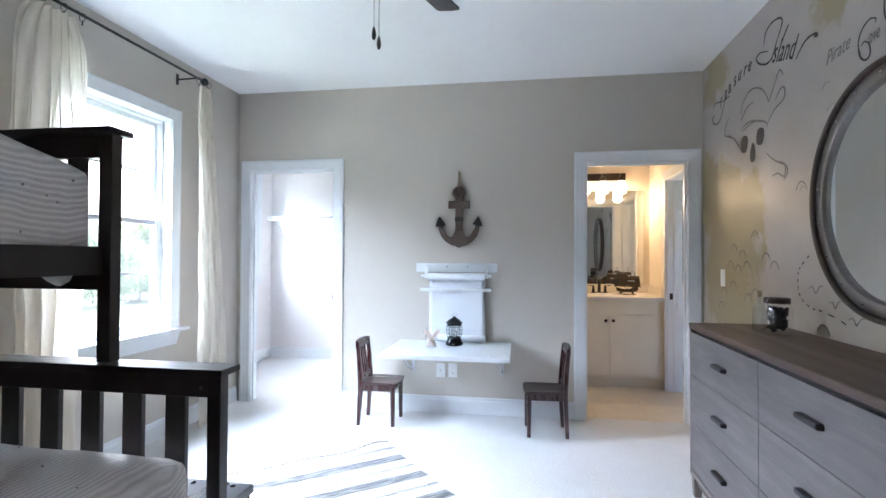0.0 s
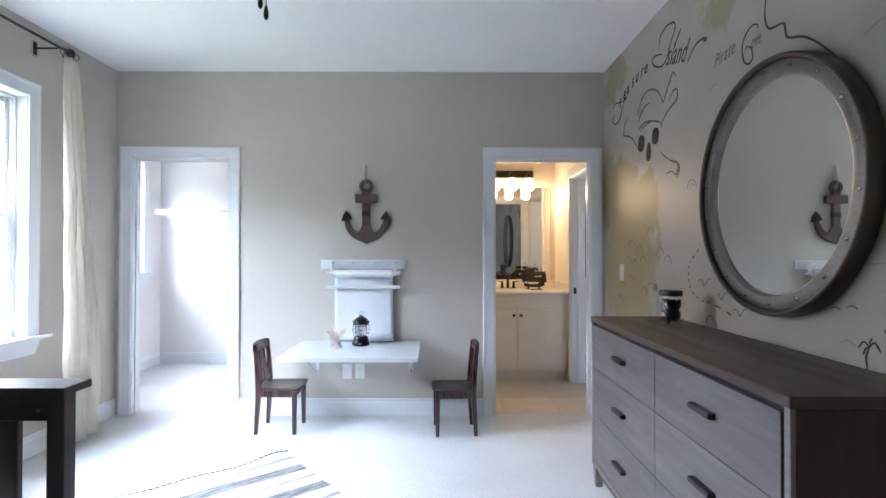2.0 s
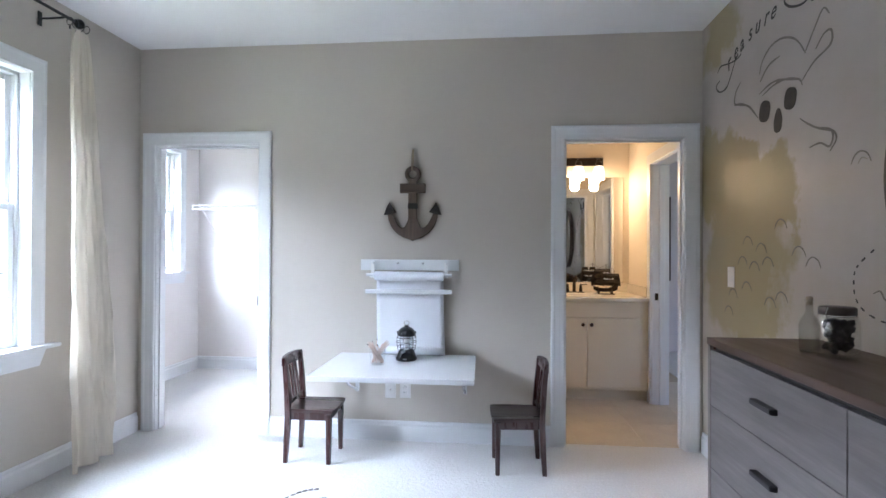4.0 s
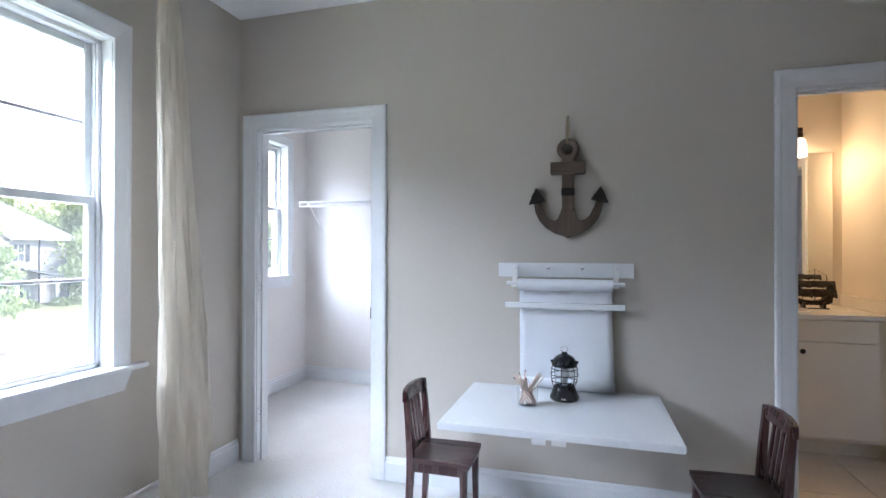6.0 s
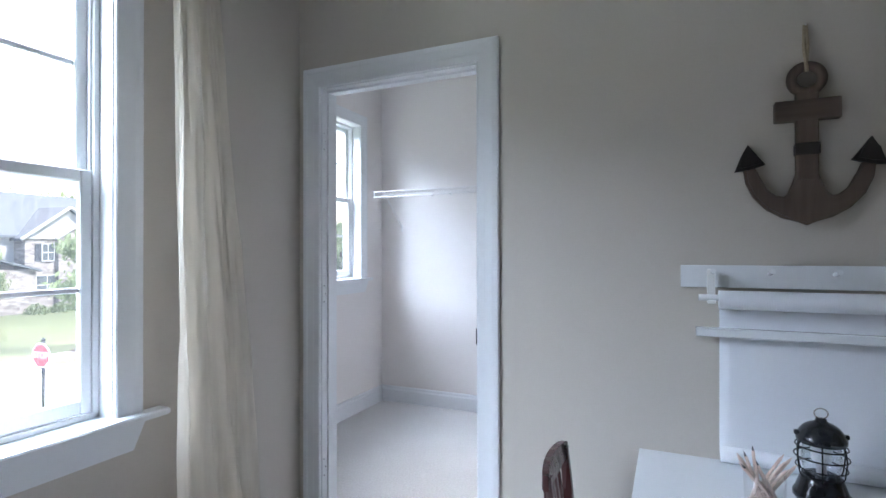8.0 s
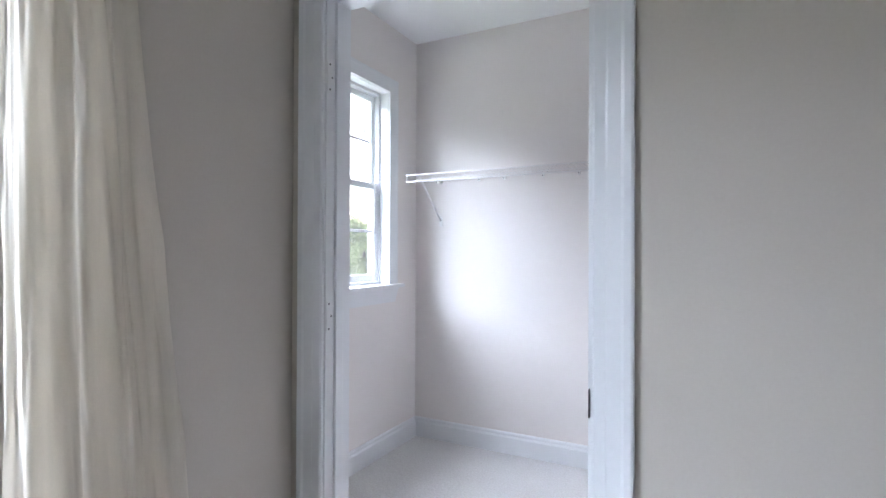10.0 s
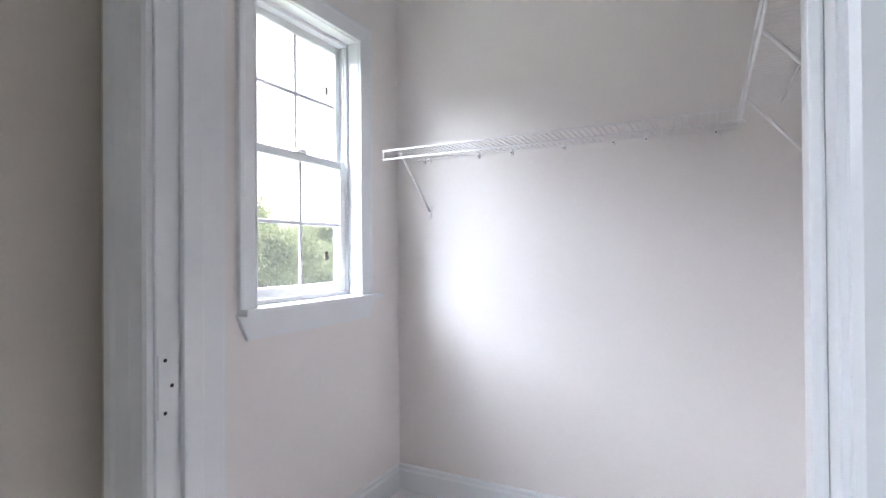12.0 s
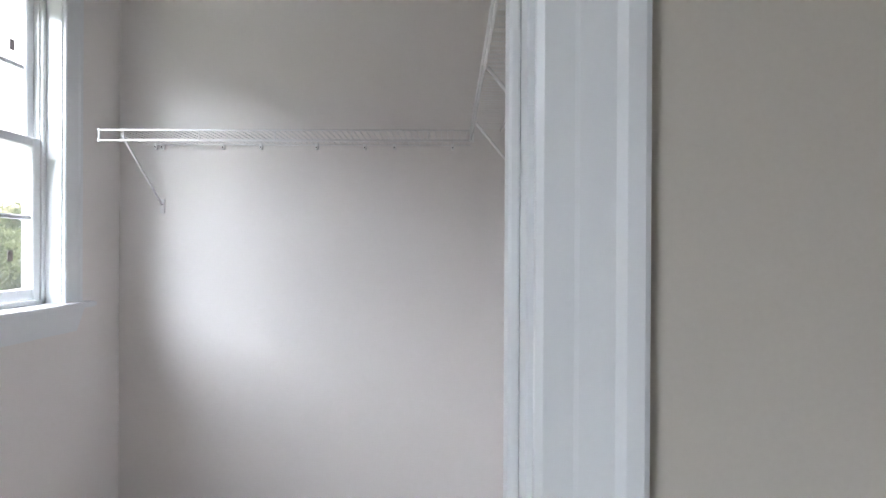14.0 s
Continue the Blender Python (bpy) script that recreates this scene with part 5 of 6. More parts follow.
drawing("skull_lines", [[(-0.627, 2.059), (-0.538, 2.10), (-0.445, 2.13), (-0.464, 2.194), (-0.52, 2.227)], [(-0.744, 2.083), (-0.837, 2.102), (-0.94, 2.099), (-1.05, 2.064), (-1.076, 2.028)], [(-1.199, 1.811), (-1.264, 1.788), (-1.279, 1.753), (-1.257, 1.72), (-1.199, 1.746), (-1.126, 1.741)], [(-0.713, 2.200), (-0.740, 2.255), (-0.812, 2.300), (-0.90, 2.305), (-0.99, 2.275), (-1.051, 2.228), (-1.099, 2.161)], [(-0.712, 2.099), (-0.80, 2.118), (-0.88, 2.115), (-0.97, 2.09), (-1.05, 2.061)],
                        [(-0.72, 2.16), (-0.80, 2.215), (-0.90, 2.225)], [(-1.075, 2.048), (-1.154, 2.100), (-1.266, 2.134), (-1.27, 2.19), (-1.222, 2.192), (-1.17, 2.15)],
                        [(-1.10, 2.17), (-1.16, 2.24), (-1.22, 2.30), (-1.26, 2.26)],
                        [(-1.057, 1.886), (-1.12, 1.845), (-1.19, 1.81), (-1.278, 1.778), (-1.30, 1.74), (-1.26, 1.70)], [(-0.44, 2.12), (-0.52, 2.10), (-0.60, 2.07), (-0.66, 2.02), (-0.70, 1.98)]], 0.012, INK_GREY, "grey skull with a knotted bandana")
for cy2, cz2, ry, rz, tl, narrow in ((-0.762, 1.998, 0.050, 0.053, 14, 0.0), (-0.984, 1.997, 0.048, 0.050, 14, 0.0), (-0.883, 1.922, 0.036, 0.058, 4, 0.45)):
    bm = bmesh.new()
    out = []
    for k in range(28):
        a = 2 * math.pi * k / 28
        c, d = math.cos(a), math.sin(a)
        c, d = math.copysign(abs(c) ** 0.72, c), math.copysign(abs(d) ** 0.72, d)
        out.append((c * ry * (1 - narrow * max(0.0, d)), d * rz))
    slab(bm, out, -0.0012, 0.0002, "x")
    moved(bm, Matrix.Translation((EAST - 0.0004, cy2, cz2)) @ Matrix.Rotation(radians(tl), 4, "X"))
    part("skull_hollow", bm, INK, wall_east, "black skull hollow")
hills = [(-0.904, 1.435), (-0.59, 1.363), (-0.726, 1.324), (-0.533, 1.255), (-0.659, 1.23), (-0.789, 1.254), (-1.047, 1.304), (-1.149, 1.257), (-0.579, 1.12), (-0.424, 1.072), (-0.372, 0.97), (-0.81, 1.057), (-0.909, 1.09), (-1.433, 1.654), (-1.616, 0.97)]
drawing("hill_marks", [[(a + 0.05, b - 0.03), (a + 0.03, b), (a, b + 0.012), (a - 0.035, b - 0.002), (a - 0.055, b - 0.035)] for a, b in hills], 0.008, INK_GREY, "small brown hill arcs")
trail = [(-1.502, 1.299), (-1.437, 1.255), (-1.403, 1.218), (-1.397, 1.167), (-1.408, 1.114), (-1.453, 1.073), (-1.532, 1.047), (-1.611, 1.042), (-1.754, 1.015), (-1.843, 0.981)]
way = smooth_line([(0, a, b) for a, b in trail], 6)
dashes = []
for k in range(0, len(way) - 3, 4):
    dashes.append([(q.y, q.z) for q in way[k:k + 3]])
drawing("dotted_trail", dashes, 0.008, INK, "dashed black trail")
gulls = [((-1.558, 1.142), 1.0), ((-1.713, 1.085), 0.75), ((-1.861, 1.028), 0.85)]
drawing("gull_marks", [[(a + 0.062 * k, b - 0.002), (a + 0.030 * k, b + 0.010 * k), (a + 0.012 * k, b - 0.012), (a, b - 0.020), (a - 0.016 * k, b - 0.006), (a - 0.036 * k, b + 0.014 * k), (a - 0.064 * k, b + 0.014)] for (a, b), k in gulls] +
        [[(-2.317, 2.17), (-2.345, 2.185), (-2.37, 2.165), (-2.40, 2.182), (-2.43, 2.17)], [(-2.477, 2.12), (-2.505, 2.135), (-2.53, 2.115), (-2.56, 2.132), (-2.59, 2.12)],
         [(-2.335, 2.160), (-2.355, 2.175), (-2.378, 2.168), (-2.40, 2.19)], [(-2.48, 2.08), (-2.50, 2.10), (-2.53, 2.087), (-2.574, 2.10)],
         [(-2.38, 1.095), (-2.40, 1.103), (-2.425, 1.094)], [(-2.45, 1.105), (-2.47, 1.113), (-2.495, 1.104)]], 0.008, INK_GREY, "small black gulls")
palms = []
for a, b, s in ((-2.534, 0.992, 1.0), (-2.648, 1.055, 1.5), (-2.80, 1.03, 1.1)):
    palms += [[(a, b), (a + 0.012 * s, b - 0.03 * s), (a + 0.008 * s, b - 0.065 * s)]]
    palms += [[(a, b), (a + 0.02 * s, b + 0.016 * s), (a + 0.04 * s, b - 0.006 * s)], [(a, b), (a - 0.02 * s, b + 0.018 * s), (a - 0.042 * s, b - 0.008 * s)],
              [(a, b), (a + 0.012 * s, b - 0.004 * s), (a + 0.024 * s, b - 0.026 * s)], [(a, b), (a - 0.004 * s, b + 0.02 * s), (a - 0.012 * s, b + 0.032 * s)]]
drawing("palm_drawing", palms, 0.007, INK, "black line palm trees")
drawing("sea_lines", [[(-2.497, 1.243), (-2.54, 1.246), (-2.588, 1.25), (-2.70, 1.262)], [(-2.30, 2.26), (-2.36, 2.265), (-2.45, 2.25)], [(-2.52, 1.95), (-2.60, 1.97), (-2.66, 1.93), (-2.75, 1.94)], [(-1.62, 2.06), (-1.65, 2.085), (-1.69, 2.075)],
                     [(-1.66, 1.95), (-1.69, 1.975), (-1.73, 1.965)], [(-1.42, 1.62), (-1.44, 1.64), (-1.47, 1.63)], [(-2.42, 0.99), (-2.45, 1.0), (-2.48, 0.99)]], 0.006, INK_FAINT, "faint painted sea lines")

# ------------------------------------------------------------------ curtain rod and curtains
RX, RZ = 0.150, 2.592
crod = thing("curtain_rod", (RX, -1.35, RZ), "thin black metal curtain rod on brackets", "curtain rod")
bm = bmesh.new()
rod(bm, (RX, -0.765, RZ), (RX, -2.25, RZ), 0.0085, seg=14)
part("pole", bm, IRON, crod, "", True)
for y, s in ((-0.765, 1), (-2.25, -1)):
    bm = bmesh.new()
    lathe(bm, [(0.010, 0), (0.014, 0.004), (0.014, 0.012), (0.022, 0.018), (0.028, 0.034), (0.024, 0.050), (0.012, 0.062), (0.002, 0.066)] if s > 0 else [(0.002, -0.066), (0.012, -0.062), (0.024, -0.050), (0.028, -0.034), (0.022, -0.018), (0.014, -0.012), (0.010, 0)], (RX, y, RZ), 18, "y")
    part("finial", bm, BLACK_ENAMEL, crod, "black turned finial", True)
for y in (-0.835, -2.20):
    bm = bmesh.new()
    tube(bm, [(0.001, y, RZ - 0.01), (0.05, y, RZ - 0.012), (RX, y, RZ - 0.010)], 0.006, 8)
    box(bm, 0.001, 0.006, y - 0.014, y + 0.014, RZ - 0.05, RZ + 0.03, 0.002)
    part("bracket", bm, IRON, crod)


def curtain(name, top, bottom, z0, folds, depth, seed, label):
    """A gathered sheer panel, pinched under its rings; top and bottom are its y ranges."""
    root = thing(name, (RX, sum(top) / 2, z0), label, "curtain", "window curtains")
    bm = bmesh.new()
    nz, ny = 90, folds * 26
    rows = []
    z1 = RZ - 0.045
    for i in range(nz + 1):
        f = i / nz
        z = z1 + (z0 - z1) * f
        k = f ** 1.15
        pinch = math.exp(-f * 26)
        a, b = top[0] + (bottom[0] - top[0]) * k, top[1] + (bottom[1] - top[1]) * k
        mid = (a + b) / 2
        a, b = a + (mid - a) * 0.45 * pinch, b + (mid - b) * 0.45 * pinch
        row = []
        for j in range(ny + 1):
            s = j / ny
            drift = 0.16 * noise.noise((s * 2.0, f * 2.2, seed)) * (1 - pinch)
            ph = (s + drift) * folds * 2 * math.pi
            wave = math.sin(ph + 0.9 * math.sin(f * 2.1 + seed))
            w = depth * (0.45 + 0.55 * f) * (abs(wave) ** 0.7) * (1 if wave > 0 else -1)
            crease = 1 - abs(noise.noise((s * 11 + f * 1.5, f * 3.2, seed + 7)))
            w += 0.010 * crease ** 9 + 0.010 * noise.noise((s * 5, f * 4, seed + 3)) + 0.004 * noise.noise((s * 30, f * 9, seed))
            row.append(bm.verts.new((RX + w + 0.01 * math.sin(f * 2.5), a + (b - a) * s + 0.014 * math.cos(ph * 0.5 + seed) * f, z + 0.012 * noise.noise((s * 4, seed, 1)) * f)))
        rows.append(row)
    for p, q in zip(rows, rows[1:]):
        for j in range(ny):
            bm.faces.new((p[j], q[j], q[j + 1], p[j + 1]))
    part("cloth", bm, SHEER, root, "", True)
    n = 4
    for k in range(n):
        y = top[0] + (top[1] - top[0]) * (k + 0.5) / n
        bm = bmesh.new()
        tube(bm, [(RX + 0.019 * math.cos(a), y, RZ - 0.012 + 0.022 * math.sin(a)) for a in [2 * math.pi * i / 20 for i in range(20)]], 0.0022, 6, True)
        ring = part("ring", bm, IRON, root, "black clip ring")
        bm = bmesh.new()
        rod(bm, (RX, y, RZ - 0.034), (RX, y, RZ - 0.056), 0.003, 0.005, seg=8)
        part("clip", bm, IRON, ring)


curtain("curtain", (-0.815, -0.655), (-0.785, -0.400), 0.022, 3, 0.032, 1.0, "cream sheer curtain gathered at the window's side, reaching the carpet")
curtain("curtain", (-2.20, -1.745), (-2.22, -1.80), 0.022, 6, 0.036, 4.2, "cream sheer curtain drawn partly over the window")

# ------------------------------------------------------------------ ceiling fan
FX, FY, FZ = 1.975, -2.357, 2.47
fan = thing("ceiling_fan", (FX, FY, FZ), "dark bronze ceiling fan with pull chains, at rest", "ceiling fan")
bm = bmesh.new()
lathe(bm, [(0.02, 0.262), (0.065, 0.262), (0.062, 0.23), (0.02, 0.20), (0.013, 0.20), (0.013, 0.09), (0.04, 0.085), (0.095, 0.06), (0.105, 0.02), (0.095, -0.02), (0.06, -0.045), (0.05, -0.07), (0.004, -0.075)], (FX, FY, FZ), 32)
part("motor", bm, BRONZE, fan, "", True)
for k in range(4):
    a = radians(71 + 90 * k)
    bm = bmesh.new()
    out = [(0.16, -0.045), (0.30, -0.058), (0.585, -0.066), (0.603, -0.058), (0.606, -0.01), (0.603, 0.054), (0.588, 0.062), (0.30, 0.055), (0.16, 0.045)]
    slab(bm, out, -0.004, 0.004, "z", 0.002)
    moved(bm, Matrix.Translation((FX, FY, FZ + 0.01)) @ Matrix.Rotation(a, 4, "Z") @ Matrix.Rotation(radians(10), 4, "X"))
    bl = part("blade", bm, ESPRESSO, fan, "dark wooden blade")
    bm = boxes((0.08, 0.20, -0.02, 0.02, -0.010, -0.004), bevel=0.002)
    moved(bm, Matrix.Translation((FX, FY, FZ + 0.008)) @ Matrix.Rotation(a, 4, "Z"))
    part("blade_iron", bm, BRONZE, bl)
for dx, z in ((-0.003, 2.131), (0.017, 2.093)):
    bm = bmesh.new()
    rod(bm, (FX + dx, FY, FZ - 0.07), (FX + dx, FY, z + 0.025), 0.0013, seg=6)
    ch = part("pull_chain", bm, IRON, fan)
    bm = bmesh.new()
    lathe(bm, [(0.002, 0.026), (0.005, 0.018), (0.0085, 0.0), (0.0085, -0.012), (0.005, -0.022), (0.001, -0.026)], (FX + dx, FY, z), 14)
    part("pull", bm, BLACK_ENAMEL, ch, "dark wooden pull", True)

# ------------------------------------------------------------------ closet shelves


def wire_shelf(name, p0, along, out, length, label, braces, clips, zt=1.766, D=0.305, drop=0.275):
    """Coated wire shelf. p0: its wall corner; along and out: unit directions on the plan."""
    root = thing(name, (p0[0], p0[1], zt), label, "wire shelf", "closet shelves")
    A, O = Vector((*along, 0)), Vector((*out, 0))
    P = lambda a, o, z: Vector((p0[0], p0[1], 0)) + A * a + O * o + Vector((0, 0, z))
    for nm, o, z, r in (("back_rod", 0.012, zt, 0.0032), ("front_rod", D, zt, 0.0036), ("lip_rod", D, zt - 0.042, 0.0036), ("middle_rod", 0.155, zt - 0.006, 0.0028)):
        part(nm, rod(bmesh.new(), P(0, o, z), P(length, o, z), r, seg=8), WIRE, root, "", True)
    bm = bmesh.new()
    k = int(length / 0.0254)
    for i in range(k + 1):
        a = i * length / k
        rod(bm, P(a, 0.008, zt + 0.003), P(a, D, zt + 0.003), 0.0016, seg=5)
    tagged(part("deck", bm, WIRE, root), kind="stuff")
    a = 0.10
    while a < length:
        part("lip_tie", rod(bmesh.new(), P(a, D, zt), P(a, D, zt - 0.042), 0.0028, seg=6), WIRE, root)
        a += 0.305
    for e in (0.0, length):
        bm = bmesh.new()
        for z in (zt, zt - 0.042):
            bmesh.ops.create_icosphere(bm, subdivisions=2, radius=0.0068, matrix=Matrix.Translation(P(e, D, z)))
        rod(bm, P(e, D, zt), P(e, D, zt - 0.042), 0.0045, seg=8)
        part("end_cap", bm, PLASTIC, root, "white plastic end cap", True)
    for b in braces:
        bm = bmesh.new()
        tube(bm, [P(b, D - 0.012, zt - 0.016), P(b, D * 0.5, zt - 0.016 - (drop - 0.016) * 0.5), P(b, 0.008, zt - drop)], 0.0052, 8)
        br = part("brace", bm, WIRE, root, "white diagonal brace", True)
        q0, q1 = P(b - 0.011, 0.001, zt - drop - 0.040), P(b + 0.011, 0.006, zt - drop + 0.025)
        part("brace_foot", boxes((q0.x, q1.x, q0.y, q1.y, q0.z, q1.z), bevel=0.001), WIRE, br)
    for c in clips:
        q0, q1 = P(c - 0.007, 0.001, zt - 0.022), P(c + 0.007, 0.018, zt + 0.006)
        cl = part("wall_clip", boxes((q0.x, q1.x, q0.y, q1.y, q0.z, q1.z), bevel=0.002), PLASTIC, root)
        part("screw", rod(bmesh.new(), P(c, 0.018, zt - 0.012), P(c, 0.0205, zt - 0.012), 0.003, seg=8), IRON, cl)
    return root


wire_shelf("wire_shelf", (-0.585, CN), (1, 0), (0, -1), 1.50, "white wire shelf with diagonal brace on the closet wall", (0.086,), (0.06, 0.09, 0.37, 0.545, 0.80, 1.02, 1.155, 1.42))
wire_shelf("wire_shelf", (CE, 1.600), (0, -1), (-1, 0), 1.34, "white wire shelf along the closet's side wall", (0.17, 0.737, 1.25), (0.05, 0.24, 0.50, 0.72, 1.0, 1.25), 1.766, 0.272, 0.318)

# ------------------------------------------------------------------ bathroom
VY, VX0 = 1.09, 2.42
vanity = thing("vanity_cabinet", (3.15, 1.4, 0), "cream two-door vanity cabinet against the bathroom wall", "vanity")
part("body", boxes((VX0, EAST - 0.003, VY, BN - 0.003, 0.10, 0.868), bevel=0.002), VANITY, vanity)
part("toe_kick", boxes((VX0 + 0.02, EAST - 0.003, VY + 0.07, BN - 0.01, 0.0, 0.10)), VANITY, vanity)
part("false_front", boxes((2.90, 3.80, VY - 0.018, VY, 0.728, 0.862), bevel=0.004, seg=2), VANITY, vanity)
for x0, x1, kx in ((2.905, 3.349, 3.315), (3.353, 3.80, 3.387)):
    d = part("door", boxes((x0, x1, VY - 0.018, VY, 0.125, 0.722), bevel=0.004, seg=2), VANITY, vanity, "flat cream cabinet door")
    bm = bmesh.new()
    lathe(bm, [(0.006, -0.018), (0.006, -0.028), (0.015, -0.034), (0.016, -0.040), (0.010, -0.046), (0.001, -0.047)], (kx, VY, 0.665), 16, "y")
    part("knob", bm, BRONZE, d, "dark bronze knob", True)
ctop = thing("vanity_counter", (3.15, 1.4, 0.868), "cream stone counter with backsplash on the vanity", "counter")
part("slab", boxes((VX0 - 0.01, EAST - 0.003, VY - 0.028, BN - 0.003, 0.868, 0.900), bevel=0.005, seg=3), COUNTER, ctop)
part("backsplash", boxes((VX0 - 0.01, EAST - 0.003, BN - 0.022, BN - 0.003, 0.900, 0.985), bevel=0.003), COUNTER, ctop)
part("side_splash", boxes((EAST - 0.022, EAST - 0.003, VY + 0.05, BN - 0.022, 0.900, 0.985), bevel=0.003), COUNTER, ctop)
bm = bmesh.new()
lathe(bm, [(0.21, 0.0), (0.215, 0.004), (0.19, 0.006), (0.17, 0.002), (0.02, 0.001)], (3.33, 1.36, 0.900), 40)
part("basin_rim", bm, COUNTER, ctop, "", True)

fau = thing("faucet", (3.325, 1.60, 0.90), "dark bronze two-handle faucet on the counter", "faucet")
part("base_plate", boxes((3.235, 3.415, 1.575, 1.625, 0.900, 0.912), bevel=0.004, seg=2), BRONZE, fau)
bm = bmesh.new()
tube(bm, smooth_line([(3.325, 1.60, 0.912), (3.325, 1.60, 0.99), (3.325, 1.58, 1.05), (3.325, 1.53, 1.065), (3.325, 1.49, 1.03)], 5), [0.016] * 6 + [0.014] * 6 + [0.011] * 9, 12)
part("spout", bm, BRONZE, fau, "", True)
for x, s in ((3.262, -1), (3.388, 1)):
    bm = bmesh.new()
    lathe(bm, [(0.017, 0.012), (0.014, 0.05), (0.011, 0.08), (0.004, 0.088)], (x, 1.60, 0.90), 16)
    h = part("handle", bm, BRONZE, fau, "", True)
    part("lever", rod(bmesh.new(), (x, 1.60, 0.978), (x + s * 0.06, 1.595, 0.984), 0.005, 0.004), BRONZE, h)

SXX, SYY = 3.575, 1.45
ship = thing("model_ship", (SXX, SYY, 0.90), "dark model pirate ship on the vanity counter", "model ship")
bm = bmesh.new()
rings = []
for t in [i / 10 for i in range(11)]:
    x = SXX - 0.095 + 0.22 * t
    w = 0.032 * math.sin(math.pi * min(1, 0.12 + t * 0.8)) ** 0.7
    top = 0.958 + 0.026 * (2 * t - 0.9) ** 2 + (0.018 if t > 0.75 else 0)
    low = 0.925 + 0.02 * (2 * t - 1) ** 4
    rings.append([(x, SYY - w, top), (x, SYY - w * 0.85, (top + low) / 2), (x, SYY, low), (x, SYY + w * 0.85, (top + low) / 2), (x, SYY + w, top), (x, SYY, top - 0.004)])
ring_loft(bm, rings)
bmesh.ops.recalc_face_normals(bm, faces=bm.faces)
part("hull", bm, BRONZE, ship)
part("cradle", boxes((SXX - 0.06, SXX - 0.045, SYY - 0.035, SYY + 0.035, 0.904, 0.945), (SXX + 0.06, SXX + 0.075, SYY - 0.035, SYY + 0.035, 0.904, 0.945), (SXX - 0.085, SXX + 0.10, SYY - 0.02, SYY + 0.02, 0.900, 0.908), bevel=0.001), BRONZE, ship)
part("bowsprit", rod(bmesh.new(), (SXX - 0.08, SYY, 0.985), (SXX - 0.165, SYY, 1.03), 0.003, 0.0015), BRONZE, ship)
for k, (dx, hgt) in enumerate(((-0.055, 0.175), (0.02, 0.212), (0.09, 0.165))):
    m = part("mast", rod(bmesh.new(), (SXX + dx, SYY, 0.96), (SXX + dx, SYY, 0.97 + hgt), 0.003, 0.0018), BRONZE, ship)
    for z, w, drop in ((0.068, 0.062, 0.062), (0.125, 0.053, 0.053), (0.168, 0.040, 0.040)):
        if z < hgt:
            bm = bmesh.new()
            n = 8
            lo, md, hi = [], [], []
            for i in range(n + 1):
                t = i / n * 2 - 1
                lo.append(bm.verts.new((SXX + dx - 0.004 - 0.004 * (1 - t * t), SYY + t * w, 0.97 + z - drop + 0.010 * (1 - t * t))))
                md.append(bm.verts.new((SXX + dx - 0.006 - 0.016 * (1 - t * t), SYY + t * w * 0.97, 0.97 + z - drop * 0.5)))
                hi.append(bm.verts.new((SXX + dx - 0.004, SYY + t * w * 0.9, 0.97 + z)))
            for r0, r1 in ((lo, md), (md, hi)):
                for i in range(n):
                    bm.faces.new((r0[i], r0[i + 1], r1[i + 1], r1[i]))
            ext = bmesh.ops.extrude_face_region(bm, geom=bm.faces[:])
            for v in [g for g in ext["geom"] if isinstance(g, bmesh.types.BMVert)]:
                v.co.x += 0.0012
            bmesh.ops.recalc_face_normals(bm, faces=bm.faces)
            moved(bm, Matrix.Translation((SXX + dx, SYY, 0)) @ Matrix.Rotation(radians(64), 4, "Z") @ Matrix.Translation((-SXX - dx, -SYY, 0)))
            part("sail", bm, SAIL, m)
for (xa, za), (xb, zb), (xc, zc) in (((-0.165, 1.032), (-0.070, 1.100), (-0.075, 1.005)), ((-0.125, 1.012), (-0.060, 1.070), (-0.068, 0.992)), ((0.092, 1.08), (0.150, 1.045), (0.095, 1.0))):
    bm = bmesh.new()
    slab(bm, [(SXX + xa, za), (SXX + xb, zb), (SXX + xc, zc)], SYY - 0.0006, SYY + 0.0006, "y")
    part("jib", bm, DARK_CONTENT, ship)
bm = bmesh.new()
for a, b in (((-0.165, 1.03), (-0.055, 1.14)), ((-0.055, 1.14), (0.02, 1.175)), ((0.02, 1.175), (0.09, 1.13)), ((0.09, 1.13), (0.125, 1.0)), ((-0.09, 0.975), (-0.055, 1.13)), ((0.0, 0.965), (0.02, 1.16))):
    rod(bm, (SXX + a[0], SYY, a[1]), (SXX + b[0], SYY, b[1]), 0.0009, seg=5)
part("rigging", bm, BRONZE, ship)

bmir = thing("vanity_mirror", (3.2, BN, 1.5), "frameless rectangular mirror above the vanity", "mirror")
part("glass", boxes((2.50, 3.825, BN - 0.010, BN - 0.002, 0.992, 2.040), bevel=0.001), SILVER, bmir)

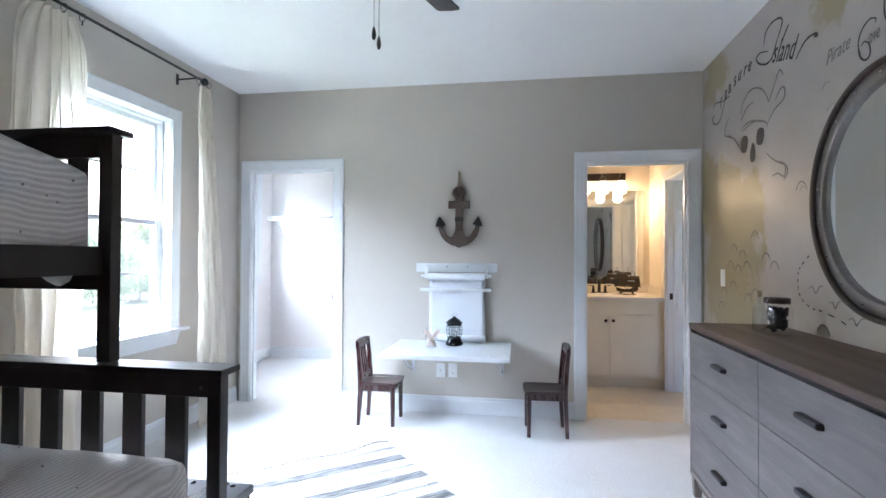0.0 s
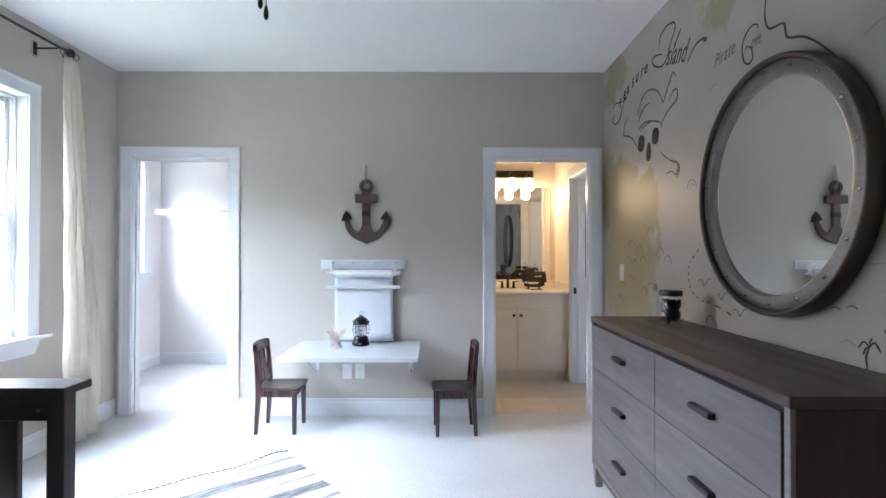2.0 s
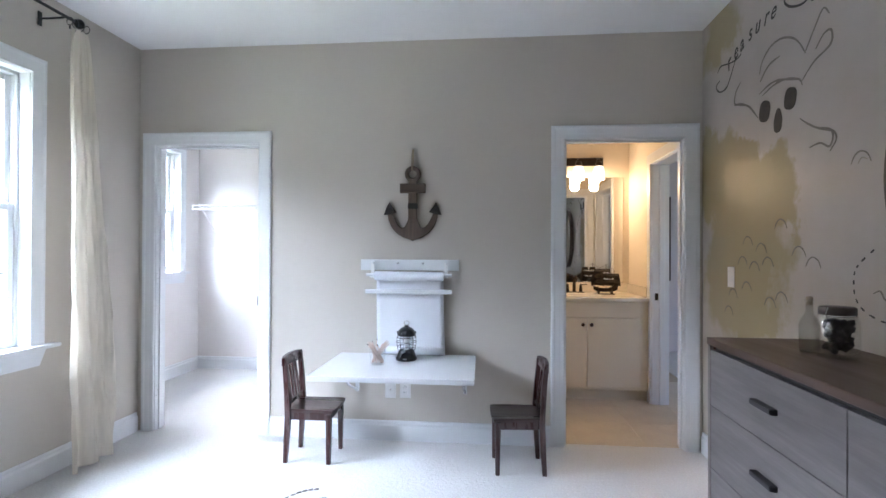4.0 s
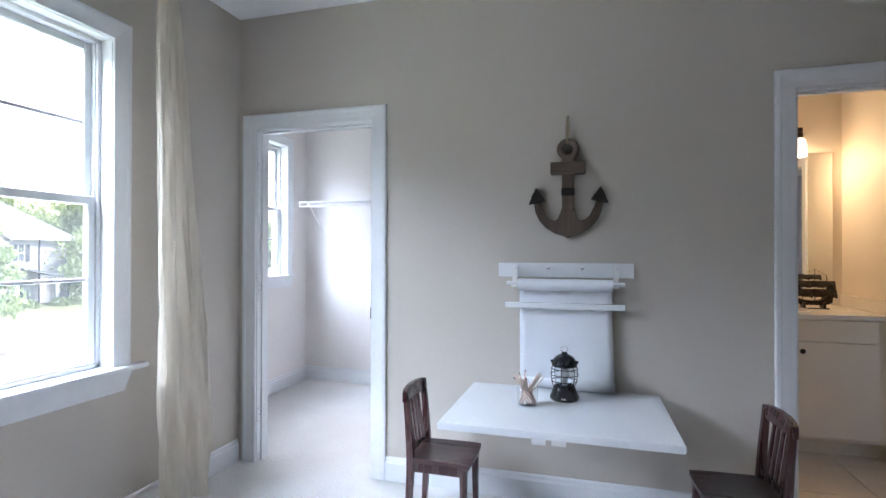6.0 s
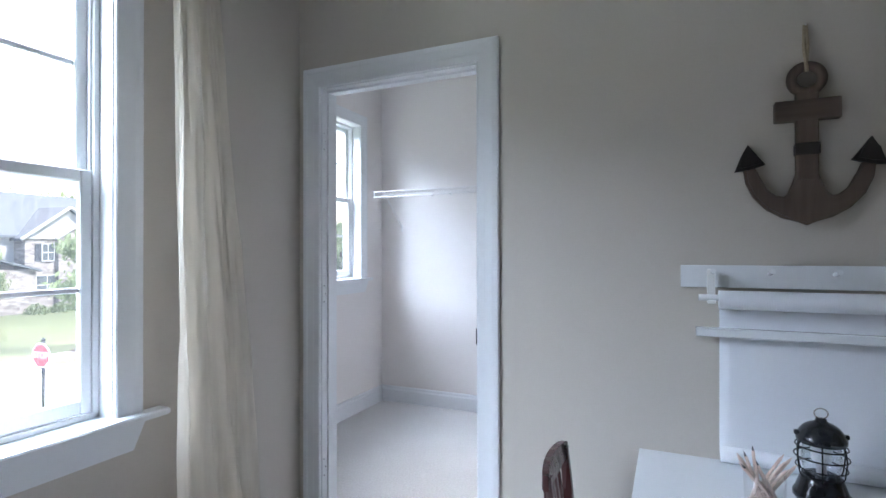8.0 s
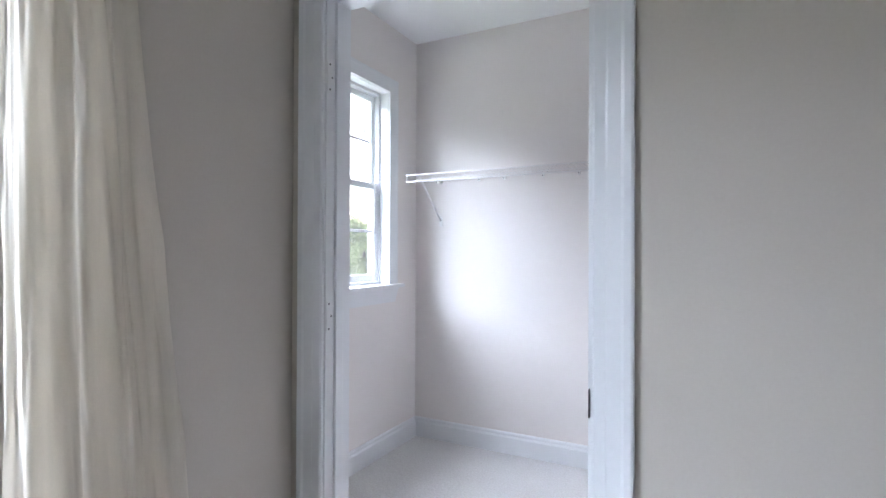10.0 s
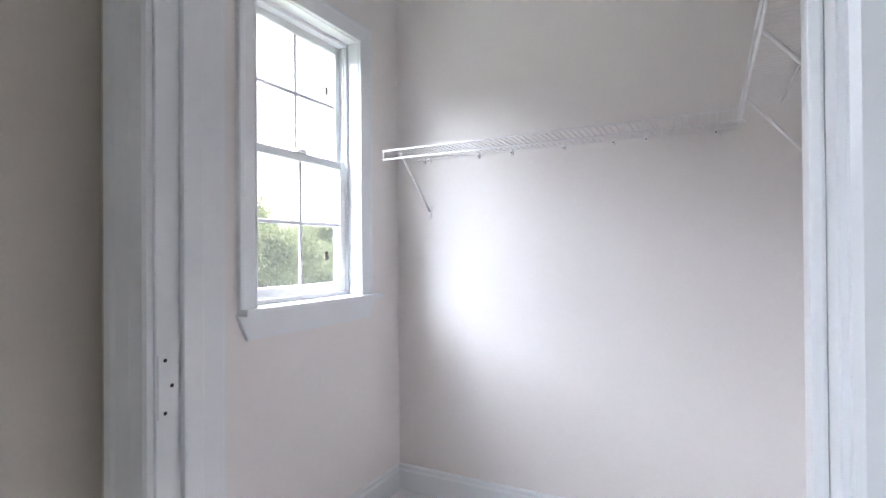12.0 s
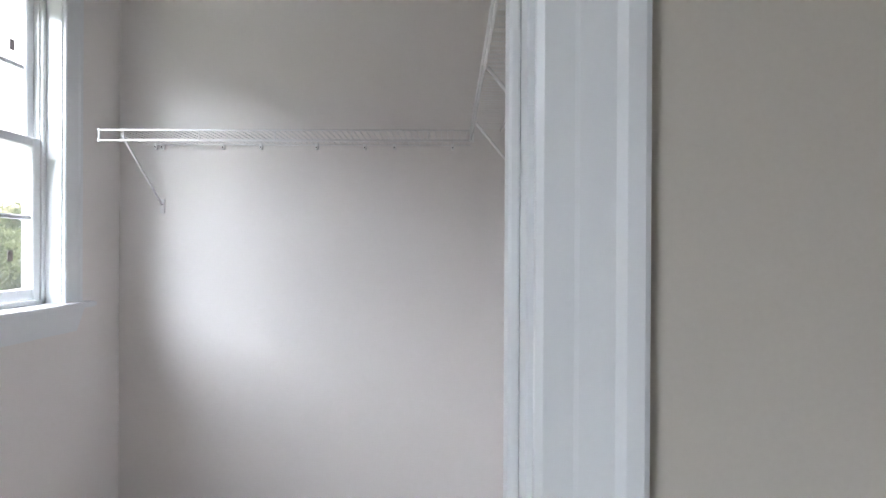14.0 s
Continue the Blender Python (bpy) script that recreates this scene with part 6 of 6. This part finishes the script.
vl = thing("vanity_light", (3.375, BN, 2.20), "bronze bath light bar with three lit glass shades", "wall lamp")
part("back_bar", boxes((3.12, 3.63, BN - 0.030, BN - 0.002, 2.155, 2.235), bevel=0.006, seg=2), BRONZE, vl)
for x in (3.183, 3.375, 3.568):
    bm = bmesh.new()
    tube(bm, smooth_line([(x, BN - 0.03, 2.195), (x, BN - 0.08, 2.215), (x, BN - 0.115, 2.200), (x, BN - 0.12, 2.170)], 4), 0.008, 10)
    arm = part("arm", bm, BRONZE, vl, "", True)
    bm = bmesh.new()
    lathe(bm, [(0.02, 0.0), (0.030, 0.004), (0.032, 0.030), (0.024, 0.045), (0.004, 0.046)], (x, BN - 0.12, 2.135), 18)
    part("cup", bm, BRONZE, arm, "", True)
    bm = bmesh.new()
    lathe(bm, [(0.030, 0.0), (0.042, -0.010), (0.052, -0.05), (0.056, -0.10), (0.054, -0.135), (0.051, -0.135), (0.053, -0.10), (0.049, -0.05), (0.039, -0.012), (0.027, -0.003)], (x, BN - 0.12, 2.135), 24)
    part("shade", bm, SHADE, arm, "glowing frosted glass shade", True)
    lamp = bpy.data.lights.new("bath_bulb", "POINT")
    lamp.energy, lamp.color, lamp.shadow_soft_size = BATH_WATTS, (1.0, 0.68, 0.38), 0.05
    new("bath_bulb", lamp).location = (x, BN - 0.14, 1.965)

tiles = bpy.data.meshes.new("floor_tile")
bm = boxes((-0.2235, 0.2235, -0.2235, 0.2235, -0.012, -0.002), bevel=0.001)
bm.to_mesh(tiles)
bm.free()
tiles.materials.append(TILE)
bath_floor = [o for o in bpy.data.objects if o.get("label") == "bathroom floor"][0]
for i in range(-1, 5):
    for j in range(4):
        t = new("floor_tile", tiles)
        t.location = (EAST + 0.12 - 0.225 - 0.45 * i, 0.290 + 0.45 * j, 0)
        t.parent = bath_floor
setting("threshold", boxes((RD[0], RD[1], 0.05, 0.066, -0.01, 0.004), bevel=0.002), TILE, "beige threshold strip between carpet and tile", "threshold")

picture = thing("wall_picture", (4.655, 3.5, 1.45), "tall dark framed picture in the room beyond", "picture")
part("frame", boxes((4.45, 4.475, 3.472, 3.498, 0.93, 2.03), (4.835, 4.86, 3.472, 3.498, 0.93, 2.03), (4.475, 4.835, 3.472, 3.498, 2.005, 2.03), (4.475, 4.835, 3.472, 3.498, 0.93, 0.955), bevel=0.003), BRONZE, picture)
part("panel", boxes((4.475, 4.835, 3.484, 3.496, 0.955, 2.005)), SAIL, picture, "dark mottled picture")

# ------------------------------------------------------------------ outdoors
G = -4.1
LAWN = surface("lawn_grass", (0.085, 0.105, 0.045), (0.125, 0.145, 0.070), 0.95, 0.4, 14.0, relief=0.4, depth=0.03)
CONCRETE = surface("pale_concrete", (0.34, 0.335, 0.32), (0.42, 0.41, 0.40), 0.9, 0.5, 20.0, relief=0.2, depth=0.01)
ASPHALT = surface("worn_asphalt", (0.20, 0.20, 0.20), (0.27, 0.27, 0.265), 0.9, 0.4, 30.0, relief=0.2, depth=0.01)
SIDING = surface("white_siding", (0.38, 0.375, 0.36), (0.45, 0.445, 0.43), 0.6, 1.0, 30.0, relief=0.1)
ROOF = surface("grey_shingles", (0.070, 0.082, 0.094), (0.100, 0.114, 0.128), 0.9, 0.6, 12.0, relief=0.4, depth=0.02)
SHUTTER = surface("dark_shutter_paint", (0.02, 0.024, 0.03), (0.035, 0.04, 0.05), 0.5, 2.0, 30.0)
DARKGLASS = surface("house_glass", (0.05, 0.06, 0.07), (0.10, 0.12, 0.13), 0.08, 1.0, 5.0, relief=0.0)
BARK = surface("tree_bark", (0.09, 0.07, 0.05), (0.16, 0.13, 0.10), 0.95, 3.0, 30.0, relief=0.5, depth=0.02)
MULCH = surface("dark_mulch", (0.035, 0.027, 0.022), (0.07, 0.055, 0.045), 0.95, 4.0, 40.0, relief=0.5, depth=0.03)
RED = surface("red_sign_face", (0.45, 0.02, 0.03), (0.55, 0.03, 0.04), 0.4, 5.0, 60.0, relief=0.0)


def stone_material():
    m, n, l, p = graph("pale_mixed_stone")
    co = n.new("ShaderNodeTexCoord")
    mp = n.new("ShaderNodeMapping")
    mp.inputs["Scale"].default_value = (1, 1.6, 4.2)
    l.new(co.outputs["Object"], mp.inputs[0])
    v = n.new("ShaderNodeTexVoronoi")
    v.inputs["Scale"].default_value = 1.6
    l.new(mp.outputs[0], v.inputs["Vector"])
    s = n.new("ShaderNodeSeparateXYZ")
    l.new(v.outputs["Color"], s.inputs[0])
    l.new(mixed(n, l, s.outputs[0], (0.15, 0.132, 0.122), (0.33, 0.30, 0.275)), p.inputs["Base Color"])
    p.inputs["Roughness"].default_value = 0.9
    return m


STONE = stone_material()


def leaf_material(name, dark, pale):
    """Foliage that also lets light through."""
    m, n, l, p = graph(name)
    col = mixed(n, l, grain(n, l, 1.3, 4.0), dark, pale)
    l.new(col, p.inputs["Base Color"])
    p.inputs["Roughness"].default_value = 0.6
    tr, mx = n.new("ShaderNodeBsdfTranslucent"), n.new("ShaderNodeMixShader")
    l.new(col, tr.inputs[0])
    mx.inputs[0].default_value = 0.45
    l.new(p.outputs[0], mx.inputs[1])
    l.new(tr.outputs[0], mx.inputs[2])
    l.new(mx.outputs[0], n["Material Output"].inputs[0])
    return m


LEAF = leaf_material("green_leaves", (0.15, 0.20, 0.085), (0.25, 0.30, 0.15))
setting("ground", boxes((-420, 260, -300, 420, G - 0.5, G)), LAWN, "mown lawn reaching to the horizon", "ground")
bm = bmesh.new()
ring_loft(bm, [[(-35.5, q, G - 0.1), (-36.0, q, G + 0.004), (-42.5, q, G + 0.66), (-43.5, q, G + 0.70), (-58.0, q, G + 0.70), (-58.0, q, G - 0.1)] for q in (-60.0, 36.0)])
bmesh.ops.recalc_face_normals(bm, faces=bm.faces)
setting("lawn_rise", bm, LAWN, "front lawns rising gently to the houses", "ground")
setting("road", boxes((-24.2, -17.9, -300, 300, G, G + 0.02)), ASPHALT, "pale worn street", "road")
for x0, x1 in ((-24.4, -24.2), (-17.9, -17.7)):
    setting("kerb", boxes((x0, x1, -300, 300, G, G + 0.15), bevel=0.03), CONCRETE, "concrete kerb", "kerb")
setting("pavement", boxes((-28.2, -26.4, -300, 300, G, G + 0.05)), CONCRETE, "concrete pavement across the street", "pavement")
setting("pavement", boxes((-16.9, -10.5, -300, 300, G, G + 0.05)), CONCRETE, "wide concrete pavement and drive", "pavement")
# outside face of this house, so that the rooms are closed towards the street
setting("facade", boxes((-0.16, -0.142, SOUTH, 0.0, G, -0.12), (CW - 0.16, CW - 0.142, 0.0, CN + 0.12, G, -0.12), (-0.16, -0.142, SOUTH, WIN[0], -0.12, 3.0), (-0.16, -0.142, WIN[1], 0, -0.12, 3.0)), SIDING, "white siding of the house", "facade")


def gable(bm, x0, x1, y0, y1, z0, z1, over=0.5):
    """A roof with its ridge along x, with overhanging eaves and thickness."""
    ym = (y0 + y1) / 2
    prof = [(y0 - over, z0 - 0.15), (ym, z1), (y1 + over, z0 - 0.15), (y1 + over, z0 + 0.05), (ym, z1 + 0.22), (y0 - over, z0 + 0.05)]
    ring_loft(bm, [[(x, a, b) for a, b in prof] for x in (x0 - over, x1 + over)])
    bmesh.ops.recalc_face_normals(bm, faces=bm.faces)
    return bm


def house_window(root, x, y, z, w, h, shutters=True):
    win = part("window", boxes((x, x + 0.06, y - w / 2, y + w / 2, z, z + h)), DARKGLASS, root)
    part("frame", boxes((x, x + 0.11, y - w / 2 - 0.08, y - w / 2, z - 0.08, z + h + 0.08), (x, x + 0.11, y + w / 2, y + w / 2 + 0.08, z - 0.08, z + h + 0.08), (x, x + 0.11, y - w / 2, y + w / 2, z + h, z + h + 0.08),
                        (x, x + 0.11, y - w / 2, y + w / 2, z - 0.08, z), (x, x + 0.10, y - w / 2, y + w / 2, z + h / 2 - 0.04, z + h / 2 + 0.04), (x, x + 0.09, y - 0.03, y + 0.03, z, z + h)), SIDING, win)
    if shutters:
        for s in (-1, 1):
            c = y + s * (w / 2 + 0.32)
            part("shutter", boxes((x, x + 0.07, c - 0.21, c + 0.21, z - 0.05, z + h + 0.05), bevel=0.01), SHUTTER, win)


def hip(bm, x0, x1, y0, y1, z0, z1, over=0.5):
    """A hipped roof with its ridge along y."""
    xm, run = (x0 + x1) / 2, (x1 - x0) / 2 + over
    low = [bm.verts.new((x, y, z0)) for x, y in ((x0 - over, y0 - over), (x1 + over, y0 - over), (x1 + over, y1 + over), (x0 - over, y1 + over))]
    up = [bm.verts.new((v.co.x, v.co.y, z0 + 0.18)) for v in low]
    a, b = bm.verts.new((xm, y0 - over + run * 0.9, z1)), bm.verts.new((xm, y1 + over - run * 0.9, z1))
    for f in (low, (up[0], up[1], a), (up[1], up[2], b, a), (up[2], up[3], b), (up[3], up[0], a, b)):
        bm.faces.new(f)
    for i in range(4):
        bm.faces.new((low[i], low[(i + 1) % 4], up[(i + 1) % 4], up[i]))
    bmesh.ops.recalc_face_normals(bm, faces=bm.faces)
    return bm


def house(y, label):
    """A two-storey house across the street; its front looks towards +x."""
    r = thing("house", (-49, y, G), label, "house", "houses across the street")
    part("wall", boxes((-56, -46.5, y - 9, y + 13.9, G, 2.55)), SIDING, r, "pale siding walls")
    # stone bay under a sided pediment, with a smaller stone gable before it
    part("bay", boxes((-48.5, -45.0, y + 0.8, y + 7.2, G, 2.5)), STONE, r, "pale stone front bay")
    bm = bmesh.new()
    slab(bm, [(y + 0.85, 2.5), (y + 7.15, 2.5), (y + 4.0, 4.95)], -48.4, -45.06, "x")
    part("pediment", bm, SIDING, r, "pale sided pediment")
    bm = bmesh.new()
    slab(bm, [(y + 3.0, G), (y + 7.25, G), (y + 7.25, 2.5), (y + 5.05, 3.95), (y + 3.0, 2.5)], -45.0, -44.55, "x")
    part("small_gable", bm, STONE, r, "pale stone small gable")
    part("roof", hip(bmesh.new(), -56, -46.5, y - 9, y + 13.9, 2.5, 6.6), ROOF, r, "grey shingle roof")
    part("gable_roof", gable(bmesh.new(), -52.5, -45.0, y + 0.8, y + 7.2, 2.4, 5.0, 0.30), ROOF, r, "grey shingle gable roof")
    for apex, half, zt, zb, xf in ((y + 4.0, 3.6, 5.12, 2.33, -44.66), (y + 5.05, 2.3, 4.10, 2.42, -44.42)):
        bm = bmesh.new()
        for k in (-1, 1):
            rod(bm, (xf, apex, zt), (xf, apex + k * half, zb), 0.13, seg=6)
        part("fascia", bm, SIDING, r, "white gable fascia")
    part("frieze", boxes((-45.1, -44.82, y + 0.6, y + 3.0, 2.42, 2.60), bevel=0.02), SIDING, r, "white frieze board")
    part("eave_board", boxes((-46.1, -45.95, y + 7.4, y + 14.4, 2.40, 2.62)), SIDING, r)
    house_window(r, -45.0, y + 2.43, 0.68, 0.82, 1.30)
    house_window(r, -45.0, y + 2.36, -2.06, 1.55, 1.49)
    house_window(r, -44.55, y + 5.05, 0.62, 0.82, 1.25)
    house_window(r, -46.5, y + 9.3, 0.46, 0.95, 1.48)
    house_window(r, -46.5, y + 9.2, -2.75, 1.1, 1.35, False)
    for yy in (y - 3.2, y - 6.5):
        house_window(r, -46.5, yy, 0.45, 1.1, 1.45)
    # arched entry
    bm = bmesh.new()
    slab(bm, [(y + 4.15, G + 0.2), (y + 5.25, G + 0.2), (y + 5.25, -1.55)] + [(y + 4.7 + 0.55 * math.cos(a), -1.55 + 0.55 * math.sin(a)) for a in (0.5, 1.0, 1.57, 2.14, 2.64)] + [(y + 4.15, -1.55)], -44.60, -44.52, "x")
    part("front_door", bm, SHUTTER, r, "dark arched entry")
    # lean-to roofs on both sides of the bay
    for ya, yb, za, zb in ((y + 11.4, y + 7.3, -0.55, 0.42), (y - 4.2, y + 1.3, 2.0, 0.25)):
        bm = bmesh.new()
        ring_loft(bm, [[(-46.45, q, z), (-43.6, q, z - 0.28), (-43.6, q, z - 0.46), (-46.45, q, z - 0.22)] for q, z in ((ya, za), (yb, zb))])
        bmesh.ops.recalc_face_normals(bm, faces=bm.faces)
        part("porch_roof", bm, ROOF, r, "grey shingle lean-to roof")
    part("garage_wall", boxes((-46.5, -43.9, y - 9, y + 1.0, G, 0.02)), STONE, r, "pale stone side wing")
    for yy in (y + 10.9, y + 7.6):
        part("porch_post", boxes((-44.2, -43.9, yy - 0.15, yy + 0.15, G, -0.60), bevel=0.02), SIDING, r)
    part("porch_floor", boxes((-46.5, -43.7, y + 7.3, y + 11.4, G, G + 0.55)), CONCRETE, r)
    for yy in (y + 0.95, y + 11.1, y + 13.85):
        part("downspout", rod(bmesh.new(), (-46.42, yy, 2.4), (-46.42, yy, G), 0.06, seg=8), TRUNK, r)


house(20.8, "two-storey stone and siding house with shutters across the street")
house(-14.0, "two-storey stone and siding house further along the street")


def tree_meshes(seed, height, spread, low=0.28, leaves=4200):
    """Meshes of a tapered trunk with limbs and of a leafy crown."""
    rnd = random.Random(seed)
    tr = bmesh.new()
    tube(tr, [(0, 0, 0), (0.05, 0.02, height * 0.25), (-0.04, 0.06, height * 0.5), (0.02, 0.0, height * 0.85)], [0.16, 0.12, 0.08, 0.02], 8)
    tips = []
    for k in range(11):
        a = k * 2.4 + rnd.uniform(-0.3, 0.3)
        z = height * rnd.uniform(low, 0.8)
        reach = spread * rnd.uniform(0.55, 1.0) * (1.15 - 0.6 * (z / height))
        tip = Vector((reach * math.cos(a), reach * math.sin(a), z + reach * rnd.uniform(0.35, 0.75)))
        tube(tr, [(0, 0, z), tip * 0.5 + Vector((0, 0, z * 0.5)) + Vector((0, 0, -0.1)), tip], [0.05, 0.035, 0.01], 6)
        tips += [tip, tip * 0.6 + Vector((0, 0, z * 0.4)), tip * 0.8 + Vector((0, 0, z * 0.2))]
    tips.append(Vector((0, 0, height * 0.95)))
    verts, faces = [], []
    for k in range(leaves):
        c = rnd.choice(tips)
        d = Vector((rnd.gauss(0, 1), rnd.gauss(0, 1), rnd.gauss(0, 0.8))) * spread * 0.21
        p = c + d
        s = rnd.uniform(0.10, 0.22) * max(1.0, spread / 2.4)
        e = Euler((rnd.uniform(0, 6.3), rnd.uniform(0, 6.3), rnd.uniform(0, 6.3))).to_matrix()
        i = len(verts)
        verts += [p + e @ Vector(q) * s for q in ((-1, 0, 0), (0, -0.45, 0.12), (1, 0, 0), (0, 0.45, 0.12))]
        faces.append((i, i + 1, i + 2, i + 3))
    cr = bpy.data.meshes.new("crown")
    cr.from_pydata([tuple(v) for v in verts], [], faces)
    cr.materials.append(LEAF)
    return tr, cr


def make_tree(loc, seed, height, spread, label, group, low=0.28, leaves=4200):
    t = thing("tree", loc, label, "tree", group)
    tr, cr = tree_meshes(seed, height, spread, low, leaves)
    o = part("trunk", tr, BARK)
    o.parent = t
    c = new("crown", cr)
    c.parent = t
    return t


street = make_tree((-27.9, 16.06, G), 3, 6.9, 1.45, "young leafy street tree in a mulch ring", "street trees")
copy_thing(street, pose(-38.6, 15.9, G + 0.42, 0, 0, 130)).scale = (0.8, 0.8, 0.85)
for x, y, z in ((-27.9, 16.06, G), (-38.6, 15.9, G + 0.36)):
    m = thing("mulch_bed", (x, y, z), "round dark mulch bed in the lawn", "mulch bed", "mulch rings")
    bm = bmesh.new()
    lathe(bm, [(0.95, 0.0), (0.9, 0.06), (0.5, 0.11), (0.02, 0.12)], (x, y, z), 24)
    part("mulch", bm, MULCH, m, "", True)
rnd = random.Random(21)
forest = make_tree((-66, 42, G), 11, 12.5, 5.2, "tall leafy tree in the woods behind the houses", "woods", 0.15, 5200)
for k in range(44):
    y = -6 + 3.6 * k + rnd.uniform(-1.5, 1.5)
    x = -66 + rnd.uniform(-9, 3)
    s = rnd.uniform(0.75, 1.05)
    c = copy_thing(forest, pose(x, y, G - 0.1, 0, 0, rnd.uniform(0, 360)))
    c.scale = (s, s, s * rnd.uniform(0.85, 1.05))
thicket = make_tree((-41.5, 40.0, G), 17, 7.4, 3.6, "bushy tree at the edge of the woods", "woods", 0.03, 6500)
for k in range(13):
    c = copy_thing(thicket, pose(-42 + rnd.uniform(-4, 3), 36.5 + 3.0 * k + rnd.uniform(-1, 1), G - 0.1, 0, 0, rnd.uniform(0, 360)))
    s = rnd.uniform(0.8, 1.1)
    c.scale = (s, s, s * rnd.uniform(0.85, 1.0))
for k, y in enumerate((21.5, 23.2, 25.0, 27.2, 28.8, 31.4, 32.6, 14.5)):
    b = thing("shrub", (-43.2, y, G + 0.62), "low clipped shrub before the house", "shrub", "foundation shrubs")
    rr = random.Random(40 + k)
    verts, faces = [], []
    for q in range(420):
        d = Vector((rr.gauss(0, 1), rr.gauss(0, 1), abs(rr.gauss(0, 1)))).normalized() * rr.uniform(0.55, 0.85)
        e = Euler((rr.uniform(0, 6.3), rr.uniform(0, 6.3), 0)).to_matrix()
        i = len(verts)
        verts += [d + e @ Vector(w) * 0.11 for w in ((-1, 0, 0), (0, -0.5, 0.1), (1, 0, 0), (0, 0.5, 0.1))]
        faces.append((i, i + 1, i + 2, i + 3))
    me = bpy.data.meshes.new("leaves")
    me.from_pydata([tuple(v) for v in verts], [], faces)
    me.materials.append(LEAF)
    o = new("leaves", me)
    o.parent = b

QX, QY = -17.3, 8.15
stop = thing("stop_sign", (QX, QY, G), "red octagonal stop sign on a black post", "road sign")
part("post", rod(bmesh.new(), (QX, QY, G), (QX, QY, G + 2.45), 0.055, 0.05, 14), BLACK_ENAMEL, stop, "", True)
bm = bmesh.new()
lathe(bm, [(0.06, 0), (0.05, 0.05), (0.07, 0.10), (0.03, 0.16), (0.004, 0.18)], (QX, QY, G + 2.42), 14)
part("finial", bm, BLACK_ENAMEL, stop, "", True)
face_turn = Matrix.Translation((QX, QY - 0.06, G + 2.02)) @ Matrix.Rotation(radians(-84), 4, "Z")
octa = lambda r: [(r * math.cos(radians(22.5 + 45 * i)), r * math.sin(radians(22.5 + 45 * i))) for i in range(8)]
bm = bmesh.new()
slab(bm, octa(0.43), 0.0, 0.012, "x")
sign = part("border", moved(bm, face_turn), SIDING, stop, "white sign border")
bm = bmesh.new()
slab(bm, octa(0.39), 0.012, 0.017, "x")
part("sign_face", moved(bm, face_turn), RED, stop)
cu = bpy.data.curves.new("sign_letters", "FONT")
cu.body, cu.size, cu.align_x, cu.align_y, cu.extrude = "STOP", 0.30, "CENTER", "CENTER", 0.003
tmp = bpy.data.objects.new("sign_letters", cu)
me = bpy.data.meshes.new_from_object(tmp)
bpy.data.objects.remove(tmp)
me.transform(face_turn @ Matrix(((0, 0, 1, 0.021), (1, 0, 0, 0), (0, 1, 0, 0), (0, 0, 0, 1))))
me.transform(Matrix.Translation((-QX, -QY, -G)))
me.materials.clear()
me.materials.append(SIDING)
letters = new("sign_letters", me)
letters.parent = stop
tagged(letters, "white letters STOP")
